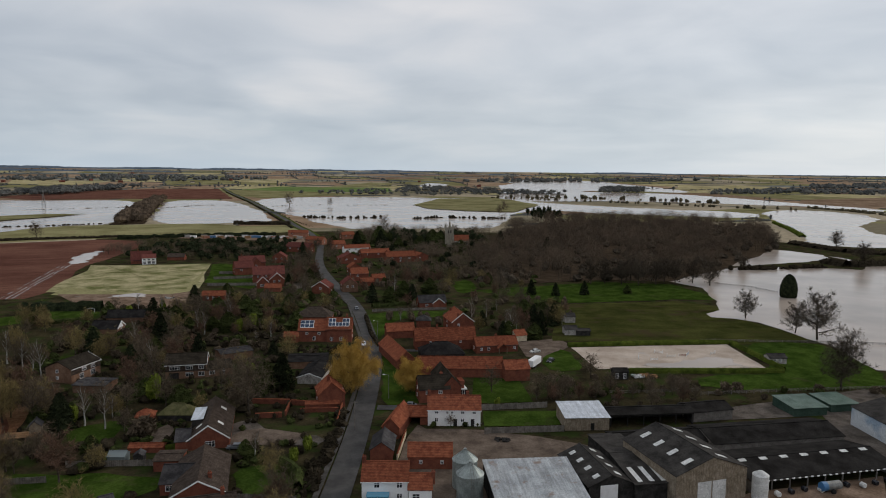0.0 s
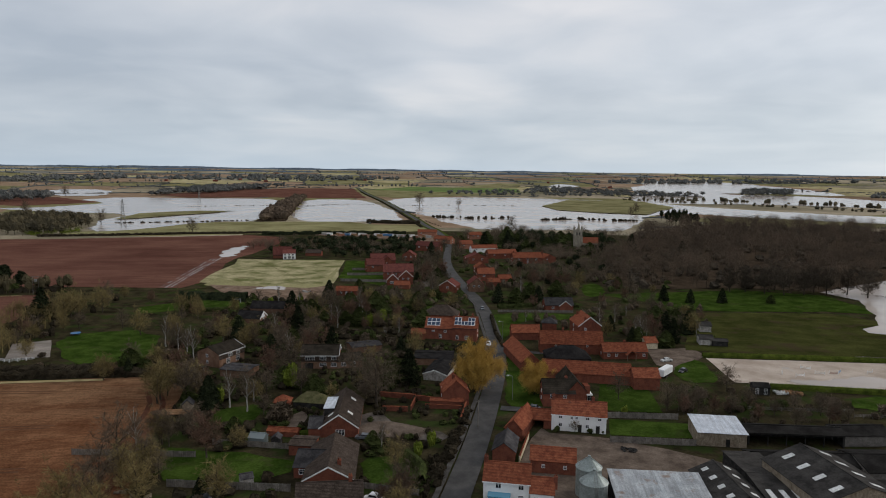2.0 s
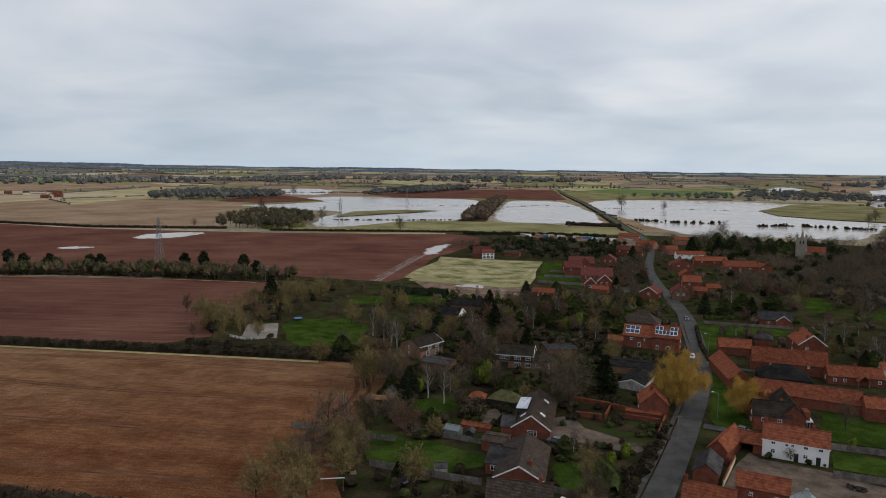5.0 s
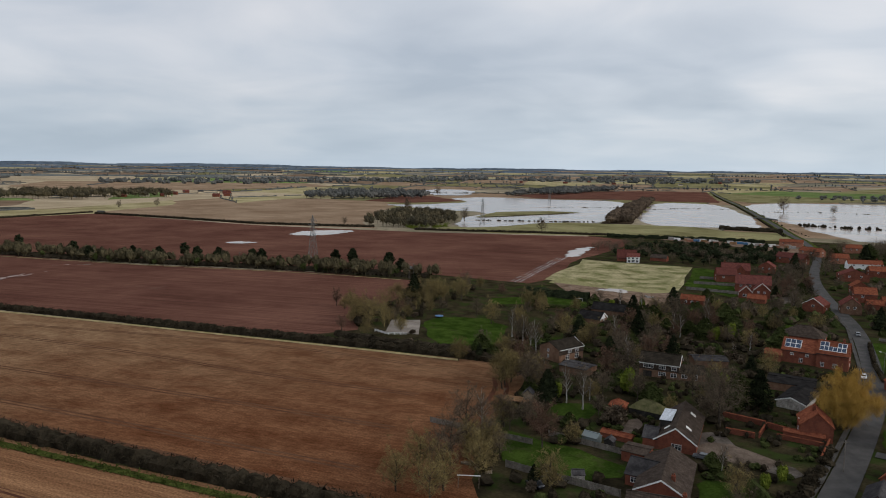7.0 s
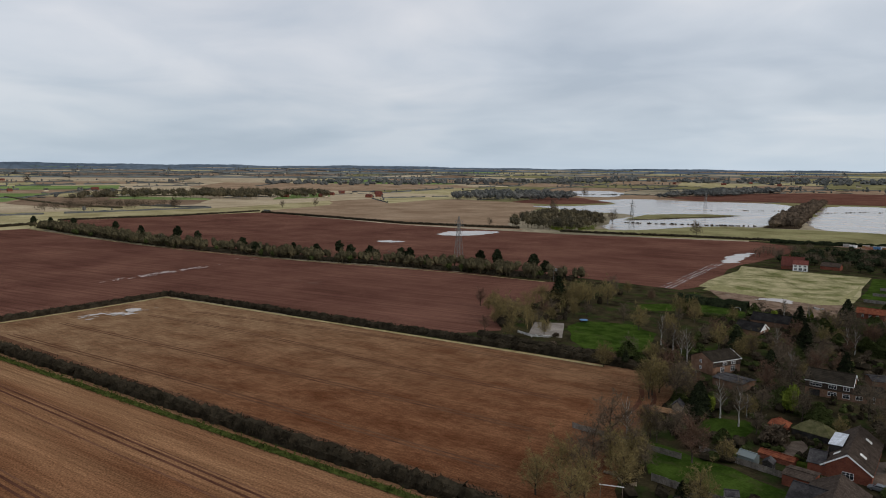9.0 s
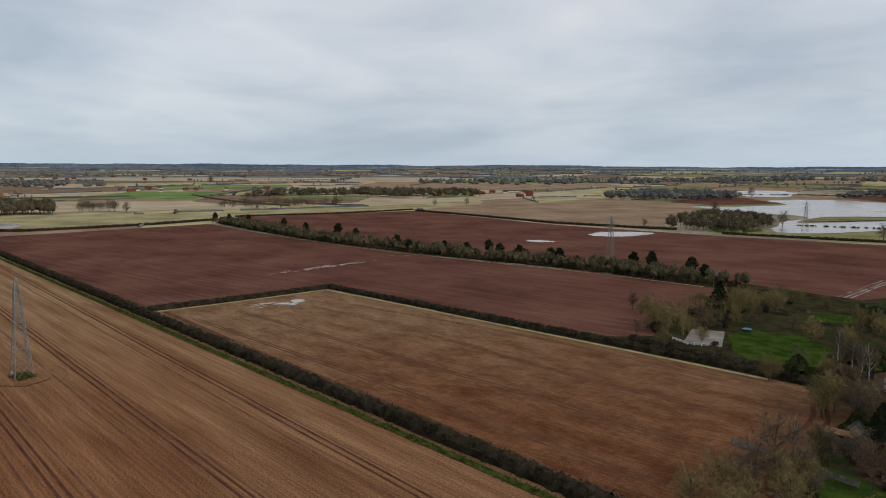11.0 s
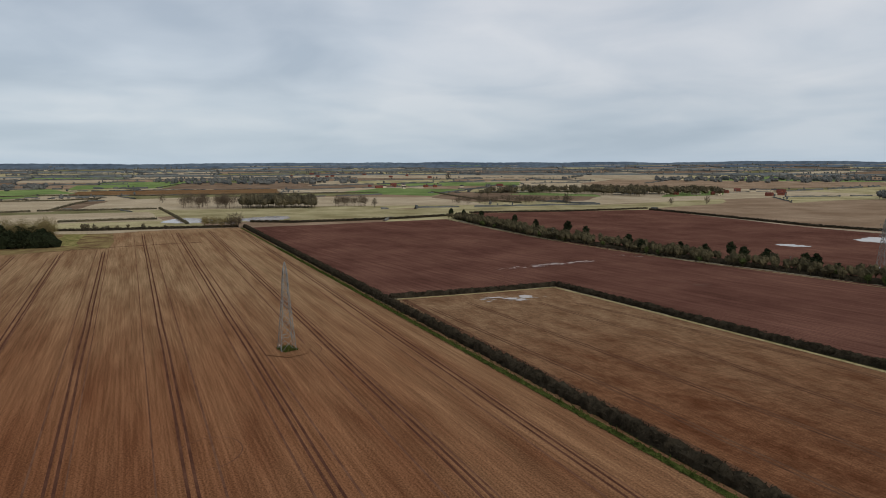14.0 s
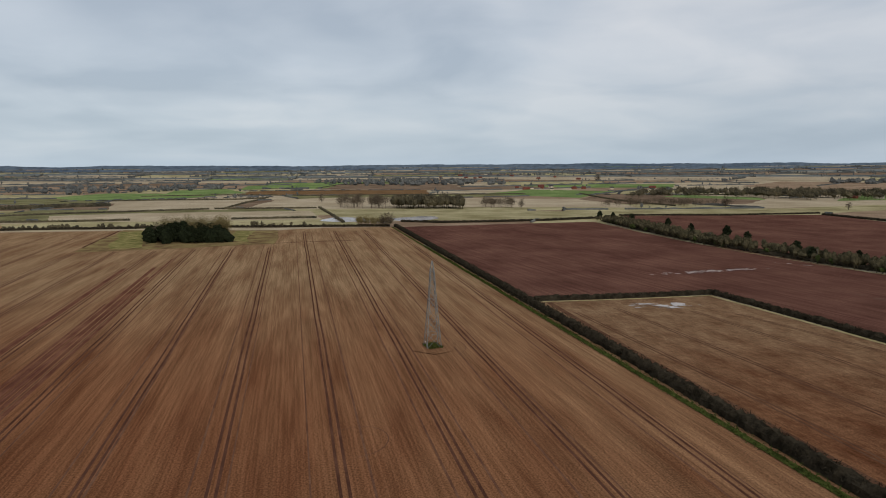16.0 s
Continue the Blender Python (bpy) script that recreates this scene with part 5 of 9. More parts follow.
        for side in (0, 1):
            bm = bmesh.new()
            if form == "along":
                y0 = -o if side == 0 else W + o
                slab(bm, ((-o * .7, y0, e + .1), (L + o * .7, y0, e + .1), (L + o * .7, W / 2, R + .1), (-o * .7, W / 2, R + .1)), 0.14)
            else:
                x0 = -o if side == 0 else L + o
                slab(bm, ((x0, -o * .7, e + .1), (x0, W + o * .7, e + .1), (L / 2, W + o * .7, R + .1), (L / 2, -o * .7, R + .1)), 0.14)
            roofs.append(part("roof", bm, roof_mat, ob))
        bm = bmesh.new()
        if form == "along":
            bar(bm, (-o * .7, W / 2, R + .1), (L + o * .7, W / 2, R + .1), 0.24)
        else:
            bar(bm, (L / 2, -o * .7, R + .1), (L / 2, W + o * .7, R + .1), 0.24)
        part("ridge", bm, roof_mat, roofs[0])
        if barge:
            for side in (0, 1):
                bm = bmesh.new()
                if form == "facing":
                    x0 = -o if side == 0 else L + o
                    slab(bm, ((x0, -o * .7 - .10, e + .14), (x0, -o * .7, e + .14), (L / 2, -o * .7, R + .14), (L / 2, -o * .7 - .10, R + .14)), 0.3)
                else:
                    y0 = -o if side == 0 else W + o
                    slab(bm, ((L + o * .7, y0, e + .14), (L + o * .7 + .1, y0, e + .14), (L + o * .7 + .1, W / 2, R + .14), (L + o * .7, W / 2, R + .14)), 0.3)
                part("bargeboard", bm, white_paint, ob, "white painted bargeboard")
        if form == "along" and name == "house":
            bm = bmesh.new()
            box(bm, -o * .7, L + o * .7, -o - 0.1, -o + 0.02, e - 0.12, e + 0.06)
            part("gutter", bm, white_paint if wall_mat is render_white or hung else slate, ob)
        for i in range(lights):
            for side in light_sides:
                bm = bmesh.new()
                f0, f1, lw = light_band
                if form == "facing":
                    y0 = W * (i + 0.35 + .12 * side) / lights
                    p = [(L / 2 * f, y, E + (R - E) * f + 0.15) for f, y in ((f0, y0), (f1, y0), (f1, y0 + lw), (f0, y0 + lw))]
                    if side:
                        p = [(L - x, y, z) for x, y, z in p]
                else:
                    x0 = L * (i + 0.35) / lights
                    p = [(x, W / 2 * f, E + (R - E) * f + 0.15) for f, x in ((f0, x0), (f1, x0), (f1, x0 + lw), (f0, x0 + lw))]
                    if side:
                        p = [(x, W - y, z) for x, y, z in p]
                slab(bm, p, 0.05)
                part("rooflight", bm, rooflight, roofs[side], "pale translucent roof sheet")
        if solar:
            u0, width, cols, rows = solar
            for c0, c1, f1 in ((0, cols, 0.55),) if cols < 6 else ((0, cols, 0.55), (0, 2, 0.89), (4, cols, 0.89)):
                bm = bmesh.new()
                f1 = 0.89 if cols < 6 else f1
                xa, xb, f0 = u0 + width / cols * c0 - 0.08, u0 + width / cols * c1, 0.20 if f1 < 0.6 or cols < 6 else 0.555
                slab(bm, [(x, W / 2 * f, E + (R - E) * f + 0.13) for f, x in ((f0, xa), (f0, xb), (f1, xb), (f1, xa))], 0.04)
                part("solar_frame", bm, white_paint, roofs[0], "pale aluminium panel frame")
            for i in range(cols):
                for j in range(rows):
                    if cols == 6 and j == 1 and i in (2, 3):
                        continue
                    bm = bmesh.new()
                    f0, f1 = 0.23 + 0.34 * j, 0.23 + 0.34 * j + 0.29
                    x0 = u0 + width / cols * i
                    slab(bm, [(x, W / 2 * f, E + (R - E) * f + 0.19) for f, x in ((f0, x0), (f0, x0 + width / cols - .2), (f1, x0 + width / cols - .2), (f1, x0))], 0.06)
                    part("solar_panel", bm, solar_cell, roofs[0], "dark blue solar panel")
    for i in range(rafters):
        bm = bmesh.new()
        x = L * (i + 0.5) / rafters
        box(bm, x - 0.3, x + 0.3, -o - 0.22, -o - 0.03, e - 0.2, e + 0.05)
        part("rafter_end", bm, white_paint, ob, "pale broken rafter end")
    if hung:
        # dark tile hanging on the upper storey
        bm = bmesh.new()
        box(bm, -0.03, L + 0.03, -0.10, -0.003, hung, E - 0.02)
        part("tile_hanging", bm, tile_brown, ob, "dark brown hanging tiles")
    for x, z, w, h in win:
        if x + w / 2 < L:
            window(ob, x - w / 2, -0.12 if hung and z > hung else -0.01, z, w, h)
    if name == "house":
        # a window in each end wall
        for z in ((1.0, 3.2) if E > 4 else (1.0,)):
            window(ob, L + 0.01, W * .45, z, 1.0, 1.1, 90)
            window(ob, -0.01, W * .6, z, 1.0, 1.1, -90)
    for x in doors:
        bm = bmesh.new()
        box(bm, x - 0.5, x + 0.5, -0.04, 0.02, 0, 2.05)
        part("door", bm, clad_dark, ob, "dark painted door")
    for x, f in chim:
        y = W * f
        share = 1 - abs(2 * y / W - 1) if form == "along" else 1 - abs(2 * x / L - 1)
        top = E + (R - E) * max(0.15, share) + 1.2
        bm = bmesh.new()
        box(bm, x - 0.4, x + 0.4, y - 0.35, y + 0.35, E, top)
        box(bm, x - 0.46, x + 0.46, y - 0.41, y + 0.41, top - 0.25, top - 0.1)
        stack = part("chimney", bm, brick, ob, "brick chimney stack")
        for dx in (-0.18, 0.18):
            bm = bmesh.new()
            drum(bm, 0.12, top, top + 0.45, 8, 0.09, x + dx, y)
            part("chimney_pot", bm, pantile, stack)
    if bay:
        x, w = bay
        bm = bmesh.new()
        box(bm, x, x + w, -2.2, -0.02, -0.2, 0.7)
        b0 = part("bay", bm, white_paint, ob, "glazed garden bay")
        for i in range(4):
            bm = bmesh.new()
            box(bm, x + w * i / 4 + .06, x + w * (i + 1) / 4 - .06, -2.18, -2.12, 0.7, 2.2)
            part("pane", bm, blue_glass, b0)
        bm = bmesh.new()
        box(bm, x - .1, x + w + .1, -2.3, -0.02, 2.2, 2.36)
        part("bay_roof", bm, blue_glass if wall_mat is render_white else white_paint, b0)
    if shutter:
        for i, (f0, f1) in enumerate(((0.30, 0.49), (0.51, 0.70))):
            bm = bmesh.new()
            box(bm, L * f0, L * f1, -0.12, -0.02, 0.0, 4.9)
            part("shutter_door", bm, rooflight, ob, "pale sliding barn door")
        for i in range(22):
            bm = bmesh.new()
            x0 = L * i / 22
            zt = E + (R - E) * (1 - abs(2 * (i + .5) / 22 - 1)) - 0.5
            box(bm, x0 + .03, x0 + L / 22 - .03, -0.09, -0.01, 5.0 if 0.28 < (i + .5) / 22 < 0.72 else 1.4, zt)
            part("plank", bm, clad_wood, ob)
    if white_door:
        bm = bmesh.new()
        box(bm, white_door, white_door + 4.0, -0.1, -0.02, 0.0, 4.2)
        part("shutter_door", bm, white_paint, ob, "large white sliding barn door")
    if white_wall:
        # a white two-storey glazed bay on the end wall
        bm = bmesh.new()
        box(bm, L - 0.02, L + 2.4, 2.0, 6.5, -0.2, 3.0)
        b0 = part("bay", bm, white_paint, ob, "white glazed sun room")
        for i in range(3):
            bm = bmesh.new()
            box(bm, L + 0.2 + .72 * i, L + 0.8 + .72 * i, 1.93, 1.99, 0.5, 2.6)
            part("pane", bm, pane_glass, b0)
        bm = bmesh.new()
        box(bm, L + 0.01, L + 1.6, 2.4, 6.0, 3.01, 5.4)
        part("upper_bay", bm, brick, b0)
    if porch:
        bm = bmesh.new()
        for dx in (-1.6, 1.6):
            box(bm, porch + dx - .1, porch + dx + .1, -2.2, -2.0, -0.2, 2.2)
        po = part("porch", bm, timber, ob, "timber gabled porch")
        for sgn in (-1, 1):
            bm = bmesh.new()
            slab(bm, ((porch + sgn * 2.1, -2.5, 2.1), (porch + sgn * 2.1, 1.5, 2.1), (porch, 1.5, 4.1), (porch, -2.5, 4.1)), 0.14)
            part("porch_roof", bm, roof_mat, po)
    if dormer:
        bm = bmesh.new()
        v0 = [bm.verts.new(p) for p in ((dormer - 3, -1.2, 0), (dormer + 3, -1.2, 0), (dormer + 3, -1.2, 2.8), (dormer, -1.2, 5.0), (dormer - 3, -1.2, 2.8))]
        v1 = [bm.verts.new(p) for p in ((dormer - 3, 3, 0), (dormer + 3, 3, 0), (dormer + 3, 3, 2.8), (dormer, 3, 5.0), (dormer - 3, 3, 2.8))]
        bm.faces.new(v0)
        for i in range(5):
            bm.faces.new((v0[i], v1[i], v1[(i + 1) % 5], v0[(i + 1) % 5]))
        do = part("gable_wing", bm, wall_mat, ob)
        for sgn in (-1, 1):
            bm = bmesh.new()
            slab(bm, ((dormer + sgn * 3.4, -1.6, 2.6), (dormer + sgn * 3.4, 3.4, 2.6), (dormer, 3.4, 5.2), (dormer, -1.6, 5.2)), 0.14)
            part("roof", bm, roof_mat, do)
            bm = bmesh.new()
            slab(bm, ((dormer + sgn * 3.4, -1.75, 2.65), (dormer + sgn * 3.4, -1.6, 2.65), (dormer, -1.6, 5.25), (dormer, -1.75, 5.25)), 0.3)
            part("bargeboard", bm, white_paint, do, "white painted bargeboard")
    if white_end:
        for side in (0, 1):
            bm = bmesh.new()
            y0 = -o if side == 0 else W + o
            slab(bm, ((L + o * .7, y0, e + .16), (L + o * .7 + .14, y0, e + .16), (L + o * .7 + .14, W / 2, R + .16), (L + o * .7, W / 2, R + .16)), 0.5)
            part("bargeboard", bm, white_paint, ob, "white painted bargeboard")
        bm = bmesh.new()
        v0 = [bm.verts.new(p) for p in ((L + .06, W * .22, E - .2), (L + .06, W * .78, E - .2), (L + .06, W / 2, R - .5))]
        bm.faces.new(v0)
        part("gable_panel", bm, white_paint, ob, "white boarded gable")
    return ob


def house(label, a, b, deep, eave, ridge, wall_mat, roof_mat, form, **more):
    return building("house", "house", label, a, b, deep, eave, ridge, wall_mat, roof_mat, form, **more)


def barn(label, a, b, deep, eave, ridge, wall_mat, roof_mat, form, **more):
    return building("outbuilding", "outbuilding", label, a, b, deep, eave, ridge, wall_mat, roof_mat, form, **more)


house("long white rendered cottage with a red pantile roof", (-3.7, 183.2), (10.9, 183.2), 6.5, 4.8, 7.7, render_white, pantile, "along", win=[(2.4,1.2,1.0,1.1),(2.4,3.5,1.0,1.0),(5.4,3.5,.7,1.0),(6.7,3.5,.7,1.0),(9.6,3.5,1.0,1.0),(12.8,3.5,1.0,1.0),(9.6,1.2,1.0,1.0)], doors=[7.6,12.4], chim=[(.3,.5),(11,.5)])
barn("low red pantile cart shed joined to a cottage", (-12.2, 183.8), (-3.7, 183.7), 5.5, 2.6, 4.6, brick, pantile, "along", open_front=(.3,.75))
barn("brick barn with pantile roof gable end to the road", (-15.6, 174.3), (-11.0, 173.4), 14, 3.2, 5.6, brick, pantile, "facing")
barn("brick shed with dark slate roof beside the road", (-17.2, 160.1), (-11.7, 160.1), 9.5, 2.6, 4.6, brick, slate, "facing")
house("white rendered house with red pantile roof", (-16.7, 138.7), (-6.9, 138.9), 7.5, 4.8, 7.4, render_white, pantile, "along", win=[(3.2,3.2,1.2,1.2),(8.0,3.2,1.2,1.2),(8.0,.9,1.2,1.1)], chim=[(.2,.5)], bay=(1.2,4.6))
barn("low white cottage wing with pantile roof", (-6.7, 137.5), (-1.8, 137.6), 6.5, 3.6, 5.6, render_white, pantile, "along", win=[(1.6,1.0,1.6,1.6)], chim=[(5.2,.4)])
barn("red brick barn with pantile roof", (-7.7, 155.0), (2.7, 155.2), 6.0, 3.3, 5.4, brick, pantile, "along", win=[(3.0,1.4,.8,.9),(8,1.4,.8,.9)])
barn("large barn with rusty light corrugated roof", (12.6, 119.5), (31.4, 121.5), 28.5, 3.6, 5.6, clad_dark, corrugated, "mono")
barn("dark barn with grey sheet roof and rooflights", (31.4, 138.2), (41.4, 140.4), 17, 4.2, 6.4, clad_dark, sheet_dark, "facing", lights=4, white_door=2.6)
barn("wide dark barn with mossy sheet roof and rooflights", (41.5, 139.4), (49.4, 140.6), 28, 4.3, 5.3, clad_dark, sheet_dark, "along", lights=3, light_band=(0.05, 0.5, 1.1), light_sides=(0,))
barn("tall grain barn with timber gable and grey sheet roof", (49.6, 137.7), (66.6, 142.8), 21, 7.0, 10.2, clad_wood, sheet_dark, "facing", lights=4, shutter=True)
barn("block shed with light metal roof and open bay", (34.0, 180.6), (46.1, 181.4), 11, 3.6, 4.4, clad_wood, metal_roof, "mono", doors=[7.5])
barn("long open-fronted cattle shed with black sheet roof", (46.9, 184.0), (71.2, 186.8), 6.5, 3.4, 4.3, clad_dark, sheet_black, "along", open_front=(.02,.98))
barn("small grey block shed with dark sheet roof", (71.4, 187.9), (83.9, 191.0), 8, 3.0, 4.2, block, sheet_black, "along")
barn("very long low shed with black sheet roof", (68.2, 164.4), (104.4, 171.0), 13, 3.2, 4.8, block, sheet_black, "along")
barn("long low dark livestock shed with pale patches along its ridge", (68.7, 144.9), (106.5, 153.4), 16, 2.8, 4.3, block, sheet_black, "along", lights=7, light_band=(0.84, 0.97, 1.9), light_sides=(0,), rafters=24, open_front=(.02,.98))
barn("dark shed behind a grain barn", (44.5, 163.2), (67.6, 167.2), 9.5, 3.0, 4.4, clad_dark, sheet_black, "along")
barn("green metal sided store", (102.9, 193.4), (113.5, 195.1), 10, 2.5, 3.1, clad_green, green_roof, "mono")
barn("green metal sided store", (115.8, 197.2), (124.9, 199.0), 9, 2.4, 2.9, clad_green, green_roof, "mono")
barn("barn with white and blue cladding and dark roof", (116.0, 187.6), (117.2, 168.7), 18, 5.4, 7.8, clad_blue, sheet_dark, "along")
barn("small timber summer house in a paddock", (122.1, 249.1), (128.6, 249.4), 4.5, 2.4, 3.4, clad_pale, sheet_dark, "along", win=[(2,.9,1,1.1),(4,.9,1,1.1)])
barn("timber stable with blue doors beside the arena", (59.0, 227.9), (63.9, 228.1), 4.5, 2.6, 3.4, clad_dark, sheet_black, "along", win=[(1,.3,1,1.9),(3.6,.3,1,1.9)])
house("brick house wing with grey hipped roof", (-6.7, 201.7), (2.6, 203.5), 7.5, 4.4, 7.4, brick, tile_dark, "along", win=[(2.6,2.6,1.2,1.1),(6.5,2.6,1.2,1.1)], chim=[(7.5,.6)])
house("brick house with tall grey hipped roof and white bay", (0.2, 203.5), (6.1, 204.9), 16, 4.6, 7.8, brick, tile_dark, "facing", white_wall=True)
barn("tall brick barn range with pantile roof", (-10.4, 263.1), (13.5, 266.6), 8, 4.0, 8.0, brick, pantile, "along", win=[(6,2.8,.8,.8),(12,2.8,.8,.8),(18,2.8,.8,.8)], chim=[(9,.5)])
house("converted brick barn with porch and pantile roof", (13.4, 259.8), (29.8, 263.8), 6.5, 3.0, 5.6, brick, pantile, "along", win=[(2,1,1,1.1),(5,1,1,1.1),(15.5,1,1,1.1)], chim=[(9.0,.6)], porch=10.2)
barn("small cream outbuilding with pantile roof", (30.7, 278.4), (35.4, 280.3), 5, 2.8, 4.6, render_cream, pantile, "along")
barn("long brick range with pantile roof", (-8.2, 228.4), (21.0, 228.8), 7.5, 3.2, 6.2, brick, pantile, "along")
barn("brick stable block with pantile roof", (21.6, 224.2), (29.8, 225.7), 7, 4.2, 6.4, brick, pantile, "along")
barn("tarred black hipped barn roof in a courtyard", (-7.1, 247.8), (8.5, 250.7), 11, 2.6, 6.0, clad_dark, tar, "hip")
barn("brick barn with pantile roof running back from the road", (-15.8, 236.6), (-9.4, 238.9), 26, 3.4, 6.4, brick, pantile, "facing")
barn("brick outbuilding with pantile roof", (-23.1, 281.6), (-11.6, 284.3), 7, 3.2, 5.8, brick, pantile, "along")
house("brick farmhouse with steep pantile roof and white bargeboards", (4.3, 293.0), (13.8, 295.7), 14, 5.0, 8.8, brick, pantile, "facing", barge=True, chim=[(3,.05),(3,.9)], win=[(3,3,1,1.1)])
house("low brick house with dark roof and white gable trim", (-11.9, 347.0), (2.1, 350.6), 8, 3.0, 6.0, brick, slate, "along", win=[(4,.9,1.4,1.2),(12,.9,1.4,1.2)], dormer=10.0)
barn("round brick dovecote with dark roof", (-11.6, 303.3), (-5.2, 303.5), 6, 3.4, 5.4, brick, slate, "hip")
house("terrace of white cottages with red pantile roofs", (-84.0, 581.8), (-62.9, 592.1), 7, 4.0, 6.6, render_white, pantile, "along", win=[(4,2.4,1.1,1.1),(10,2.4,1.1,1.1),(16,2.4,1.1,1.1)], chim=[(5,.5),(20,.5)])
house("brick cottage with red pantile roof", (-65.2, 545.1), (-43.2, 554.4), 8, 4.4, 7.2, brick, pantile, "along", chim=[(8,.5)], win=[(5,2.6,1.1,1.1),(14,2.6,1.1,1.1)])
house("long brick house with red pantile roof and white windows", (-42.7, 519.7), (-21.4, 528.1), 9, 4.8, 8.4, brick, pantile, "along", chim=[(1,.5),(24,.5)], win=[(4,2.8,1.4,1.2),(11,2.8,1.4,1.2),(18,2.8,1.4,1.2),(11,.8,1.4,1.3)])
house("brick house with dark red tiled roof", (-77.2, 510.5), (-61.9, 518.0), 9, 4.6, 8.0, brick, tile_red, "facing", chim=[(8,.5)], win=[(5,2.8,1.4,1.2),(12,2.8,1.4,1.2)])
house("brick house with orange pantile roof", (-58.1, 431.7), (-47.6, 434.7), 9, 4.8, 8.0, brick, pantile, "along", win=[(4,2.8,1.4,1.2)], chim=[(1,.5)])
barn("low brick outbuilding with pantile roof", (-49.4, 412.6), (-42.0, 415.1), 6, 2.8, 4.8, brick, pantile, "along")
house("brick house with dark red gabled roof", (-57.8, 390.5), (-49.0, 393.0), 10, 4.6, 8.2, brick_brown, tile_red, "facing", win=[(3,2.8,1.2,1.2),(6,2.8,1.2,1.2)])
house("brick cottage with gable end to the road", (-74.5, 385.7), (-64.7, 384.5), 10, 4.0, 7.2, brick, tile_red, "facing", win=[(5,2.6,1.2,1.2)], barge=True)
house("far brick house with pantile roof", (-103.0, 697.6), (-91.2, 704.9), 8, 4.6, 7.4, brick_pale, pantile, "along", win=[(4,2.8,1.2,1.2),(9,2.8,1.2,1.2)])
house("far brick house with pantile roof", (-131.7, 650.5), (-114.0, 642.2), 8, 4.6, 7.4, brick_pale, pantile, "along", win=[(4,2.8,1.2,1.2),(12,2.8,1.2,1.2)])
house("new brick house on a building site", (-162.5, 715.3), (-142.2, 717.6), 8, 4.8, 7.0, brick_pale, pantile, "along", win=[(4,2.8,1.2,1.2)])
house("brick house with dark tiled roof", (-135.1, 585.4), (-113.4, 579.0), 9, 4.8, 8.0, brick, tile_red, "along", win=[(4,2.8,1.2,1.2),(12,2.8,1.2,1.2)])
house("brick house with gabled red tile roof", (-128.7, 512.6), (-118.6, 513.5), 9, 4.8, 8.0, brick, tile_red, "facing", win=[(3,2.8,1.2,1.2),(7,2.8,1.2,1.2)])
house("new brick house with gabled dark red roof", (-103.3, 405.0), (-95.4, 407.7), 7, 5.0, 8.8, brick, tile_red, "facing", win=[(2.5,3,1.2,1.2),(5.5,3,1.2,1.2),(4,.8,1.6,1.2)], barge=True)
house("new brick house with low gabled front wing", (-109.9, 400.8), (-103.4, 403.0), 6, 3.6, 7.0, brick, tile_red, "facing", win=[(3,1.0,2.2,1.4)], barge=True)
house("new brick house with dark red tiled roof", (-117.8, 420.8), (-99.4, 426.6), 9, 5.2, 9.8, brick, tile_red, "along", win=[(3,3.2,1.2,1.2),(8,3.2,1.2,1.2)])
house("new brick house with dark red tiled roof", (-137.4, 449.7), (-126.6, 455.6), 9, 5.0, 8.8, brick, tile_red, "along", win=[(4,2.8,1.2,1.2)])
house("new brick house with dark red tiled roof", (-142.4, 475.7), (-126.0, 482.6), 9, 5.0, 9.2, brick, tile_red, "along", chim=[(2,.5)])
house("new brick house with gabled dark red roof", (-132.4, 471.0), (-126.2, 474.2), 7, 5.0, 8.8, brick, tile_red, "facing", win=[(3,3,1.2,1.2)])
house("brick cottage with red pantile roof", (-21.0, 528.1), (-11.5, 535.7), 8, 4.2, 7.0, brick, pantile, "facing", win=[(4,2.6,1.2,1.2)])
house("brick house with orange pantile roof", (-98.6, 606.0), (-87.3, 611.6), 8, 4.6, 7.8, brick_pale, pantile, "along", win=[(4,2.6,1.2,1.2)])
house("brick house with orange pantile roof beside the road", (-63.5, 460.2), (-55.4, 463.2), 8, 4.6, 7.6, brick, pantile, "facing", win=[(3,2.6,1.2,1.2)])
barn("low brick outbuilding with pantile roof", (-44.0, 427.9), (-36.4, 430.8), 6, 2.8, 4.8, brick, pantile, "along")
barn("brick garage with red roof", (-102.6, 389.6), (-93.6, 390.1), 6, 2.6, 4.4, brick, pantile, "along")
barn("garden building with bright pantile roof and white windows", (-128.5, 360.4), (-116.8, 362.5), 6.5, 2.8, 4.8, brick, pantile, "along", win=[(3,.8,1.1,1.4),(6,.8,1.1,1.4),(9,.8,1.1,1.4)])
house("brick house with a sweeping brown tiled roof", (-229.8, 500.3), (-216.4, 505.8), 10, 2.8, 8.6, brick, tile_red, "along", chim=[(5,.5)])
house("white half-timbered house wing with dark windows", (-220.2, 497.2), (-211.4, 500.9), 9, 4.6, 7.2, render_white, tile_red, "along", win=[(1.6,2.9,1.7,1.3),(4.6,2.9,1.7,1.3),(7.6,2.9,1.7,1.3),(1.8,.4,1.8,1.8),(4.8,.4,2.2,2.0),(7.7,.4,1.8,1.8)])
barn("garage with brown tiled roof", (-211.8, 522.1), (-199.2, 523.4), 7, 2.6, 5.0, brick, tile_brown, "along")
house("bungalow with dark roof and white glazed gable", (-152.7, 305.6), (-133.0, 308.8), 8, 2.6, 5.2, brick_brown, tar, "along", white_end=True)
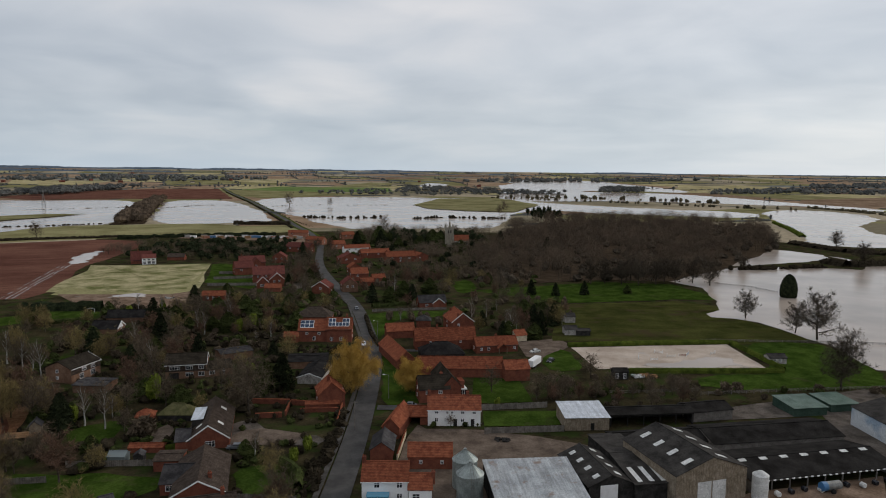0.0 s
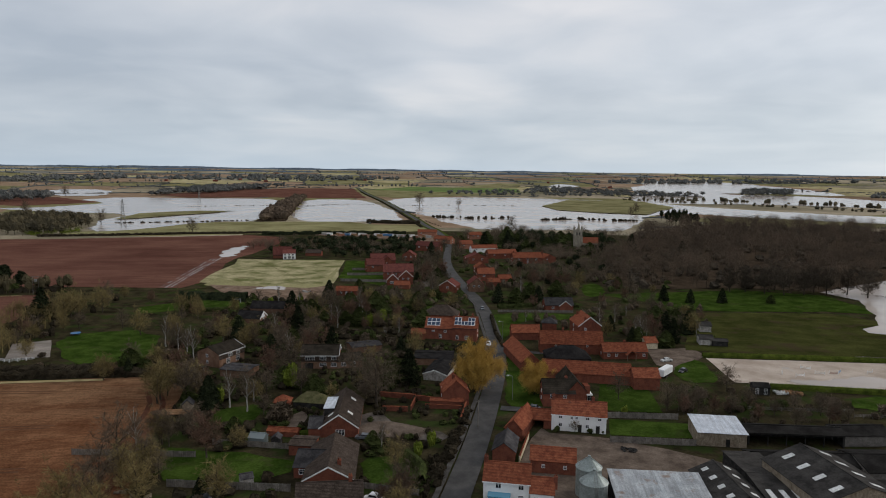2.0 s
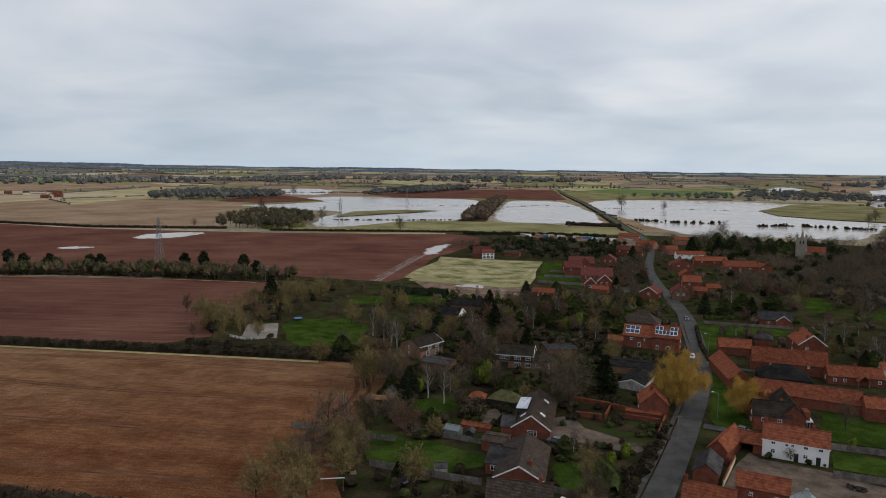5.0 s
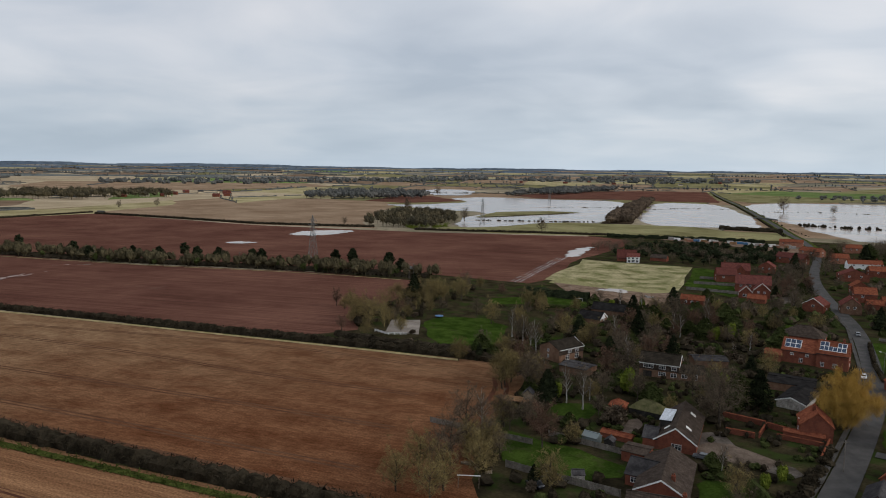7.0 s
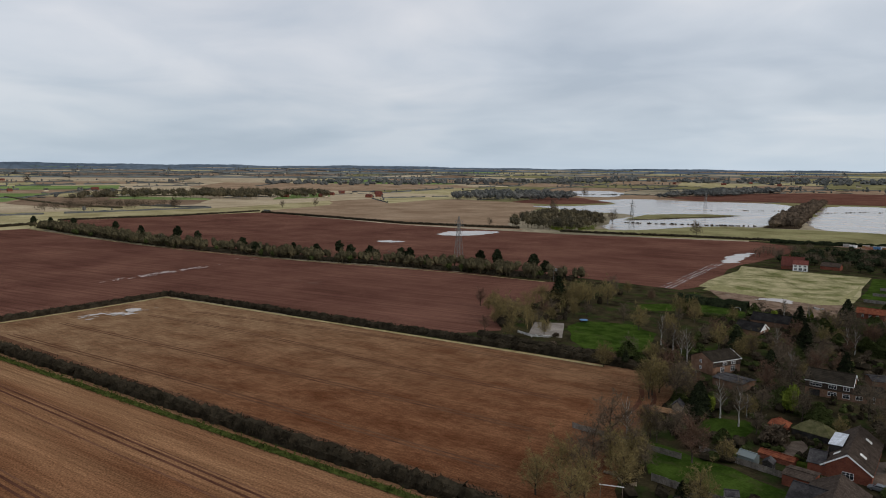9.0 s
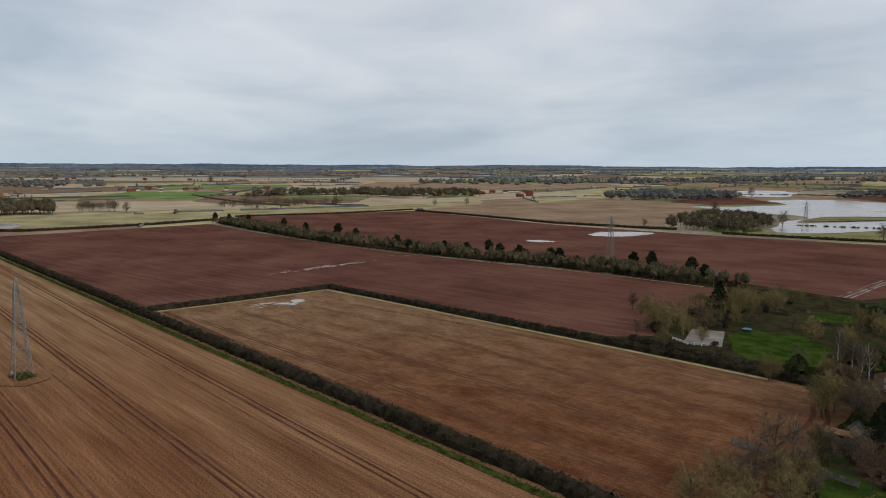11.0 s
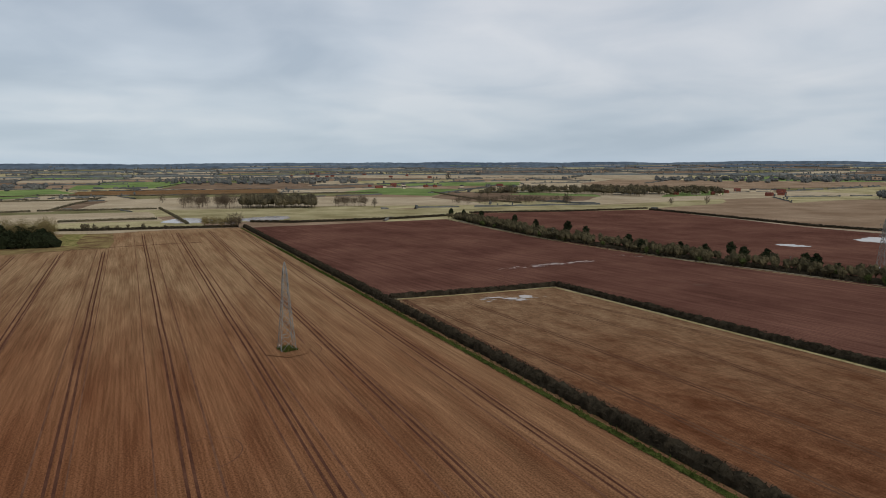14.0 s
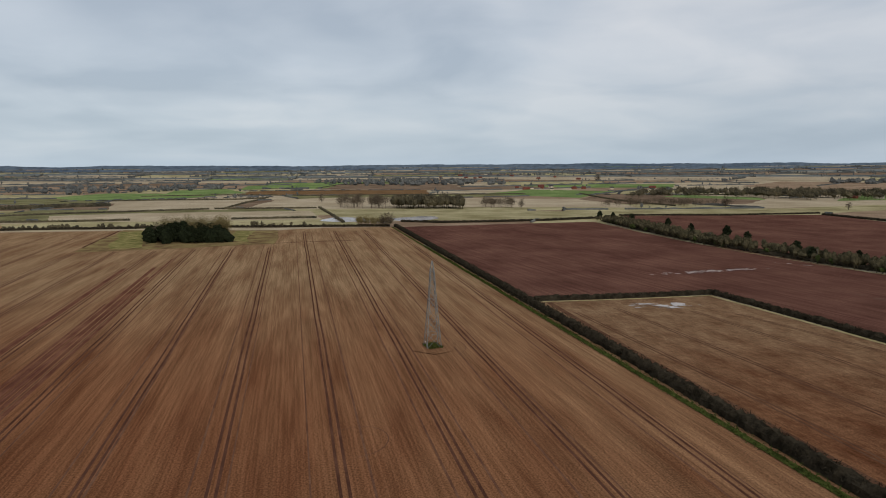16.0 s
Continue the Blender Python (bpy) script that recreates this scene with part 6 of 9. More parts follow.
house("bungalow with dark hipped roof", (-148.8, 284.0), (-137.6, 284.5), 8, 2.5, 5.0, brick_brown, tar, "along", white_end=True)
house("brick house with solar panels on a pantile roof", (-59.0, 275.3), (-46.6, 276.0), 8.5, 4.8, 8.4, brick, pantile, "along", win=[(3.5,3.0,1.2,.9),(8.5,3.0,1.2,.9),(6.5,.6,1.2,1.6)], solar=(.8,5.4,3,2))
house("brick house with solar panels on a pantile roof", (-47.3, 274.9), (-37.2, 275.4), 8.5, 5.6, 9.4, brick, pantile, "along", solar=(.8,8.4,6,2), win=[(2,.6,1.2,1.6),(6,.6,1.6,1.6)], chim=[(8,.5)])
house("brick house with brown hipped roof", (-65.3, 300.7), (-49.8, 301.4), 10, 5.0, 8.6, brick, tile_brown, "hip")
barn("low brick lean-to with pantile roof", (-64.1, 272.4), (-58.6, 273.4), 5, 2.8, 4.2, brick, pantile, "along")
barn("low bungalow with flat dark felt roof", (-54.4, 236.0), (-40.6, 238.0), 11, 2.6, 3.2, brick_brown, tar, "along")
house("bungalow with dark roof and white glazed gable", (-47.6, 219.6), (-39.7, 219.2), 16.5, 2.2, 3.6, clad_pale, tar, "facing", barge=True)
house("brick cottage with steep orange pantile roof", (-36.2, 195.8), (-28.7, 198.0), 8.5, 4.2, 7.6, brick, pantile, "facing", chim=[(3.4,.45)])
barn("low brick garden wall building with pantile coping", (-40.0, 194.8), (-30.2, 196.1), 2.2, 1.6, 2.2, brick, pantile, "along")
house("two-storey brick house with dark tiled roof and white windows", (-92.2, 222.5), (-79.5, 225.5), 8.5, 4.9, 7.6, brick_brown, tile_dark, "along", hung=2.5, win=[(3.0,3.1,3.4,1.35),(7.6,3.1,2.2,1.35),(11.4,3.1,1.7,1.35),(7.6,.7,2.4,1.4),(11.4,.7,2.0,1.4)], barge=True, doors=[1.7,2.7,3.7])
barn("single-storey brick wing with tiled roof", (-79.5, 225.5), (-71.9, 229.4), 8, 2.6, 4.4, brick_brown, tile_dark, "along", win=[(1.8,.8,1.8,1.3),(5.6,.4,.9,1.9)])
barn("flat-roofed grey brick garage", (-80.7, 244.9), (-71.0, 251.5), 8, 2.6, 3.2, brick_brown, slate, "along")
house("brick house with shallow brown roof and white fascia", (-120.4, 216.7), (-117.3, 229.4), 10, 4.8, 7.0, brick_brown, tile_dark, "along", hung=2.7, win=[(5.5,3.1,1.9,1.1),(9.5,3.1,1.9,1.1),(4.5,.6,1.8,1.9),(9.5,.6,2.0,1.9)], barge=True)
barn("flat-roofed grey garage with felt roof", (-115.3, 207.8), (-105.0, 207.4), 8, 2.5, 2.9, brick_brown, slate, "along")
house("brick bungalow with tiled roof, white bargeboards and rooflights", (-63.3, 164.4), (-53.5, 166.8), 22.7, 2.7, 6.2, brick, tile_brown, "facing", barge=True, win=[(5.4,.5,2.4,1.6)], lights=2)
barn("brick side wing with slate roof", (-66.1, 163.8), (-62.8, 164.6), 7, 2.6, 4.4, brick, slate, "along")
house("brick bungalow with tiled roof and white bargeboards", (-55.6, 134.3), (-45.0, 137.1), 19.5, 2.8, 5.8, brick, tile_brown, "facing", barge=True, chim=[(7.6,.18)], win=[(6.5,.8,1,1)])
barn("bungalow wing with grey tiled roof and white window", (-60.4, 140.6), (-53.7, 141.4), 9, 2.7, 5.0, brick, slate, "along", win=[(2,.9,1.6,1.3)])
barn("flat-roofed brick extension with white window", (-66.6, 152.2), (-60.6, 152.9), 6, 2.6, 3.0, brick, tile_brown, "along", win=[(4,.9,2,1)])
house("brick house with brown tiled roof behind a fence", (-52.9, 123.8), (-40.1, 128.0), 8, 2.8, 5.4, brick, tile_brown, "along", chim=[(11,.5)])
barn("thatched timber garden pavilion", (-79.0, 184.4), (-69.5, 184.7), 6, 1.9, 4.2, clad_dark, thatch, "hip")
barn("small brick outhouse with pantile roof", (-83.9, 181.6), (-79.4, 182.6), 4, 2.4, 3.8, brick, pantile, "hip")
barn("low shed with orange pantile roof", (-77.3, 162.6), (-69.0, 163.2), 3, 1.3, 1.9, brick, pantile, "along")
dormer_box = thing("roof_dormer", "flat-roofed dormer with pale metal roof on a tiled slope", "dormer", -61.9, 171.6, 12.5, 3.2)
bm = bmesh.new()
box(bm, -2.6, 0.0, 0.2, 9.4, 0.0, 2.2)
part("cheek", bm, clad_dark, dormer_box)
bm = bmesh.new()
slab(bm, ((-2.9, 0.0, 2.28), (0.2, 0.0, 2.42), (0.2, 9.6, 2.42), (-2.9, 9.6, 2.28)), 0.12)
part("roof", bm, metal_roof, dormer_box, "pale metal sheet roof")
for k in range(3):
    window(dormer_box, -2.62, 2.4 + 3.0 * k, 0.7, 1.6, 1.1, -90)
barn("small grey timber stable", (57.7, 315.9), (62.5, 316.2), 5, 3.0, 4.2, clad_pale, sheet_dark, "along")
barn("small timber shed with grey roof", (53.3, 291.1), (58.7, 291.3), 6, 2.6, 3.8, clad_pale, sheet_dark, "along")
barn("low dark field shelter", (58.1, 290.5), (64.2, 290.7), 4, 2.2, 2.8, clad_dark, sheet_dark, "along")
barn("playhouse hut on a deck", (-106.9, 171.3), (-104.4, 172.2), 3, 3.2, 4.4, clad_wood, slate, "facing")
barn("greenhouse with aluminium frame", (-79.3, 156.2), (-75.2, 156.3), 3, 1.8, 2.6, glasshouse, glasshouse, "along")
barn("small dark timber garden shed", (-73.2, 156.5), (-71.0, 156.9), 2.6, 1.9, 2.6, clad_dark, slate, "facing")
barn("white garden shed with grey roof", (-69.6, 133.5), (-67.5, 135.1), 3, 1.9, 2.5, clad_pale, slate, "along")


# ---- hedges, belts and woods ----
twig_olive_dark = surface("belt_twigs", (0.045, 0.04, 0.024), (0.105, 0.088, 0.05), 9.0, 0.6)
twig_dark = surface("dark_lime_twigs", (0.05, 0.04, 0.03), (0.095, 0.078, 0.058), 2.0, 0.4, vary=0.2)
far_mix = surface("copse_twigs", (0.055, 0.05, 0.035), (0.12, 0.10, 0.06), 20.0, 1.5)
hedge("long dark winter field hedge", [(-801, -126), (-600, -63.6), (-450, -17), (-354, 12.9), (-250, 45.3), (-180, 67.1), (-105, 90.4), (-70, 101.3)], 3.5, 5.0, hedge_twig, 34, 0.9)
ribbon("verge", verge, [(-795, -129.6), (-450, -22.4), (-200, 55.4), (-70, 95.9)], 2.4, "strip of bright grass along a hedge", "verge", 0.2)
hedge("ragged tufts of grass along a hedge", [(-600, -69), (-450, -22.6), (-200, 55.2), (-70, 95.6)], 0.8, 3.2, verge, 9, 0.9, heart=False, name="grass_verge", category="grass")
hedge("dark winter field hedge", [(-380, 115), (-330, 134), (-267, 157), (-226, 173), (-188, 187), (-150, 200), (-128, 205)], 3.0, 4.0, hedge_twig, 30, 0.8)
ribbon("verge", bank_straw, [(-377, 111), (-330, 129.7), (-267, 152.7), (-188, 182.2), (-150, 195.2)], 2.2, "strip of straw-coloured grass along a hedge", "verge", 0.2)
hedge("dark winter field hedge", [(-357, 17), (-365, 55), (-381, 114)], 2.8, 4.0, hedge_twig, 30, 0.8)
ribbon("verge", bank_straw, [(-352.6, 18), (-360.6, 56), (-375.6, 111)], 2.2, "strip of straw-coloured grass along a hedge", "verge", 0.2)
wood("belt of scrub and young trees between fields", [(-890, 118), (-636, 171), (-470, 237), (-365, 293), (-285, 322), (-278, 345), (-365, 318), (-470, 264), (-636, 199), (-880, 148)], 560, 9.0, 6.5, twig_olive_dark, twigs=170, leaf=1.2, thick=0.12, name="tree_belt", seed=41, heart=0.32)
wood("evergreen scrub in a tree belt", [(-890, 118), (-636, 171), (-470, 237), (-365, 293), (-285, 322), (-278, 345), (-365, 318), (-470, 264), (-636, 199), (-880, 148)], 60, 6, 6, leaf_green, twigs=110, leaf=1.0, thick=0.3, name="tree_belt", seed=42, heart=0.36)
hedge("brambly undergrowth of a tree belt", [(-890, 132), (-760, 156), (-636, 186), (-550, 216), (-470, 251), (-400, 288), (-340, 314), (-285, 338)], 2.4, 16, hedge_twig, 8, 1.0, name="undergrowth")
ribbon("verge", bank_straw, [(-880, 114), (-636, 169), (-470, 234), (-365, 290), (-290, 316)], 1.4, "strip of straw-coloured grass along a tree belt", "verge", 0.2)
hedge("dark hedge along a field edge", [(-986, 164), (-992, 224), (-991, 312), (-1033, 456)], 2.6, 4, hedge_twig, 6, 1.2)
hedge("dark hedge along a field edge", [(-1005, 448), (-853, 483), (-708, 508), (-625, 551), (-576, 580)], 3.0, 5, hedge_twig, 6, 1.2)
hedge("dark hedge along a field edge", [(-521, 591), (-459, 622), (-398, 660), (-332, 694), (-290, 692)], 2.6, 5, hedge_twig, 5, 1.2)
hedge("dark hedge along a field edge", [(-323, 676), (-257, 709), (-198, 731), (-180, 733)], 4.0, 7, needle_dark, 5, 1.2)
hedge("dark hedge along a field edge", [(-733, -572), (-748, -514), (-758, -441), (-781, -395), (-785, -265), (-794, -220), (-804, -134)], 3.0, 4, hedge_twig, 6, 1.2)
hedge("ragged hedge with bare trees", [(-871, -130), (-854, -77), (-868, -14), (-891, 54), (-938, 133)], 3.2, 4, hedge_twig, 6, 1.4)
for line in ([(-953, -742), (-1013, -676), (-1055, -598), (-1128, -498)], [(-1132, -490), (-1143, -405), (-1160, -320)], [(-842, -656), (-862, -560), (-885, -502)],
             [(-905, -369), (-926, -312), (-937, -259)], [(-1175, -320), (-1005, -256), (-854, -201)], [(-1400, -842), (-1446, -727), (-1472, -584), (-1552, -542)],
             [(-1128, -473), (-1308, -508), (-1521, -538)], [(-1622, -888), (-1713, -710), (-1671, -461), (-1698, -324), (-1727, -156), (-1753, 57)],
             [(-2154, -593), (-2429, -586), (-2686, -421)], [(-1768, 194), (-1528, 217), (-1346, 247), (-1222, 298)], [(-1663, 292), (-1680, 468), (-1726, 703)]):
    hedge("low dark hedge between pale fields", line, 3.0, 4.0, far_mix, 3, 1.6)
hedge("tall dark scrub between pale fields", [(-1112, -864), (-1160, -816), (-1230, -735)], 7.5, 16, far_mix, 12, 2.2, name="scrub")
for line in ([(-747, -583), (-756, -537)], [(-764, -535), (-772, -505)], [(-773, -485), (-789, -427)], [(-810, -337), (-818, -199)]):
    clumps("dark thorn bushes along a field edge", line, 16, 5.0, 6.0, far_mix, twigs=60)
clumps("hedge in flood water", [(-691, 1107), (-649, 1158), (-558, 1242)], 46, 1.4, 3.4, hedge_twig)
clumps("hedge in flood water", [(-499, 1231), (-469, 1327), (-392, 1351)], 46, 1.4, 3.4, hedge_twig)
clumps("hedge in flood water", [(-334, 1312), (-258, 1385), (-148, 1405), (-50, 1419)], 46, 1.4, 3.4, hedge_twig)
clumps("hedge standing in flood water", [(-208, 1007), (-179, 1010), (-145, 1002), (-91, 1032)], 60, 4.3, 6.5, hedge_twig)
clumps("hedge standing in flood water", [(-42, 1009), (3, 1046), (41, 1031), (92, 1036)], 60, 4.3, 6.5, hedge_twig)
clumps("sparse bushes along a causeway road", [(-150, 818), (-193, 913), (-275, 1132), (-412, 1499), (-652, 2099)], 110, 2.0, 2.6, hedge_twig)
hedge("hedge along a causeway road", [(-182, 824), (-214, 915), (-312, 1187), (-426, 1491), (-650, 2052)], 1.6, 3, hedge_twig, 2, 1.8)
hedge("hedge beside flood water", [(-268, 876), (-230, 875), (-197, 882)], 5, 9, hedge_twig, 5, 1.8)
clumps("row of trees beside a river", [(130, 1856), (305, 1725), (476, 1584), (611, 1440), (733, 1380)], 70, 8, 8, far_mix, twigs=60)
hedge("dark hedge beside a river", [(487, 1008), (446, 876), (411, 780)], 3, 8, hedge_green, 2, 2)
hedge("scrubby bank in flood water", [(358, 701), (364, 660), (373, 628), (396, 609)], 4, 12, hedge_twig, 4, 2)
hedge("scrubby bank in flood water", [(306, 548), (315, 529), (351, 538)], 5, 10, hedge_twig, 4, 2)
clumps("line of scrub along a flooded bank", [(210, 502), (238, 505), (263, 512), (291, 521)], 60, 3.6, 6.5, hedge_twig)
clumps("line of scrub along a flooded bank", [(-565, 760), (-530, 779), (-464, 827), (-428, 859)], 60, 1.9, 5.2, hedge_twig)
hedge("tall clipped yellow-green arena hedge", [(51, 272), (74, 275), (98, 278), (119, 279)], 2.0, 1.8, hedge_green, 30, 0.4, clipped=True)
hedge("tall clipped yellow-green arena hedge", [(120, 279), (122, 258), (123, 240)], 2.0, 1.8, hedge_green, 30, 0.4, clipped=True)
hedge("tall clipped arena hedge in shade", [(66, 236), (94, 237), (122, 238)], 2.0, 1.8, hedge_green, 30, 0.4, clipped=True)
hedge("curving clipped garden hedge", [(-37.5, 155), (-34.4, 152), (-32, 148.5), (-31, 142)], 3.4, 2.6, leaf_green, 40, 0.4, clipped=True)
hedge("clipped garden hedge", [(-69, 165), (-60, 167)], 1.4, 1.2, hedge_green, 30, 0.4, clipped=True)
hedge("dark evergreen garden hedge", [(-204, 328), (-190, 332), (-168, 333)], 5, 5, needle_dark, 14, 0.8)
hedge("dark evergreen garden hedge", [(-186, 300), (-172, 305), (-164, 310)], 2.0, 2.5, leaf_green, 20, 0.5)
hedge("dark scrub along a lane", [(-167, 199), (-153, 206), (-142, 208)], 3, 5, hedge_twig, 16, 0.8)
hedge("scrub along a field edge", [(-212, 191), (-194, 194), (-169, 201)], 2.6, 4, hedge_twig, 16, 0.7)
hedge("dark evergreen screen behind gardens", [(-219, 582), (-170, 578), (-150, 592)], 4.5, 6, needle_dark, 10, 1.0)
clumps("garden hedge beside the road", [(-54, 354), (-66, 396), (-78, 437)], 40, 2.8, 4, leaf_green, "hedge", twigs=60)
clumps("garden hedge beside the road", [(-29, 191), (-28, 184), (-28, 174), (-28, 162), (-29, 150), (-28, 141)], 60, 2.6, 3.4, hedge_twig, "hedge", twigs=90)
hedge("low hedge beside a verge", [(-37, 326), (-31, 291), (-25, 268)], 1.6, 2.0, hedge_twig, 16, 0.5)
hedge("garden hedge of dark laurel", [(-36, 347), (-19, 356), (5, 360)], 2.4, 3, leaf_green, 14, 0.6)
wood("dense bare brown woodland behind the village", [(20, 432), (53, 430), (103, 445), (150, 444), (190, 484), (321, 656), (416, 898), (351, 1022), (177, 996), (85, 855), (54, 681), (32, 565), (15, 476)], 620, 18.0, 13.0, wood_twig, twigs=900, leaf=1.15, thick=0.125)
wood("dark undergrowth of bare woodland", [(20, 432), (53, 430), (103, 445), (150, 444), (190, 484), (321, 656), (416, 898), (351, 1022), (177, 996), (85, 855), (54, 681), (32, 565), (15, 476)], 330, 6, 10, twig_dark, twigs=120, leaf=1.6, thick=0.14, seed=25, heart=0.36, trunks=False)
clumps("row of trees along flooded meadows", [(184, 1834), (337, 1906), (475, 1832), (602, 1763), (664, 1656)], 60, 11, 15, far_mix, twigs=40)
clumps("row of trees along flooded meadows", [(203, 2271), (297, 2336), (381, 2354)], 16, 11, 15, far_mix, twigs=40)
clumps("low scrub along a flooded bank", [(784, 1499), (810, 1374), (794, 1230)], 60, 6, 12, far_mix)
wood("far band of trees on the plain", [(921, 2438), (1340, 2654), (1590, 2473), (1434, 2228), (1158, 2291), (867, 2222)], 170, 13, 26, hazed_leaf, twigs=110, leaf=3.0, thick=0.45, seed=26, heart=0.28, trunks=False)
wood("far band of trees on the plain", [(1572, 2971), (1968, 3065), (1767, 2750), (1455, 2706)], 90, 15, 30, hazed_leaf, twigs=110, leaf=3.0, thick=0.45, seed=27, heart=0.28, trunks=False)
wood("far band of trees on the plain", [(-4, 3277), (344, 3655), (1124, 3760), (1526, 3617), (1035, 3460), (309, 3286)], 150, 16, 36, hazed_leaf, twigs=110, leaf=3.0, thick=0.45, seed=28, heart=0.28, trunks=False)
wood("far band of trees on the plain", [(-1880, 2640), (-1684, 3247), (-1246, 3431), (-774, 3251), (-1051, 2894), (-1498, 2674)], 170, 16, 36, hazed_leaf, twigs=110, leaf=3.0, thick=0.45, seed=29, heart=0.28, trunks=False)
wood("far band of trees on the plain", [(-2234, 2003), (-2148, 2517), (-2040, 2865), (-1880, 2640), (-1891, 2093)], 120, 16, 36, hazed_leaf, twigs=110, leaf=3.0, thick=0.45, seed=30, heart=0.28, trunks=False)
wood("far wood by a village", [(-414, 1951), (-264, 2323), (85, 2258), (197, 2091), (3, 1906), (-217, 1915)], 120, 12, 16, hazed_leaf, twigs=110, leaf=3.0, thick=0.45, seed=31, heart=0.28)
wood("far band of trees on the plain", [(-2618, -754), (-2887, -452), (-2720, 3), (-2421, 2), (-2330, -445)], 120, 16, 32, hazed_leaf, twigs=110, leaf=3.0, thick=0.45, seed=32, heart=0.28, trunks=False)
wood("far band of trees on the plain", [(-2456, 999), (-2542, 1677), (-2273, 2158), (-1876, 2193), (-1960, 1861), (-2126, 1290)], 140, 16, 32, hazed_leaf, twigs=110, leaf=3.0, thick=0.45, seed=33, heart=0.28, trunks=False)
wood("far band of trees on the plain", [(-1932, -1497), (-2184, -1390), (-2318, -959), (-2067, -856), (-1703, -1132)], 120, 13, 24, hazed_leaf, twigs=110, leaf=3.0, thick=0.45, seed=34, heart=0.28, trunks=False)
wood("dark evergreen edge of a wood", [(129, 1075), (160, 1108), (182, 1020), (134, 926)], 30, 17, 8, needle_dark, twigs=160, leaf=1.8, thick=0.4, seed=6, heart=0.3)
wood("dense brown spinney beside flood water", [(-411, 844), (-480, 1036), (-642, 1531), (-624, 1544), (-505, 1203), (-378, 862)], 260, 12, 12, wood_twig, twigs=200, leaf=2.4, thick=0.3, seed=7, heart=0.4)
wood("copse of bare and ivy-clad trees", [(-584, 573), (-665, 662), (-732, 808), (-636, 793), (-537, 701), (-516, 648), (-515, 601)], 170, 13, 11, far_mix, twigs=150, leaf=2.6, thick=0.35, seed=8, heart=0.3)
wood("bright laurel under a copse", [(-546, 593), (-581, 659), (-555, 692), (-516, 648), (-515, 601)], 34, 4, 8, leaf_lime, twigs=120, leaf=1.4, thick=0.4, seed=18, trunks=False)
wood("dark far wood with pines", [(-1188, 980), (-1310, 1115), (-1366, 1270), (-1200, 1404), (-1046, 1238), (-1088, 1078)], 240, 17, 16, hazed_leaf, twigs=90, leaf=4.5, thick=0.8, seed=9, heart=0.36)
COPSE = [(-605, -329), (-665, -359), (-679, -286), (-617, -255)]
wood("bare twiggy trees over a pine copse", [(-671, -349), (-696, -290), (-652, -268), (-650, -329)], 64, 22, 11, twig_olive, twigs=420, leaf=1.4, thick=0.19, seed=11)
wood("dense dark pines of a copse", COPSE, 46, 13.5, 13, needle_dark, twigs=260, leaf=1.0, thick=0.28, seed=12, heart=0.42, trunks=False)
wood("far plantation wood", [(-1143, -184), (-1134, -64), (-1194, -67), (-1217, -193)], 150, 21, 15, far_mix, twigs=150, leaf=2.6, thick=0.35, seed=12, heart=0.34)
wood("row of tall bare trees far off", [(-1174, -285), (-1131, -188), (-1204, -199), (-1233, -295)], 55, 22, 15, twig_grey, twigs=170, leaf=4, thick=0.3, seed=13)
wood("row of bare trees far off", [(-1169, -35), (-1153, 17), (-1199, 18), (-1215, -32)], 24, 18, 15, twig_grey, twigs=150, leaf=4, thick=0.3, seed=14)
wood("bare scrub by a stream", [(-794, -176), (-798, -128), (-836, -140), (-834, -179)], 30, 10, 8, twig_olive, twigs=150, leaf=3, thick=0.22, seed=15)
wood("far village trees", [(-1512, 265), (-1551, 432), (-1416, 576), (-1407, 796), (-1554, 863), (-1720, 700), (-1738, 393)], 230, 19, 18, far_mix, twigs=70, leaf=5, thick=0.8, seed=16, heart=0.3)
wood("far roadside trees", [(-1187, 168), (-1197, 250), (-1196, 376), (-1223, 418), (-1303, 295), (-1289, 204)], 60, 12, 15, twig_grey, twigs=90, leaf=4, thick=0.4, seed=17)
wood("far wood beyond flood water", [(-1014, 1506), (-1159, 1995), (-1009, 2298), (-973, 2034), (-968, 1728)], 200, 15, 22, hazed_leaf, twigs=60, leaf=6, thick=1.0, seed=19, heart=0.36)
wood("far trees along flooded meadows", [(498, 2205), (651, 2231), (730, 2505), (582, 2530)], 80, 18, 22, hazed_leaf, twigs=70, leaf=6, thick=0.9, seed=20, heart=0.3)
wood("far trees beside the river", [(-156, 2223), (59, 2068), (344, 1943), (393, 2226), (127, 2390), (-140, 2622)], 150, 14, 20, hazed_leaf, twigs=60, leaf=6, thick=1.0, seed=21, heart=0.3)

# ---- trees: one of each kind, then copies ----
tree_grey = bare_tree("ash_tree", "leafless grey-brown tree with fine twigs", 11, 12, 10, 1250, twig_grey, twig_long=1.2, twig_wide=0.07)
tree_round = bare_tree("oak_tree", "leafless round-headed tree with dark twigs", 12, 13, 11, 1500, twig_grey, lift=0.45, low=0.16, limbs=13, twig_wide=0.08)
tree_red = bare_tree("beech_tree", "leafless red-brown garden tree", 13, 9.5, 7.5, 1200, twig_red, lift=0.9, twig_wide=0.08)
tree_olive = bare_tree("sallow_tree", "leafless olive-brown tree with upright twigs", 14, 10.5, 9, 1500, twig_olive, lift=0.95, low=0.1, limbs=12, twig_wide=0.085)
birch = bare_tree("birch_tree", "slender white-stemmed birch without leaves", 15, 12, 4.5, 700, twig_grey, birch_bark, lift=1.5, low=0.3, twig_wide=0.05, group="birches")
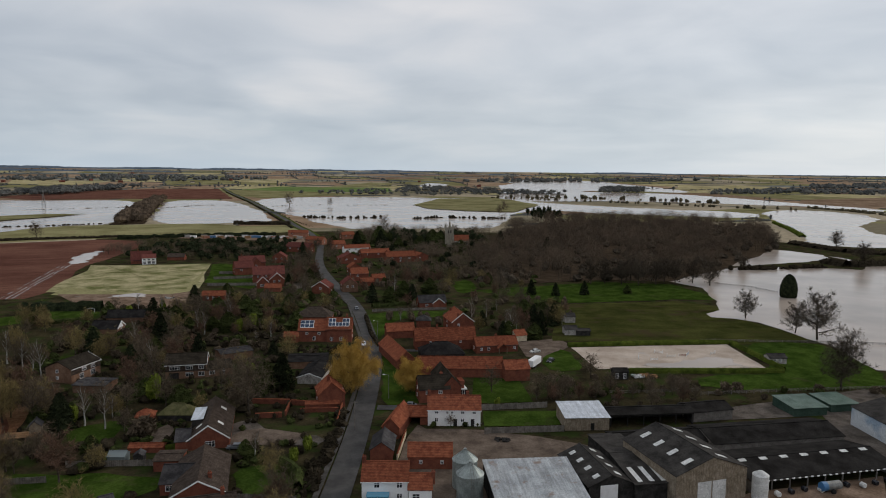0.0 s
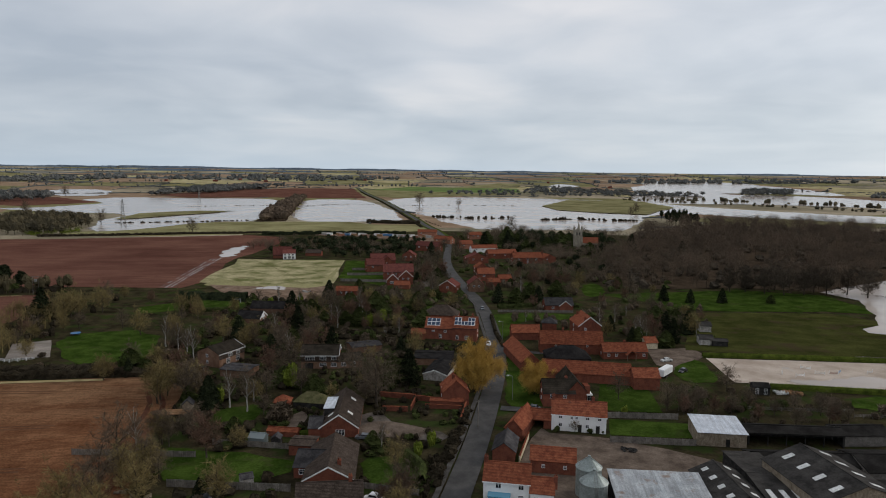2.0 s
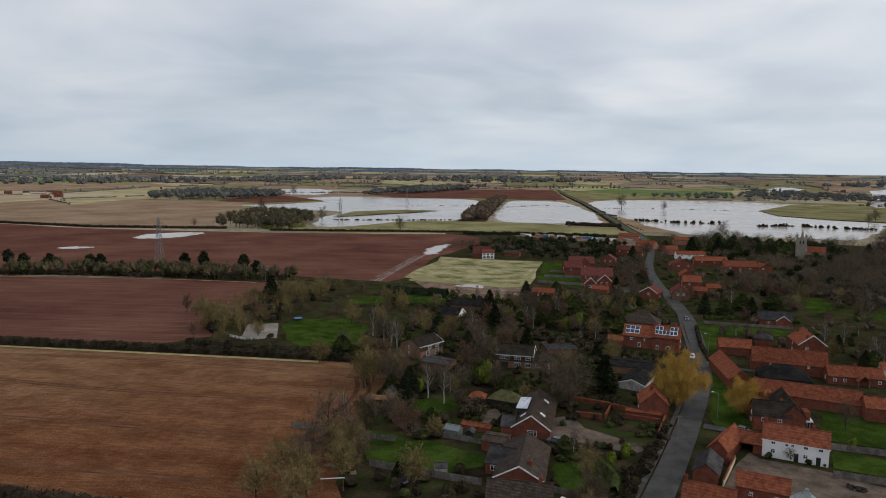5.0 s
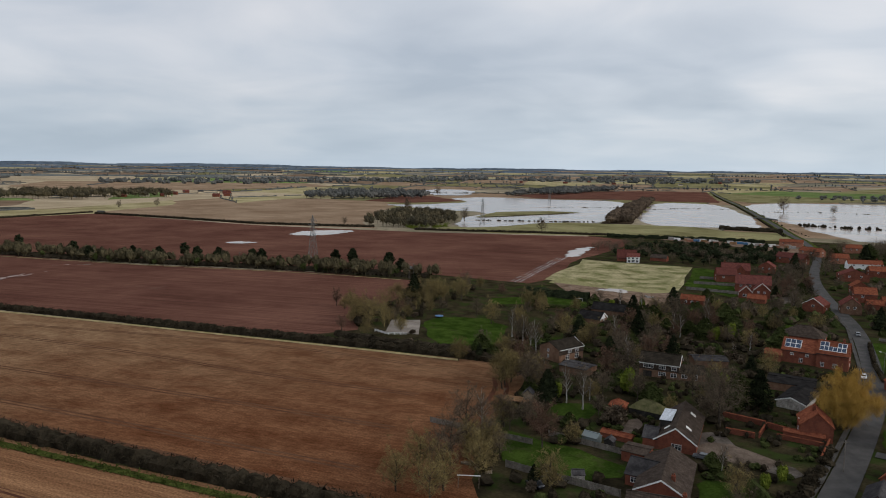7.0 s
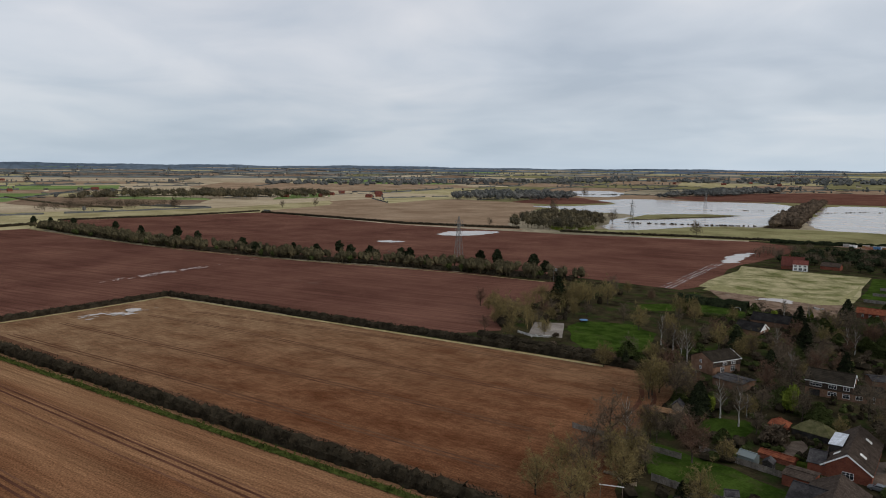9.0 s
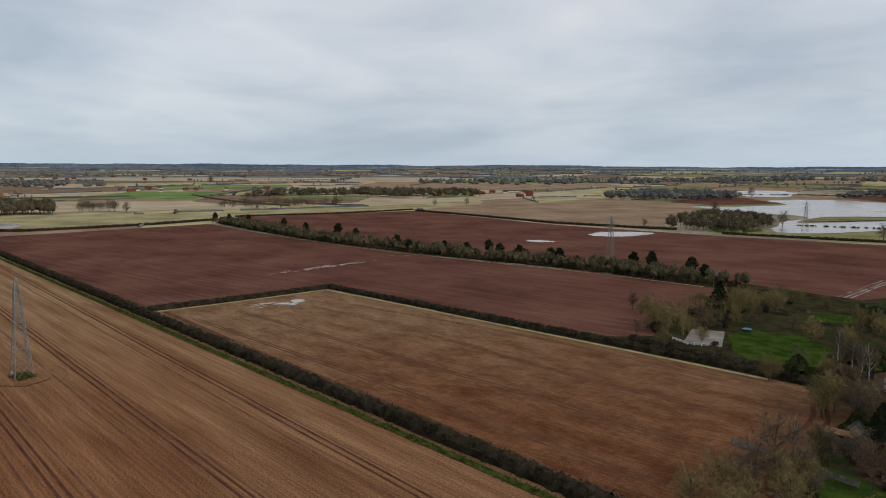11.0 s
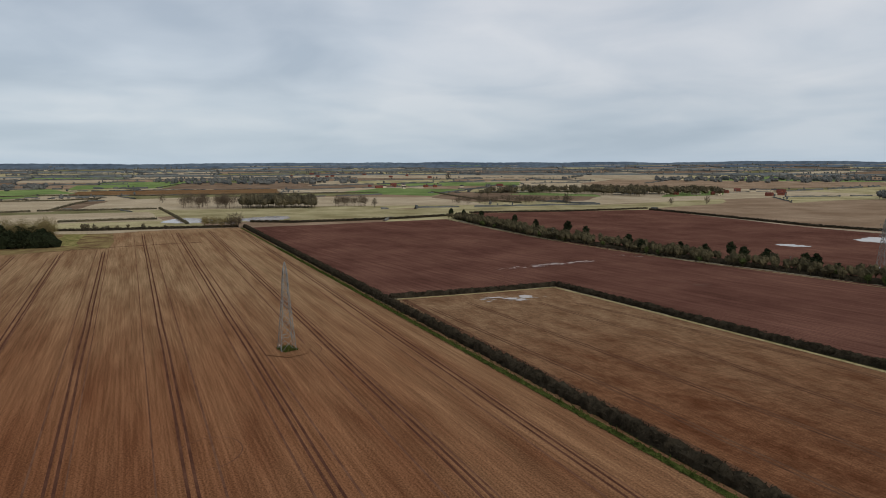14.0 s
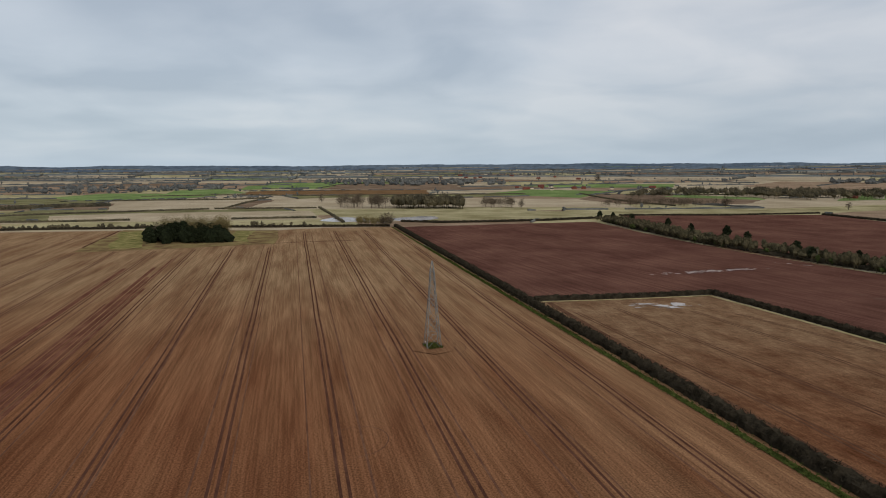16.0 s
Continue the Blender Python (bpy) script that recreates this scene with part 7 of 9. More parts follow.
willow = bare_tree("willow_tree", "golden weeping willow with hanging twigs", 16, 14.0, 16.5, 30000, twig_gold, droop=0.6, lift=0.62, low=0.16, twig_long=1.7, twig_wide=0.05, limbs=30, group="golden willows")
dark_conifer = conifer("conifer", "dark green pointed conifer", 21, 11, 6.5, needle_dark, shape=0.55, foot=0.03)
yew_tree = conifer("conifer", "broad dark green evergreen", 22, 8.5, 8, leaf_green, shape=0.38, foot=0.0)
pine_small = pine("conifer", "dark young pine in a scrub belt", 23, 10.5, 8.0, needle_dark)
topiary_tree = clipped_dome("conifer", "dark dome-shaped yew standing in flood water", 24, 13.5, 9.0, needle_dark)
lone_tree = bare_tree("lime_tree", "leafless round-headed tree standing in flood water", 17, 14, 11.5, 3900, twig_dark, lift=0.5, low=0.14, limbs=15, twig_wide=0.075, group="trees in flood water")
scrub_tree = bare_tree("hawthorn_tree", "leafless olive scrub tree at a field edge", 18, 8.5, 8, 1500, twig_olive, lift=0.9, low=0.06, limbs=14, twig_long=1.0, twig_wide=0.08, group="field edge trees")
lime_bush = bush("shrub", "yellow-green upright evergreen shrub", 25, 6, 3.4, leaf_lime, 700, 0.4)
dark_bush = bush("shrub", "dark green rounded garden shrub", 26, 2.6, 3.4, leaf_green, 360, 0.4)
brown_bush = bush("shrub", "twiggy brown winter shrub", 27, 2.8, 3.6, twig_grey, 480, 0.7, False)
PROTOS = (tree_grey, tree_round, tree_red, tree_olive, birch, willow, dark_conifer, yew_tree, pine_small, topiary_tree, lime_bush, dark_bush, brown_bush, lone_tree, scrub_tree)

put(lone_tree, 157.7, 300.3, 0.98)
put(lone_tree, 160.9, 288.0, 1.5)
put(lone_tree, 169.2, 429.0, 1.25)
put(lone_tree, 131.6, 219.5, 1.2)
put(lone_tree, 381.8, 661.8, 1.3)
put(lone_tree, 330.0, 533.3, 1.3)
put(lone_tree, 222.6, 503.5, 0.8)
put(lone_tree, 161.1, 437.3, 1.2)
put(lone_tree, 149.1, 434.3, 1.15)
put(lone_tree, 135.5, 431.1, 1.1)
put(lone_tree, 123.9, 428.2, 1.2)
put(lone_tree, 113.6, 429.8, 1.1)
put(lone_tree, 103.7, 433.6, 1.15)
put(lone_tree, 94.0, 430.5, 1.0)
put(lone_tree, 143.9, 440.7, 1.2)
put(lone_tree, 122.7, 443.8, 1.2)
put(lone_tree, 318.5, 655.6, 1.2)
put(dark_conifer, 82.1, 391.7, 0.75)
put(dark_conifer, 51.1, 389.8, 0.8)
put(dark_conifer, 64.7, 387.0, 0.7)
put(dark_conifer, 51.6, 311.0, 0.95)
put(dark_conifer, -51.0, 213.4, 1.1)
put(dark_conifer, -125.6, 342.2, 1.1)
put(dark_conifer, -56.5, 619.2, 1.6)
put(dark_conifer, -77.8, 617.1, 1.4)
put(dark_conifer, 52.8, 629.8, 1.5)
put(dark_conifer, 25.7, 283.8, 0.7)
put(dark_conifer, -103.9, 179.8, 0.85)
put(dark_conifer, -116.0, 277.1, 1.0)
put(dark_conifer, -130.3, 303.9, 1.1)
put(dark_conifer, -241.0, 273.2, 1.3)
put(dark_conifer, -102.1, 177.7, 0.9)
put(dark_conifer, 93.3, 611.0, 1.2)
put(dark_conifer, -113.6, 551.8, 1.1)
put(yew_tree, -81.1, 660.9, 1.5)
put(yew_tree, -61.6, 663.0, 2.0)
put(yew_tree, -51.4, 658.8, 1.3)
put(yew_tree, -21.0, 618.0, 1.4)
put(yew_tree, -10.3, 652.9, 1.8)
put(yew_tree, -3.2, 643.4, 1.6)
put(yew_tree, -40.7, 620.6, 1.2)
put(yew_tree, -102.0, 633.6, 1.2)
put(yew_tree, 15.4, 599.3, 1.3)
put(yew_tree, -56.3, 213.0, 1.1)
put(yew_tree, -128.2, 349.3, 0.9)
put(yew_tree, 28.2, 284.1, 0.9)
put(yew_tree, 39.0, 284.5, 0.8)
put(yew_tree, -7.5, 389.8, 1.1)
put(yew_tree, -28.2, 363.0, 1)
put(yew_tree, -21.6, 380.0, 1)
put(yew_tree, 108.4, 397.1, 0.6)
put(willow, -9.8, 212.3, 0.68)
put(tree_grey, 2.6, 182.0, 0.32)
put(dark_bush, -2.1, 182.3, 0.6)
put(dark_bush, 6.5, 183.0, 0.55)
put(dark_bush, 10.1, 183.9, 0.5)
put(birch, -145.6, 231.8, 1.0)
put(birch, -137.9, 225.4, 1.0)
put(birch, -133.1, 221.2, 1.1)
put(birch, -97.1, 180.0, 1.0)
put(birch, -90.6, 178.1, 1.0)
put(birch, -104.8, 288.0, 0.9)
put(birch, -101.3, 286.2, 0.9)
put(birch, 29.7, 288.1, 0.9)
put(birch, -78.4, 385.7, 1.0)
put(birch, -100.9, 141.7, 1.1)
put(birch, -155.5, 239.1, 1.1)
put(tree_grey, -55.0, 190.1, 1.5)
put(tree_grey, -92.1, 211.9, 1.2)
put(tree_grey, -60.4, 202.0, 1.0)
put(tree_grey, -96.7, 122.9, 1.1)
put(tree_grey, -96.0, 117.2, 0.9)
put(tree_grey, -102.7, 137.1, 1.2)
put(tree_grey, 147.5, 242.7, 1.3)
put(tree_grey, 51.2, 229.1, 0.75)
put(tree_grey, 54.1, 213.3, 0.6)
put(tree_grey, 60.2, 209.1, 0.5)
put(tree_grey, 66.3, 211.6, 0.5)
put(tree_grey, 76.5, 209.8, 0.55)
put(tree_grey, 73.6, 211.8, 0.5)
put(tree_grey, 38.8, 208.5, 0.6)
put(tree_grey, 29.9, 208.2, 0.7)
put(tree_grey, 35.6, 210.5, 0.6)
put(tree_grey, 16.1, 213.4, 0.7)
put(tree_grey, -22.7, 429.6, 1.2)
put(tree_red, -123.1, 195.0, 1.3)
put(tree_red, -85.2, 146.2, 1.15)
put(tree_olive, -119.5, 178.5, 1.15)
put(brown_bush, -79.0, 174.6, 1.9)
put(brown_bush, -77.0, 173.8, 1.5)
put(tree_red, -99.2, 211.7, 1.1)
put(tree_red, -21.6, 408.4, 1.2)
put(tree_red, -12.0, 430.3, 1.1)
put(tree_red, -89.8, 424.9, 1.1)
put(tree_grey, -75.6, 373.4, 1.25)
put(tree_red, -84.2, 443.8, 1.2)
put(tree_grey, -98.5, 502.5, 1.2)
put(tree_round, -89.6, 529.1, 1.0)
put(tree_grey, -88.8, 554.1, 0.9)
put(tree_red, -100.1, 606.0, 1.1)
put(tree_grey, -108.5, 583.8, 1.1)
put(tree_round, -72.7, 475.5, 0.7)
put(tree_red, 35.3, 294.6, 1.0)
put(tree_olive, -86.4, 120.9, 1.0)
put(tree_olive, -71.4, 126.4, 0.9)
put(tree_olive, -39.0, 149.5, 0.75)
put(tree_olive, -98.3, 113.7, 1.0)
put(tree_olive, -89.4, 111.6, 0.95)
put(tree_olive, -120.7, 182.0, 1.2)
put(tree_olive, -216.7, 214.6, 1.2)
put(tree_olive, -228.5, 220.4, 1.1)
put(tree_olive, -229.5, 277.9, 1.2)
put(tree_olive, -221.2, 289.2, 1.2)
put(tree_olive, -176.0, 253.0, 1.0)
put(tree_olive, -227.4, 271.3, 1.1)
put(tree_olive, -95.5, 128.2, 0.9)
put(tree_olive, -97.2, 104.6, 0.9)
put(tree_olive, -88.3, 105.5, 0.9)
put(tree_olive, -97.7, 132.0, 0.8)
put(lime_bush, -101.5, 182.0, 0.9)
put(lime_bush, -100.9, 180.9, 0.81)
put(lime_bush, -35.3, 157.9, 0.7200000000000001)
put(lime_bush, 16.8, 199.4, 0.54)
put(lime_bush, -33.3, 164.8, 0.7200000000000001)
put(pine_small, -364.0, 344.2, 1.0)
put(pine_small, -328.1, 344.3, 1.09)
put(pine_small, -311.4, 339.2, 0.94)
put(pine_small, -367.0, 347.4, 1.1)
put(pine_small, -486.3, 282.6, 1.1)
put(pine_small, -442.3, 284.3, 1.06)
put(pine_small, -374.4, 337.2, 1.0)
put(pine_small, -934.6, 130.0, 1.0)
put(pine_small, -727.0, 194.4, 1.0)
put(pine_small, -552.2, 228.3, 1.1)
put(pine_small, -331.1, 348.9, 1.06)
put(pine_small, -507.2, 252.6, 0.9)
put(pine_small, -493.5, 265.8, 0.9)
put(pine_small, -462.6, 279.0, 1.0)
put(pine_small, -413.1, 292.8, 1.1)
put(pine_small, -404.4, 294.4, 1.18)
put(pine_small, -643.3, 222.1, 1.0)
put(pine_small, -679.2, 215.4, 1.18)
put(pine_small, -792.2, 186.2, 1.06)
put(pine_small, -906.7, 143.2, 1.0)
put(pine_small, -876.7, 161.2, 1.0)
put(pine_small, -388.1, 297.5, 0.82)
put(pine_small, -527.1, 237.2, 0.6)
put(tree_round, -299.2, 1333.5, 2.2)
put(tree_round, -221.1, 1335.3, 1.3)
put(tree_round, -1152.6, 1398.2, 2.0)
put(tree_round, -562.1, 739.2, 1.5)
put(tree_round, -728.5, 809.5, 1.4)
put(tree_round, -401.8, 674.4, 1.3)
put(tree_round, 108.7, 1228.4, 1.6)
put(tree_round, -67.8, 774.0, 1.6)
put(tree_round, 92.7, 1133.1, 1.3)
put(tree_round, -1161.8, 365.3, 1.6)
put(tree_round, -2647.2, 355.6, 2.6)
put(tree_round, -1108.9, 596.9, 1.2)
put(tree_round, -1110.0, 532.8, 1.0)
put(tree_round, -810.7, 899.3, 1.4)
put(tree_round, -1350.1, -361.6, 1.5)
put(tree_round, -1148.4, 30.4, 1.3)
put(tree_round, -624.6, 577.5, 0.8)
put(tree_round, -796.3, -132.4, 1.4)
put(tree_round, -795.9, -139.0, 1.3)
put(tree_round, -644.2, -337.8, 1.4)


HEIGHTS = {ob.name: h for ob, h in zip(PROTOS, (12, 13, 9.5, 10.5, 12, 11, 11, 8.5, 12, 13.5, 6, 2.6, 2.8, 14, 8.5))}


def planted(poly, count, kinds, low, high, reach=1.5):
    """Garden trees and shrubs over a stretch of the village, clear of buildings, lawns and the road."""
    xs, ys = [p[0] for p in poly], [p[1] for p in poly]
    made = tries = 0
    while made < count and tries < count * 40:
        tries += 1
        x, y = rng.uniform(min(xs), max(xs)), rng.uniform(min(ys), max(ys))
        if inside(x, y, poly) and clear_of(x, y, reach):
            size = rng.uniform(low, high)
            kind = rng.choice(kinds)
            if hides_house(x, y, size * HEIGHTS[kind.name]) or inside(x, y, TAN_EDGE):
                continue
            put(kind, x, y, size, tall=rng.uniform(0.85, 1.15))
            made += 1


GARDEN = (tree_grey, tree_grey, tree_red, tree_red, tree_olive, tree_olive, tree_round, scrub_tree, yew_tree, dark_conifer, birch, brown_bush)
SHRUBS = (dark_bush, dark_bush, dark_bush, brown_bush, brown_bush, brown_bush, brown_bush, lime_bush)
planted([(-150, 190), (-28, 190), (-45, 300), (-60, 350), (-150, 350)], 105, GARDEN, 0.5, 0.95)
planted([(-120, 125), (-32, 125), (-30, 195), (-125, 200)], 34, GARDEN, 0.45, 0.8)
planted([(-120, 120), (-30, 120), (-45, 330), (-150, 350), (-150, 220)], 90, SHRUBS, 0.6, 1.4, 0.5)
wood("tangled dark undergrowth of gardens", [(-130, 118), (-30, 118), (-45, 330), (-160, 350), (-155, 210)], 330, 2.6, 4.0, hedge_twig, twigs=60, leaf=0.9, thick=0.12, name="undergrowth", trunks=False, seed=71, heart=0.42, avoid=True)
wood("evergreen undergrowth of gardens", [(-130, 118), (-30, 118), (-45, 330), (-160, 350), (-155, 210)], 90, 2.4, 3.4, leaf_green, twigs=60, leaf=0.7, thick=0.2, name="undergrowth", trunks=False, seed=72, heart=0.42, avoid=True)
wood("evergreen undergrowth of village gardens", [(-110, 340), (60, 290), (70, 400), (40, 640), (-130, 640)], 90, 3.0, 5.0, leaf_green, twigs=60, leaf=1.0, thick=0.3, name="undergrowth", trunks=False, seed=73, heart=0.42, avoid=True)
wood("bare undergrowth of village gardens", [(-110, 340), (60, 290), (70, 400), (40, 640), (-130, 640)], 260, 4.2, 5.5, twig_grey, twigs=90, leaf=1.2, thick=0.12, name="undergrowth", trunks=False, seed=74, heart=0.3, avoid=True)
for k, poly in enumerate(SIGHT_GAPS):
    wood("low dark garden shrubs before a house", poly, 14, 1.5, 2.4, leaf_green, twigs=90, leaf=0.45, thick=0.14, name="shrubbery", trunks=False, seed=300 + k, heart=0.42, off_lawns=True)
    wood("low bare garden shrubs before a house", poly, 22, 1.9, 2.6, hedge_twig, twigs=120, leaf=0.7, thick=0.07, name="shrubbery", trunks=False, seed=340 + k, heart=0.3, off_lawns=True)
wood("tangle of bare scrub at a field corner", [(-268, 305), (-246, 236), (-220, 206), (-206, 214), (-216, 260), (-235, 320)], 74, 7.0, 6.0, twig_olive, twigs=300, leaf=1.0, thick=0.075, name="scrub", seed=380, off_lawns=True)
wood("dark scrub at a field corner", [(-262, 300), (-240, 236), (-218, 206), (-204, 214), (-214, 260), (-235, 320)], 40, 4.0, 4.5, hedge_twig, twigs=160, leaf=0.9, thick=0.08, name="scrub", seed=381, heart=0.34, trunks=False, off_lawns=True)
wood("bare trees along a garden boundary", [(-132, 199), (-112, 160), (-96, 128), (-90, 112), (-104, 112), (-118, 158), (-138, 196)], 34, 8.5, 7.0, twig_grey, twigs=420, leaf=1.0, thick=0.06, name="garden_trees", seed=382, off_lawns=True)
planted([(-190, 300), (-100, 290), (-60, 330), (-75, 400), (-150, 385)], 60, (dark_bush, yew_tree, brown_bush, tree_grey, scrub_tree, lime_bush, brown_bush), 0.5, 0.85)
planted([(-150, 190), (-40, 190), (-60, 340), (-150, 340)], 60, (dark_bush, dark_bush, brown_bush, yew_tree), 0.6, 1.1, 0.9)
planted([(-120, 110), (-85, 108), (-95, 150), (-115, 195), (-130, 200)], 20, (tree_olive, scrub_tree, tree_grey, brown_bush), 0.6, 0.95)
planted([(-15, 290), (60, 290), (75, 400), (20, 470), (-40, 480), (-55, 400)], 60, GARDEN, 0.5, 0.9)
wood("bare village trees between gardens and church", [(-40, 440), (30, 440), (60, 640), (-60, 640)], 110, 7.5, 8, twig_grey, twigs=240, leaf=1.6, thick=0.16, name="village_trees", seed=61, avoid=True)
wood("dark evergreens between gardens and church", [(-60, 500), (30, 440), (40, 660), (-60, 680)], 26, 7, 7, needle_dark, twigs=160, leaf=1.2, thick=0.4, name="village_trees", seed=62, heart=0.34, avoid=True)
wood("bare village trees beside the road", [(-125, 400), (-70, 400), (-95, 560), (-120, 720), (-150, 640)], 44, 6, 7, twig_grey, twigs=220, leaf=1.4, thick=0.13, name="village_trees", seed=63, avoid=True)
planted([(-120, 400), (-75, 400), (-100, 560)], 16, (yew_tree, dark_conifer, tree_red), 0.5, 0.8)
wood("dark evergreens behind a paddock", [(-250, 530), (-150, 520), (-120, 600), (-140, 670), (-250, 640)], 150, 6.5, 7, needle_dark, twigs=170, leaf=1.0, thick=0.3, name="village_trees", seed=64, heart=0.34, avoid=True)
wood("bare scrub behind a paddock", [(-300, 540), (-150, 520), (-140, 600), (-270, 640)], 60, 7, 8, twig_grey, twigs=200, leaf=1.6, thick=0.16, name="village_trees", seed=65, avoid=True)
wood("bare trees at the edge of flood water", [(-120, 660), (60, 660), (70, 790), (-90, 790)], 110, 11, 10, twig_grey, twigs=220, leaf=1.8, thick=0.17, name="village_trees", seed=66, avoid=True)
wood("dark evergreens round the church", [(-60, 640), (40, 650), (50, 720), (-50, 730)], 40, 11, 9, needle_dark, twigs=170, leaf=1.2, thick=0.4, name="village_trees", seed=67, heart=0.34, avoid=True)
planted([(28, 200), (85, 195), (85, 218), (28, 228)], 34, (tree_grey, tree_grey, brown_bush, tree_red), 0.35, 0.62)
planted([(30, 200), (150, 215), (90, 228), (40, 228)], 24, (brown_bush, dark_bush), 0.6, 1.2, 0.6)
planted([(-270, 240), (-215, 195), (-150, 205), (-150, 300), (-240, 330)], 46, (scrub_tree, scrub_tree, tree_olive, tree_red, tree_grey, brown_bush), 0.5, 0.95)
planted([(10, 285), (55, 285), (60, 345), (5, 345)], 26, (dark_bush, brown_bush, tree_grey, birch), 0.5, 0.9)

# the pine copse in the stubble: tallest in its middle
cx, cy = sum(p[0] for p in COPSE) / 4, sum(p[1] for p in COPSE) / 4
for _ in range(130):
    x, y = rng.uniform(-680, -600), rng.uniform(-360, -250)
    if inside(x, y, COPSE) and rng.random() < 0.6:
        edge = math.hypot(x - cx, y - cy) / 45
        put(pine_small, x, y, max(1.1, 1.95 - 0.8 * edge) * rng.uniform(0.85, 1.1), tall=0.92)

# ---- far trees and hedgerows over the plain ----
def far_rows(label, seed, turn0, turn1, near, far, rows, size):
    """Hedges and lone trees far off over the plain, as one mass."""
    r = random.Random(seed)
    v, f = [], []
    for _ in range(rows):
        a = math.radians(r.uniform(turn0, turn1))
        d = near + (far - near) * r.random() ** 0.7
        x, y = -math.sin(a) * d, math.cos(a) * d
        if any(inside(x, y, p) for p in LAWNS):
            continue
        t = a + r.choice((0.0, 0.05, 0.2, -0.2, -0.1, 1.3))
        long = r.uniform(150, 620)
        k = int(long / 16)
        grove = r.random() < 0.16
        for i in range(k):
            if r.random() < 0.12:
                continue
            s = (i - k / 2) * 16
            px, py = x + math.cos(t) * s + r.uniform(-3, 3), y + math.sin(t) * s + r.uniform(-3, 3)
            away = math.hypot(px, py)
            if away > 4700 or away < near * 0.85:
                continue
            tall = r.random() < (0.75 if grove else 0.09)
            h = size * (r.uniform(0.7, 1.3) if tall else r.uniform(0.22, 0.36))
            c = Vector((px, py, land(px, py) + h * 0.45))
            lump(v, f, r, c, h * 0.5 if tall else 9.5, h * 0.5, 0.4, 3, 5)
            for _ in range(8 if tall else 1):
                blade(v, f, c + wild(r) * h * 0.38, wild(r, 0.5), h * 0.6, h * 0.2, r)
    return tagged(new("far_hedgerow", mesh_of("far_hedgerow", v, f, hazed_leaf)), label, "hedgerow", kind="stuff")


far_rows("distant hedgerows and trees on the plain", 31, -40, 20, 2100, 4600, 20, 9)
far_rows("distant hedgerows and trees on the plain", 32, 20, 75, 1700, 4600, 24, 9)
far_rows("distant hedgerows and trees on the plain", 33, 75, 135, 1500, 4600, 30, 9)

# thin hedges with scattered trees along the far field edges
for sector in range(4):
    r = random.Random(200 + sector)
    v, f = [], []
    for a, b in PATCH_EDGES[sector::4]:
        long = (b - a).length
        n = int(long / 13)
        side = Vector((-(b - a).y, (b - a).x, 0)).normalized()
        deep = max(0.0, min(1.0, ((a + b).length / 2 - 1700) / 1500))
        high = r.uniform(1.6, 3.6) * (1 + 0.9 * deep) * (1.0 if a.x < -1.0 * a.y else 0.65)
        ring = None
        for i in range(n + 1):
            p = a.lerp(b, i / n) + side * 5 * noise.noise(Vector((a.x / 50, b.y / 50, i / 6)))
            if r.random() < 0.06 or p.length < 860 or p.length > 4650 or any(inside(p.x, p.y, q) for q in OPEN_GROUND):
                ring = None
                continue
            z, h = land(p.x, p.y), high * r.uniform(0.6, 1.3)
            k = len(v)
            for w, t in ((-1.6, -0.5), (-1.1, 0.8), (0.0, 1.0), (1.1, 0.8), (1.6, -0.5)):
                c = p + side * w * r.uniform(0.8, 1.2)
                v.append((c.x, c.y, z + h * t))
            if ring is not None:
                f.extend((ring + m, ring + m + 1, k + m + 1, k + m) for m in range(4))
            ring = k
            if r.random() < 0.07 + 0.24 * deep:
                h = r.uniform(5, 12) * (1 + 0.3 * deep)
                c = Vector((p.x, p.y, z + h * 0.58))
                tube(v, f, Vector((p.x, p.y, z - 0.3)), c, 0.35, 0.2, 4)
                lump(v, f, r, c, h * 0.22, h * 0.28, 0.4, 3, 5)
                for _ in range(46):
                    d = wild(r)
                    blade(v, f, c + Vector((d.x * 0.4, d.y * 0.4, d.z * 0.4)) * h * r.random() ** 0.5, (d + wild(r, 0.4)).normalized(), h * 0.16, h * 0.03, r)
    tagged(new("far_hedgerow", mesh_of("far_hedgerow", v, f, hazed_leaf)), "thin hedges with scattered trees between far fields", "hedgerow", kind="stuff")

# the first of each kind takes its own place
for ob, (x, y) in zip(PROTOS, ((-70, 212), (150, 470), (-96, 240), (-121, 186), (-120, 262), (-27.6, 211.7), (-130, 250), (40, 330), (-520, 226), (199.3, 389.7), (-62, 180), (-84, 200), (-98, 206), (148.7, 330.5), (-150, 195))):
    ob.matrix_basis = pose(x, y, land(x, y), 0, 0, 40)


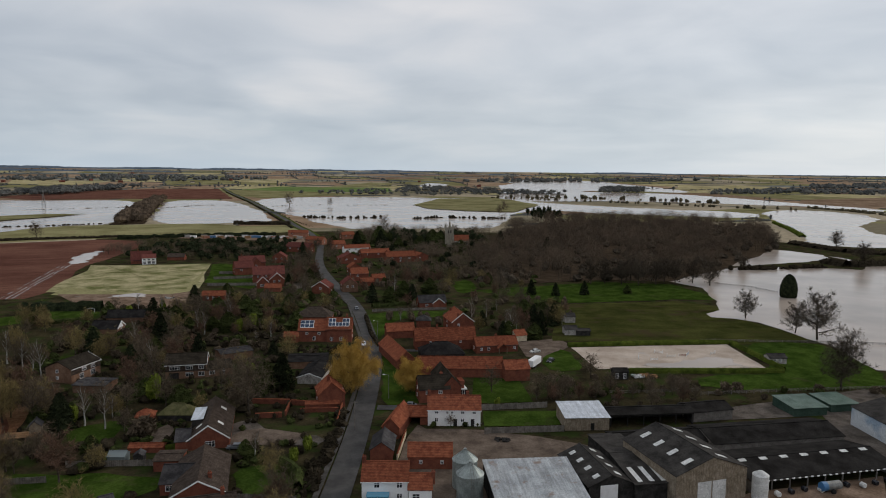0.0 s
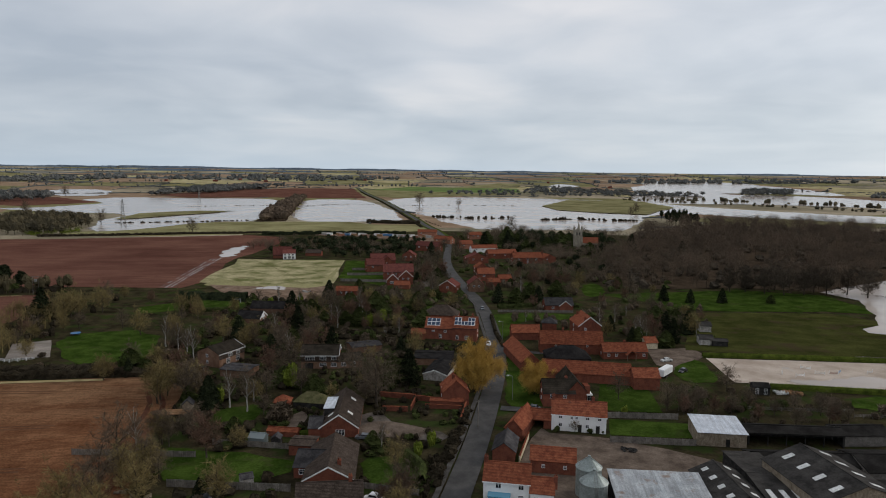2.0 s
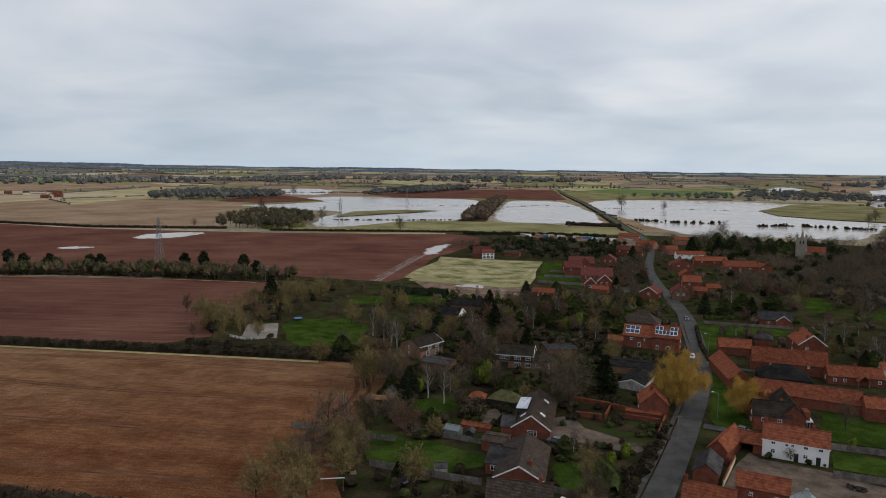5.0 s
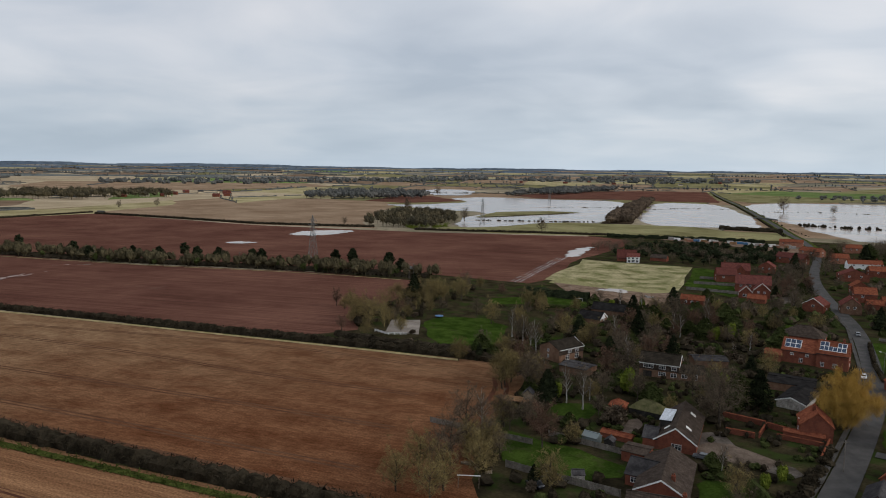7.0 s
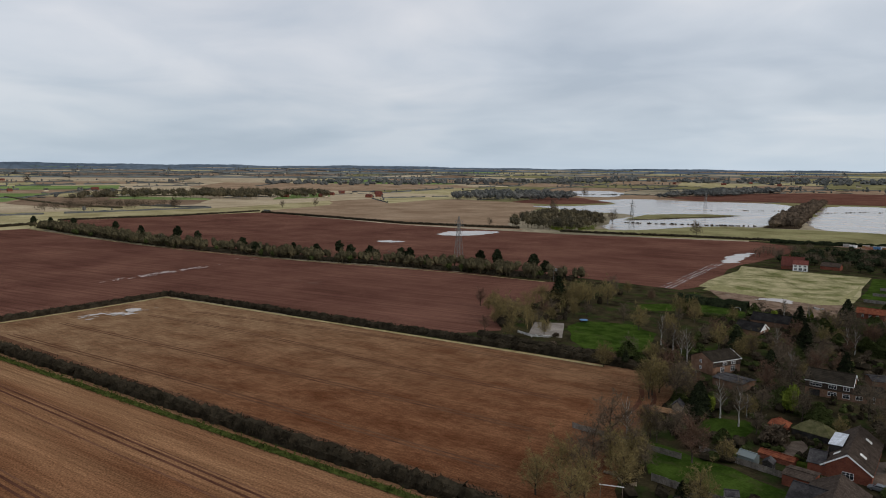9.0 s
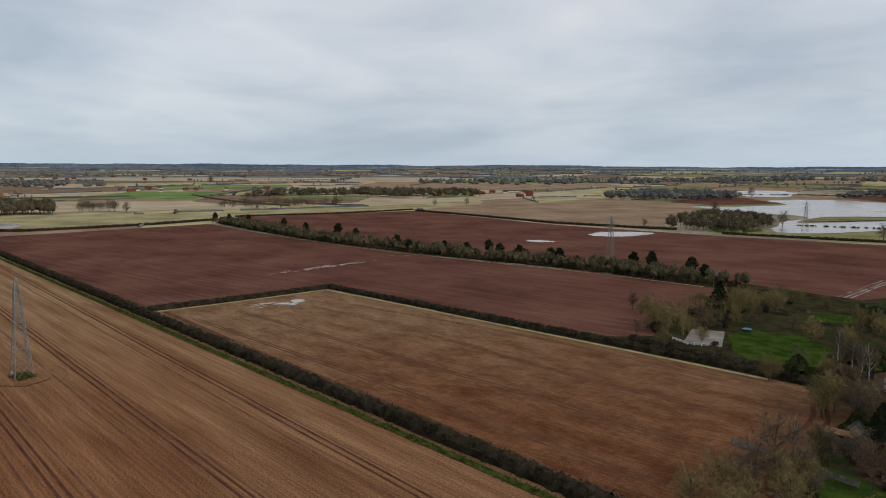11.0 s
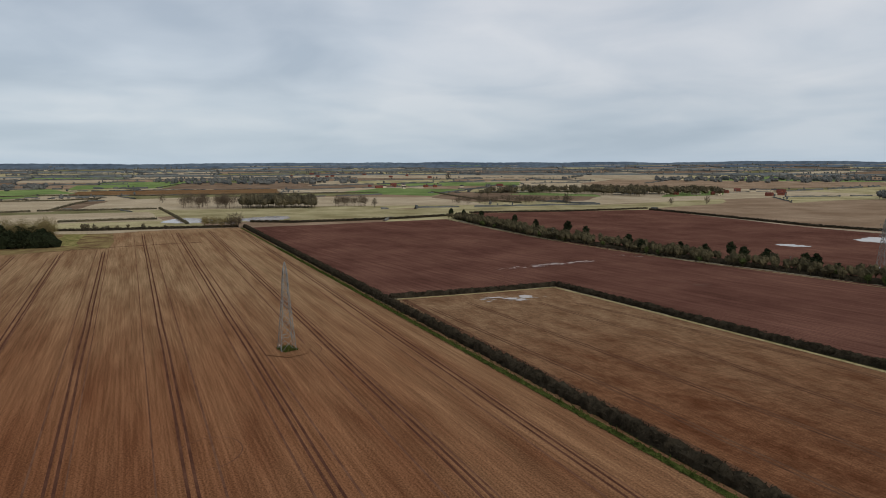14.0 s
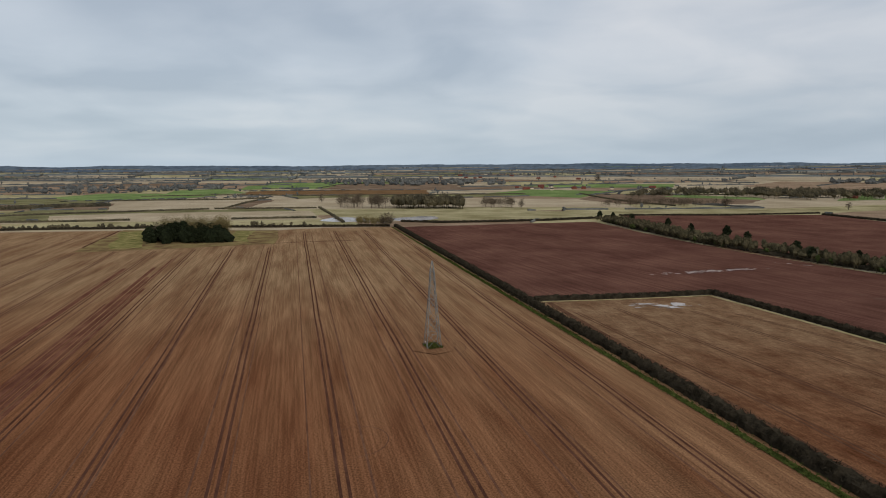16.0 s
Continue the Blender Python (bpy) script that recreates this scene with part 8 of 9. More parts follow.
# ---- church ----
def church():
    ob = thing("church", "stone church with a pinnacled tower and red nave roof", "church", 2.3, 639, 5)
    bm = bmesh.new()
    box(bm, 0, 7.4, 0, 7.4, -0.2, 17.6)
    tower = part("tower", bm, stone, ob, "pale weathered stone tower")
    for z in (6.0, 11.5, 16.6):
        bm = bmesh.new()
        box(bm, -0.15, 7.55, -0.15, 7.55, z, z + 0.3)
        part("string_course", bm, stone, tower)
    for x in (-0.5, 6.7):
        bm = bmesh.new()
        box(bm, x, x + 1.2, -0.7, -0.002, -0.2, 12.0)
        part("buttress", bm, stone, tower)
    for i in range(5):
        bm = bmesh.new()
        x = 0.2 + 1.5 * i
        box(bm, x, x + 0.8, 0, 0.4, 17.6, 18.7)
        part("merlon", bm, stone, tower)
    for x, y in ((0.3, 0.3), (7.1, 0.3), (0.3, 7.1), (7.1, 7.1)):
        bm = bmesh.new()
        drum(bm, 0.45, 17.6, 19.2, 8, None, x, y)
        drum(bm, 0.5, 19.2, 21.6, 8, 0.05, x, y)
        part("pinnacle", bm, stone, tower)
    bm = bmesh.new()
    drum(bm, 1.4, 17.6, 19.5, 8, 1.2, 4.2, 3.7)
    drum(bm, 1.2, 19.5, 25.5, 8, 0.05, 4.2, 3.7)
    part("spirelet", bm, stone, tower)
    for x in (2.0, 4.4):
        bm = bmesh.new()
        box(bm, x, x + 1.0, -0.03, 0.05, 12.6, 15.6)
        part("louvre", bm, clad_dark, tower, "dark belfry opening")
    bm = bmesh.new()
    prof = ((0.5, -0.2), (8.5, -0.2), (8.5, 6.0), (4.5, 10.6), (0.5, 6.0))
    ends = [[bm.verts.new((x, y, z)) for y, z in prof] for x in (7.41, 22)]
    bm.faces.new(ends[0])
    bm.faces.new(ends[1][::-1])
    for i in range(5):
        bm.faces.new((ends[0][i], ends[1][i], ends[1][(i + 1) % 5], ends[0][(i + 1) % 5]))
    nave = part("nave", bm, stone, ob)
    for y0, y1 in ((0.1, 4.5), (8.9, 4.5)):
        bm = bmesh.new()
        slab(bm, ((7.45, y0, 5.7), (22.3, y0, 5.7), (22.3, y1, 10.9), (7.45, y1, 10.9)), 0.15)
        part("roof", bm, pantile, nave, "red tiled nave roof")
    for x in (9.5, 13, 16.5, 20):
        window(nave, x, 0.48, 2.2, 1.0, 2.4)
    TAKEN.append((12, 643, 13, 8, 0.1))


church()


# ---- grain silos ----
def silo(x, y, r, eave, top, ladder):
    ob = thing("grain_silo", "galvanised steel grain silo with a conical roof", "silo", x, y, 20, group="grain silos")
    bm = bmesh.new()
    lathe(bm, [(r + (0.03 if i % 2 else 0.0), eave * i / 18) for i in range(19)], 32)
    part("body", bm, silo_steel, ob)
    bm = bmesh.new()
    drum(bm, r + 0.15, eave - 0.05, top, 32, 0.35)
    roof = part("roof", bm, silo_steel, ob)
    bm = bmesh.new()
    drum(bm, 0.35, top - 0.02, top + 0.4, 12)
    part("cap", bm, silo_steel, roof)
    for i in range(16):
        a = 6.2832 * i / 16
        bm = bmesh.new()
        bar(bm, (math.cos(a) * r, math.sin(a) * r, eave + 0.06), (math.cos(a) * 0.35, math.sin(a) * 0.35, top + 0.06), 0.07)
        part("roof_rib", bm, silo_steel, roof)
    if ladder:
        bm = bmesh.new()
        for dx in (-0.3, 0.3):
            bar(bm, (dx - 0.6, -r - 0.12, 0), (dx - 0.6, -r - 0.12, eave), 0.07)
            bar(bm, (dx - 0.6, -r - 0.1, eave), (dx, -0.4, top + 0.1), 0.09)
        for i in range(18):
            bar(bm, (-0.9, -r - 0.12, eave * i / 18), (-0.3, -r - 0.12, eave * i / 18), 0.05)
        part("ladder", bm, steel, ob, "steel ladder and roof walk")
    bm = bmesh.new()
    box(bm, -0.6, 0.6, -r - 0.09, -r + 0.3, 0.5, 2.2)
    part("hatch", bm, steel, ob)
    TAKEN.append((x, y, r + 1, r + 1, 0))
    return ob


silo(5.4, 146.6, 2.75, 6.5, 8.5, False)
silo(6.3, 139.6, 2.85, 6.4, 8.6, True)
hop = thing("feed_hopper", "round pale feed bin beside a barn", "bin", 69.5, 142.4, 0)
bm = bmesh.new()
drum(bm, 1.7, 0.0, 5.4, 24)
part("body", bm, rooflight, hop)
bm = bmesh.new()
drum(bm, 1.75, 5.41, 6.3, 24, 0.4)
part("lid", bm, rooflight, hop)


# ---- pylons and poles ----
def pylon(x, y, turn, high=34.0):
    ob = thing("pylon", "grey steel lattice electricity pylon", "pylon", x, y, turn, group="pylons in a line")
    levels = [(0, 2.9), (5.5, 2.45), (10.5, 2.05), (15, 1.7), (19, 1.4), (22.5, 1.15), (25.5, 1.0), (28.5, 0.85), (31, 0.6), (high, 0.08)]
    for sx, sy in ((-1, -1), (1, -1), (1, 1), (-1, 1)):
        bm = bmesh.new()
        rings = [[bm.verts.new((sx * w + dx, sy * w + dy, z)) for dx, dy in ((-.1, -.1), (.1, -.1), (.1, .1), (-.1, .1))] for z, w in levels]
        for lo, hi in zip(rings, rings[1:]):
            for i in range(4):
                bm.faces.new((lo[i], lo[(i + 1) % 4], hi[(i + 1) % 4], hi[i]))
        part("leg", bm, steel, ob)
    for (z0, w0), (z1, w1) in zip(levels[:-1], levels[1:]):
        for c, d in (((-1, -1), (1, -1)), ((1, -1), (1, 1)), ((1, 1), (-1, 1)), ((-1, 1), (-1, -1))):
            for p, q in (((c[0] * w0, c[1] * w0, z0), (d[0] * w1, d[1] * w1, z1)), ((d[0] * w0, d[1] * w0, z0), (c[0] * w1, c[1] * w1, z1)), ((c[0] * w1, c[1] * w1, z1), (d[0] * w1 + .01, d[1] * w1, z1))):
                bm = bmesh.new()
                bar(bm, p, q, 0.11)
                part("brace", bm, steel, ob)
    for z, reach in ((23.0, 3.4), (26.5, 4.0), (30.0, 3.2)):
        for sgn in (-1, 1):
            bm = bmesh.new()
            for dy in (-0.8, 0.8):
                bar(bm, (sgn * 0.9, dy, z), (sgn * reach, 0, z + 0.2), 0.11)
            bar(bm, (sgn * 0.8, 0, z + 1.4), (sgn * reach, 0, z + 0.2), 0.09)
            arm = part("crossarm", bm, steel, ob)
            bm = bmesh.new()
            drum(bm, 0.12, z - 1.3, z + 0.15, 8, None, sgn * reach, 0)
            part("insulator", bm, paint_grey, arm)
    bm = bmesh.new()
    box(bm, -0.3, 0.3, -3.0, -2.9, 2.0, 2.6)
    part("plate", bm, white_paint, ob)
    return ob


PYLON_TURN = 20.0
for px_, py_ in ((-260.7, -27.1), (-404, 341), (-504, 700), (-690, 1183)):
    pylon(px_, py_, PYLON_TURN)
hedge("tuft of long grass under a pylon", [(-264, -29), (-257, -25)], 0.9, 6, verge, 60, 0.9, heart=False, name="grass_tuft", category="grass")
field("bare_ground", stubble, [(-268, -33), (-253, -34), (-249, -25), (-254, -19), (-266, -18), (-271, -25)], "churned bare soil round a pylon", 0.06)


def pole(x, y, high=9.0, twin=False, kind="telegraph_pole"):
    ob = thing(kind, "weathered wooden pole carrying wires over fields", "pole", x, y, 30, group="wooden poles")
    for dx in ((-1.4, 1.4) if twin else (0.0,)):
        bm = bmesh.new()
        drum(bm, 0.17, -0.2, high, 8, 0.12, dx)
        part("post", bm, fence_wood, ob)
    bm = bmesh.new()
    box(bm, -1.9 if twin else -0.9, 1.9 if twin else 0.9, -0.08, 0.08, high - 0.6, high - 0.4)
    part("crossarm", bm, fence_wood, ob)
    if twin:
        bm = bmesh.new()
        box(bm, -0.7, 0.7, -0.5, 0.5, high - 3.4, high - 1.9)
        part("transformer", bm, steel, ob)
    return ob


pole(-288.5, 324, 10, True)
for px_, py_ in ((-777, 150), (-636, 187), (-514, 227), (-416, 284)):
    pole(px_, py_, 9.5)
pole(-23.5, 180, 8.0)
pole(-113, 188, 8.5)


def lamp_post(x, y, turn, high=7.5):
    ob = thing("street_lamp", "slim grey street lamp on a grass verge", "street lamp", x, y, turn, group="street lamps")
    bm = bmesh.new()
    drum(bm, 0.09, -0.2, high, 8, 0.06)
    part("post", bm, steel, ob)
    bm = bmesh.new()
    bar(bm, (0, 0, high), (-1.2, 0, high + 0.25), 0.08)
    arm = part("arm", bm, steel, ob)
    bm = bmesh.new()
    box(bm, -1.9, -1.15, -0.14, 0.14, high + 0.16, high + 0.32)
    part("lantern", bm, white_paint, arm)
    return ob


lamp_post(-27.0, 281.5, 0)
lamp_post(-16.3, 205.5, 0)


# ---- fences ----
def panel_fence(label, a, b, high=1.8, bays=None):
    a, b = Vector((*a, 0)), Vector((*b, 0))
    long = (b - a).length
    turn = math.degrees(math.atan2(b.y - a.y, b.x - a.x))
    ob = thing("fence", label, "fence", a.x, a.y, turn, group="timber garden fences")
    n = bays or max(1, round(long / 1.85))
    w = long / n
    bm = bmesh.new()
    edge = [(0.06 + (w - 0.12) * i / 14, 0.03 * (1 if i % 4 in (1, 2) else -1)) for i in range(15)]
    rows = [[bm.verts.new((x, y + dy, z)) for x, y in edge] for dy, z in ((-0.012, 0.05), (-0.012, high), (0.012, high), (0.012, 0.05))]
    for lo, hi in zip(rows, rows[1:] + rows[:1]):
        for i in range(14):
            bm.faces.new((lo[i], lo[i + 1], hi[i + 1], hi[i]))
    me = bpy.data.meshes.new("fence_panel")
    bm.to_mesh(me)
    bm.free()
    me.materials.append(fence_wood)
    bm = bmesh.new()
    box(bm, -0.055, 0.055, -0.055, 0.055, -0.2, high + 0.08)
    pm = bpy.data.meshes.new("post")
    bm.to_mesh(pm)
    bm.free()
    pm.materials.append(fence_wood)
    for i in range(n + 1):
        part("post", pm, None, ob).location = (w * i, 0, 0)
        if i < n:
            p = part("fence_panel", me, None, ob)
            p.location = (w * i, 0, rng.uniform(-0.04, 0.04))
            p.rotation_euler = (rng.uniform(-0.03, 0.03), 0, 0)


def rail_fence(label, line, high=1.2, gap=2.6, material=None):
    ob = thing("fence", label, "fence", line[0][0], line[0][1], 0, group="post and rail fences")
    o = Vector((*line[0], 0))
    material = material or fence_wood
    bm = bmesh.new()
    box(bm, -0.07, 0.07, -0.07, 0.07, -0.3, high)
    pm = bpy.data.meshes.new("post")
    bm.to_mesh(pm)
    bm.free()
    pm.materials.append(material)
    for a, b in zip(line, line[1:]):
        a, b = Vector((*a, 0)) - o, Vector((*b, 0)) - o
        n = max(1, round((b - a).length / gap))
        for i in range(n):
            part("post", pm, None, ob).location = a.lerp(b, i / n)
        for z in (0.45, 0.8, 1.1):
            bm = bmesh.new()
            bar(bm, a + Vector((0, 0, z)), b + Vector((0, 0, z)), 0.09)
            part("rail", bm, material, ob)


panel_fence("grey timber fence along a cottage garden", (11.5, 196), (31.7, 199))
panel_fence("grey timber fence between garden and farmyard", (11.7, 177.6), (33.5, 180))
panel_fence("weathered timber fence across back gardens", (-85.8, 130.5), (-58.4, 134))
panel_fence("weathered timber fence beside a bungalow", (-44.6, 139), (-30.6, 138.2), 1.5)
panel_fence("weathered timber fence between back gardens", (-118, 141), (-88, 146), 1.6)
panel_fence("timber fence behind garden sheds", (-88, 154), (-68, 155.5), 1.6)
panel_fence("timber fence along new back gardens", (-146, 432), (-122, 440), 1.8, 9)
panel_fence("timber fence along new back gardens", (-150, 455), (-128, 462), 1.8, 9)
panel_fence("timber fence along new back gardens", (-142, 408), (-108, 412), 1.8, 12)
panel_fence("grey fence beside a village lawn", (-35, 337), (2, 345), 1.3, 16)
rail_fence("post and rail fence along a paddock", [(82.7, 212), (113.8, 216.7), (150, 221)])
rail_fence("post and rail fence along a flooded bank", [(109, 283), (153.7, 282), (190, 279)])
rail_fence("fence posts standing in flood water", [(170, 440), (192.5, 422), (200, 403)], 1.3, 4)
rail_fence("dark railings beside a yard", [(50, 212), (66, 213.5), (84, 216)])
rail_fence("white railings round a riding patch", [(-205, 207), (-196, 206), (-190, 211)], 1.0, 2.4, white_paint)

# garden walls of brick
def garden_wall(label, a, b, high=1.6, material=None, thick=0.3):
    a, b = Vector((*a, 0)), Vector((*b, 0))
    ob = thing("garden_wall", label, "wall", a.x, a.y, math.degrees(math.atan2(b.y - a.y, b.x - a.x)))
    L = (b - a).length
    bm = bmesh.new()
    box(bm, 0, L, -thick / 2, thick / 2, -0.2, high)
    part("wall", bm, material or brick, ob)
    bm = bmesh.new()
    slab(bm, ((0, -thick / 2 - .1, high + .06), (L, -thick / 2 - .1, high + .06), (L, 0, high + .26), (0, 0, high + .26)), 0.06)
    slab(bm, ((0, thick / 2 + .1, high + .06), (L, thick / 2 + .1, high + .06), (L, 0, high + .26), (0, 0, high + .26)), 0.06)
    part("coping", bm, pantile, ob)


garden_wall("red brick garden wall with tiled coping", (-57, 199.5), (-45.5, 199.5), 1.5)
garden_wall("red brick garden wall with tiled coping", (-45, 199), (-36.5, 197.5), 1.5)
garden_wall("red brick garden wall with tiled coping", (-45.2, 198.6), (-44.6, 189.4), 1.4)
garden_wall("curved brick planter wall in a drive", (-52.6, 187.4), (-45.4, 188.6), 1.4)
garden_wall("red brick wall along the road", (-29.2, 196), (-28.6, 182), 1.8)
garden_wall("low brick wall in front of a cottage", (-41, 192.5), (-30, 193.5), 1.2)
garden_wall("pale boundary wall behind a farmyard", (-10.6, 160), (-9.4, 176), 1.6, render_cream)


# ---- vehicles ----
def car(label, x, y, turn, paint, long=4.3, tall=1.5, z=0.0, group="parked cars"):
    ob = thing("car", label, "car", x, y, turn, z, group)
    w = 0.88
    bm = bmesh.new()
    prof = ((-long / 2, .3), (-long / 2, .75), (-long * .28, .92), (-long * .14, tall), (long * .22, tall), (long * .38, .95), (long / 2, .85), (long / 2, .3))
    ends = [[bm.verts.new((px, s * (w if pz < 1 else w * .82), pz)) for px, pz in prof] for s in (-1, 1)]
    bm.faces.new(ends[0])
    bm.faces.new(ends[1][::-1])
    for i in range(8):
        bm.faces.new((ends[0][i], ends[0][(i + 1) % 8], ends[1][(i + 1) % 8], ends[1][i]))
    bmesh.ops.recalc_face_normals(bm, faces=bm.faces[:])
    bmesh.ops.bevel(bm, geom=bm.edges[:], offset=0.06, segments=1, affect="EDGES")
    body = part("body", bm, paint, ob)
    for s in (-1, 1):
        bm = bmesh.new()
        v = [bm.verts.new((px, s * (w * .9 + .02), pz)) for px, pz in ((-long * .24, .98), (-long * .13, tall - .12), (long * .2, tall - .12), (long * .33, .98))]
        bm.faces.new(v)
        bmesh.ops.solidify(bm, geom=bm.faces[:], thickness=0.02)
        part("window", bm, pane_glass, body)
    for x0, z0, x1, z1 in ((-long * .275, .96, -long * .15, tall - .08), (long * .37, .99, long * .235, tall - .08)):
        bm = bmesh.new()
        d = -0.03 if x0 < 0 else 0.03
        v = [bm.verts.new(p) for p in ((x0 + d, -w * .8, z0), (x0 + d, w * .8, z0), (x1 + d, w * .72, z1), (x1 + d, -w * .72, z1))]
        bm.faces.new(v)
        bmesh.ops.solidify(bm, geom=bm.faces[:], thickness=0.02)
        part("windscreen", bm, pane_glass, body)
    for px in (-long * .31, long * .31):
        for s in (-1, 1):
            bm = bmesh.new()
            m = pose(px, s * (w - .08), .32, 90)
            drum(bm, 0.32, -0.1, 0.1, 16)
            bmesh.ops.transform(bm, matrix=m, verts=bm.verts[:])
            wheel = part("wheel", bm, rubber, ob)
            bm = bmesh.new()
            drum(bm, 0.19, -0.11, 0.11, 10)
            bmesh.ops.transform(bm, matrix=m, verts=bm.verts[:])
            part("rim", bm, steel, wheel)
    for s in (-1, 1):
        bm = bmesh.new()
        box(bm, -long / 2 - .02, -long / 2 + .06, s * .6 - .15, s * .6 + .15, .58, .72)
        part("headlight", bm, white_paint, ob)
    return ob


car("small white hatchback parked on the village road", -31.6, 270.0, 100, paint_white, 3.9, z=0.25)
car("dark grey car parked beside the road", -43.4, 341.0, 105, paint_grey, z=0.2)
car("dark grey estate car beside a brick bungalow", -51.6, 166.0, 5, paint_grey, 4.5)
car("black off-road car parked behind a fence", -75.2, 126.4, -15, paint_black, 4.6, 1.8)
car("white van-like car beside a brown roof", -39.5, 133.6, -10, paint_white, 4.6, 1.9)
car("dark car parked on a cottage drive", -9.5, 197.6, -12, paint_grey, z=0.26)
car("silver car in a gravel yard", 36.5, 262, 30, rooflight)
car("dark car beside a white trailer", 40.5, 249, 60, paint_black)
car("pale car at a building site", -96, 372, 10, paint_white)

trailer = thing("livestock_trailer", "long white livestock trailer on grass", "trailer", 33.6, 243, 62)
bm = bmesh.new()
box(bm, -4.2, 4.2, -1.2, 1.2, 0.7, 3.1)
bmesh.ops.bevel(bm, geom=bm.edges[:], offset=0.15, segments=2, affect="EDGES")
part("body", bm, white_paint, trailer)
for x in (-2.2, -1.0):
    for s in (-1, 1):
        bm = bmesh.new()
        drum(bm, 0.4, -0.12, 0.12, 14)
        bmesh.ops.transform(bm, matrix=pose(x, s * 1.15, 0.4, 90), verts=bm.verts[:])
        part("wheel", bm, rubber, trailer)
bm = bmesh.new()
bar(bm, (4.2, 0, 0.7), (5.6, 0, 0.6), 0.12)
part("drawbar", bm, steel, trailer)

tank = thing("slurry_tank", "blue and white slurry tank trailer in mud", "tank", 86.8, 145.8, 14)
bm = bmesh.new()
drum(bm, 1.0, -2.4, 2.4, 18)
bmesh.ops.transform(bm, matrix=pose(0, 0, 1.5, 0, 90), verts=bm.verts[:])
part("barrel", bm, steel, tank)
bm = bmesh.new()
drum(bm, 1.03, -2.42, -1.2, 18)
bmesh.ops.transform(bm, matrix=pose(0, 0, 1.5, 0, 90), verts=bm.verts[:])
part("end_band", bm, paint_blue, tank, "blue painted end of the tank")
for s in (-1, 1):
    bm = bmesh.new()
    drum(bm, 0.55, -0.2, 0.2, 14)
    bmesh.ops.transform(bm, matrix=pose(0, s * 1.05, 0.55, 90), verts=bm.verts[:])
    part("wheel", bm, rubber, tank)


# ---- arena jumps, deck, playthings and yard clutter ----
def jump(x, y, turn, colour):
    ob = thing("show_jump", "striped show jump standing on arena sand", "jump", x, y, turn, group="arena jumps")
    for s in (-1.6, 1.6):
        bm = bmesh.new()
        box(bm, s - 0.06, s + 0.06, -0.06, 0.06, 0, 1.5)
        box(bm, s - 0.3, s + 0.3, -0.3, 0.3, 0, 0.12)
        part("wing", bm, white_paint, ob)
    for z in (0.5, 0.9):
        bm = bmesh.new()
        bar(bm, (-1.6, 0.1, z), (1.6, 0.1, z), 0.12)
        part("rail", bm, colour, ob)


for i, (x, y, t, c) in enumerate(((92.8, 258, 10, brick), (95.5, 260, 60, paint_blue), (85, 262.8, -30, white_paint), (80, 252, 20, white_paint), (88, 257, 0, rooflight), (106, 262, 40, rooflight), (75, 255, 75, rooflight))):
    jump(x, y, t, c)

deck = thing("garden_deck", "raised orange timber deck with railings", "deck", -106.5, 170.5, 18)
bm = bmesh.new()
box(bm, -6, 2.2, -1.2, 3.0, 1.0, 1.2)
part("floor", bm, deck_wood, deck)
for x in (-6, -3.3, -0.6, 2.1):
    bm = bmesh.new()
    box(bm, x - .07, x + .07, -1.2, -1.06, -0.2, 2.2)
    part("post", bm, deck_wood, deck)
for z in (1.6, 2.15):
    bm = bmesh.new()
    box(bm, -6.1, 2.2, -1.22, -1.1, z - .06, z + .06)
    part("rail", bm, deck_wood, deck)
for dx in (2.4, 3.4):
    bm = bmesh.new()
    bar(bm, (dx, -0.2, 2.2), (dx + 2.0, -2.6, 0.6), 0.14)
    part("stair_rail", bm, deck_wood, deck)


def goal(x, y, turn):
    ob = thing("goal", "small white football goal on a lawn", "goal", x, y, turn, group="garden goals")
    for s in (-1.6, 1.6):
        bm = bmesh.new()
        bar(bm, (s, 0, 0), (s, 0, 1.9), 0.1)
        part("post", bm, white_paint, ob)
    bm = bmesh.new()
    bar(bm, (-1.6, 0, 1.9), (1.6, 0, 1.9), 0.1)
    part("crossbar", bm, white_paint, ob)


goal(-171, 328, 5)
goal(-199, 330, 8)
tramp = thing("trampoline", "blue garden trampoline on a lawn", "trampoline", -202, 247, 0)
bm = bmesh.new()
drum(bm, 2.0, 0.8, 0.95, 20)
part("mat", bm, paint_blue, tramp)
for i in range(4):
    bm = bmesh.new()
    bar(bm, (math.cos(i * 1.571) * 1.7, math.sin(i * 1.571) * 1.7, 0), (math.cos(i * 1.571) * 1.9, math.sin(i * 1.571) * 1.9, 0.82), 0.08)
    part("leg", bm, steel, tramp)


def heap(name, label, x, y, size, material, seed):
    r = random.Random(seed)
    v, f = [], []
    for _ in range(16):
        lump(v, f, r, Vector((r.uniform(-size, size), r.uniform(-size * .5, size * .5), r.uniform(0.1, 0.5) * size * .4)), size * .3, size * .2, .5, 3, 5)
    ob = new(name, mesh_of(name, v, f, material))
    ob.matrix_world = pose(x, y, 0.1)
    tagged(ob, label, "heap", kind="stuff")


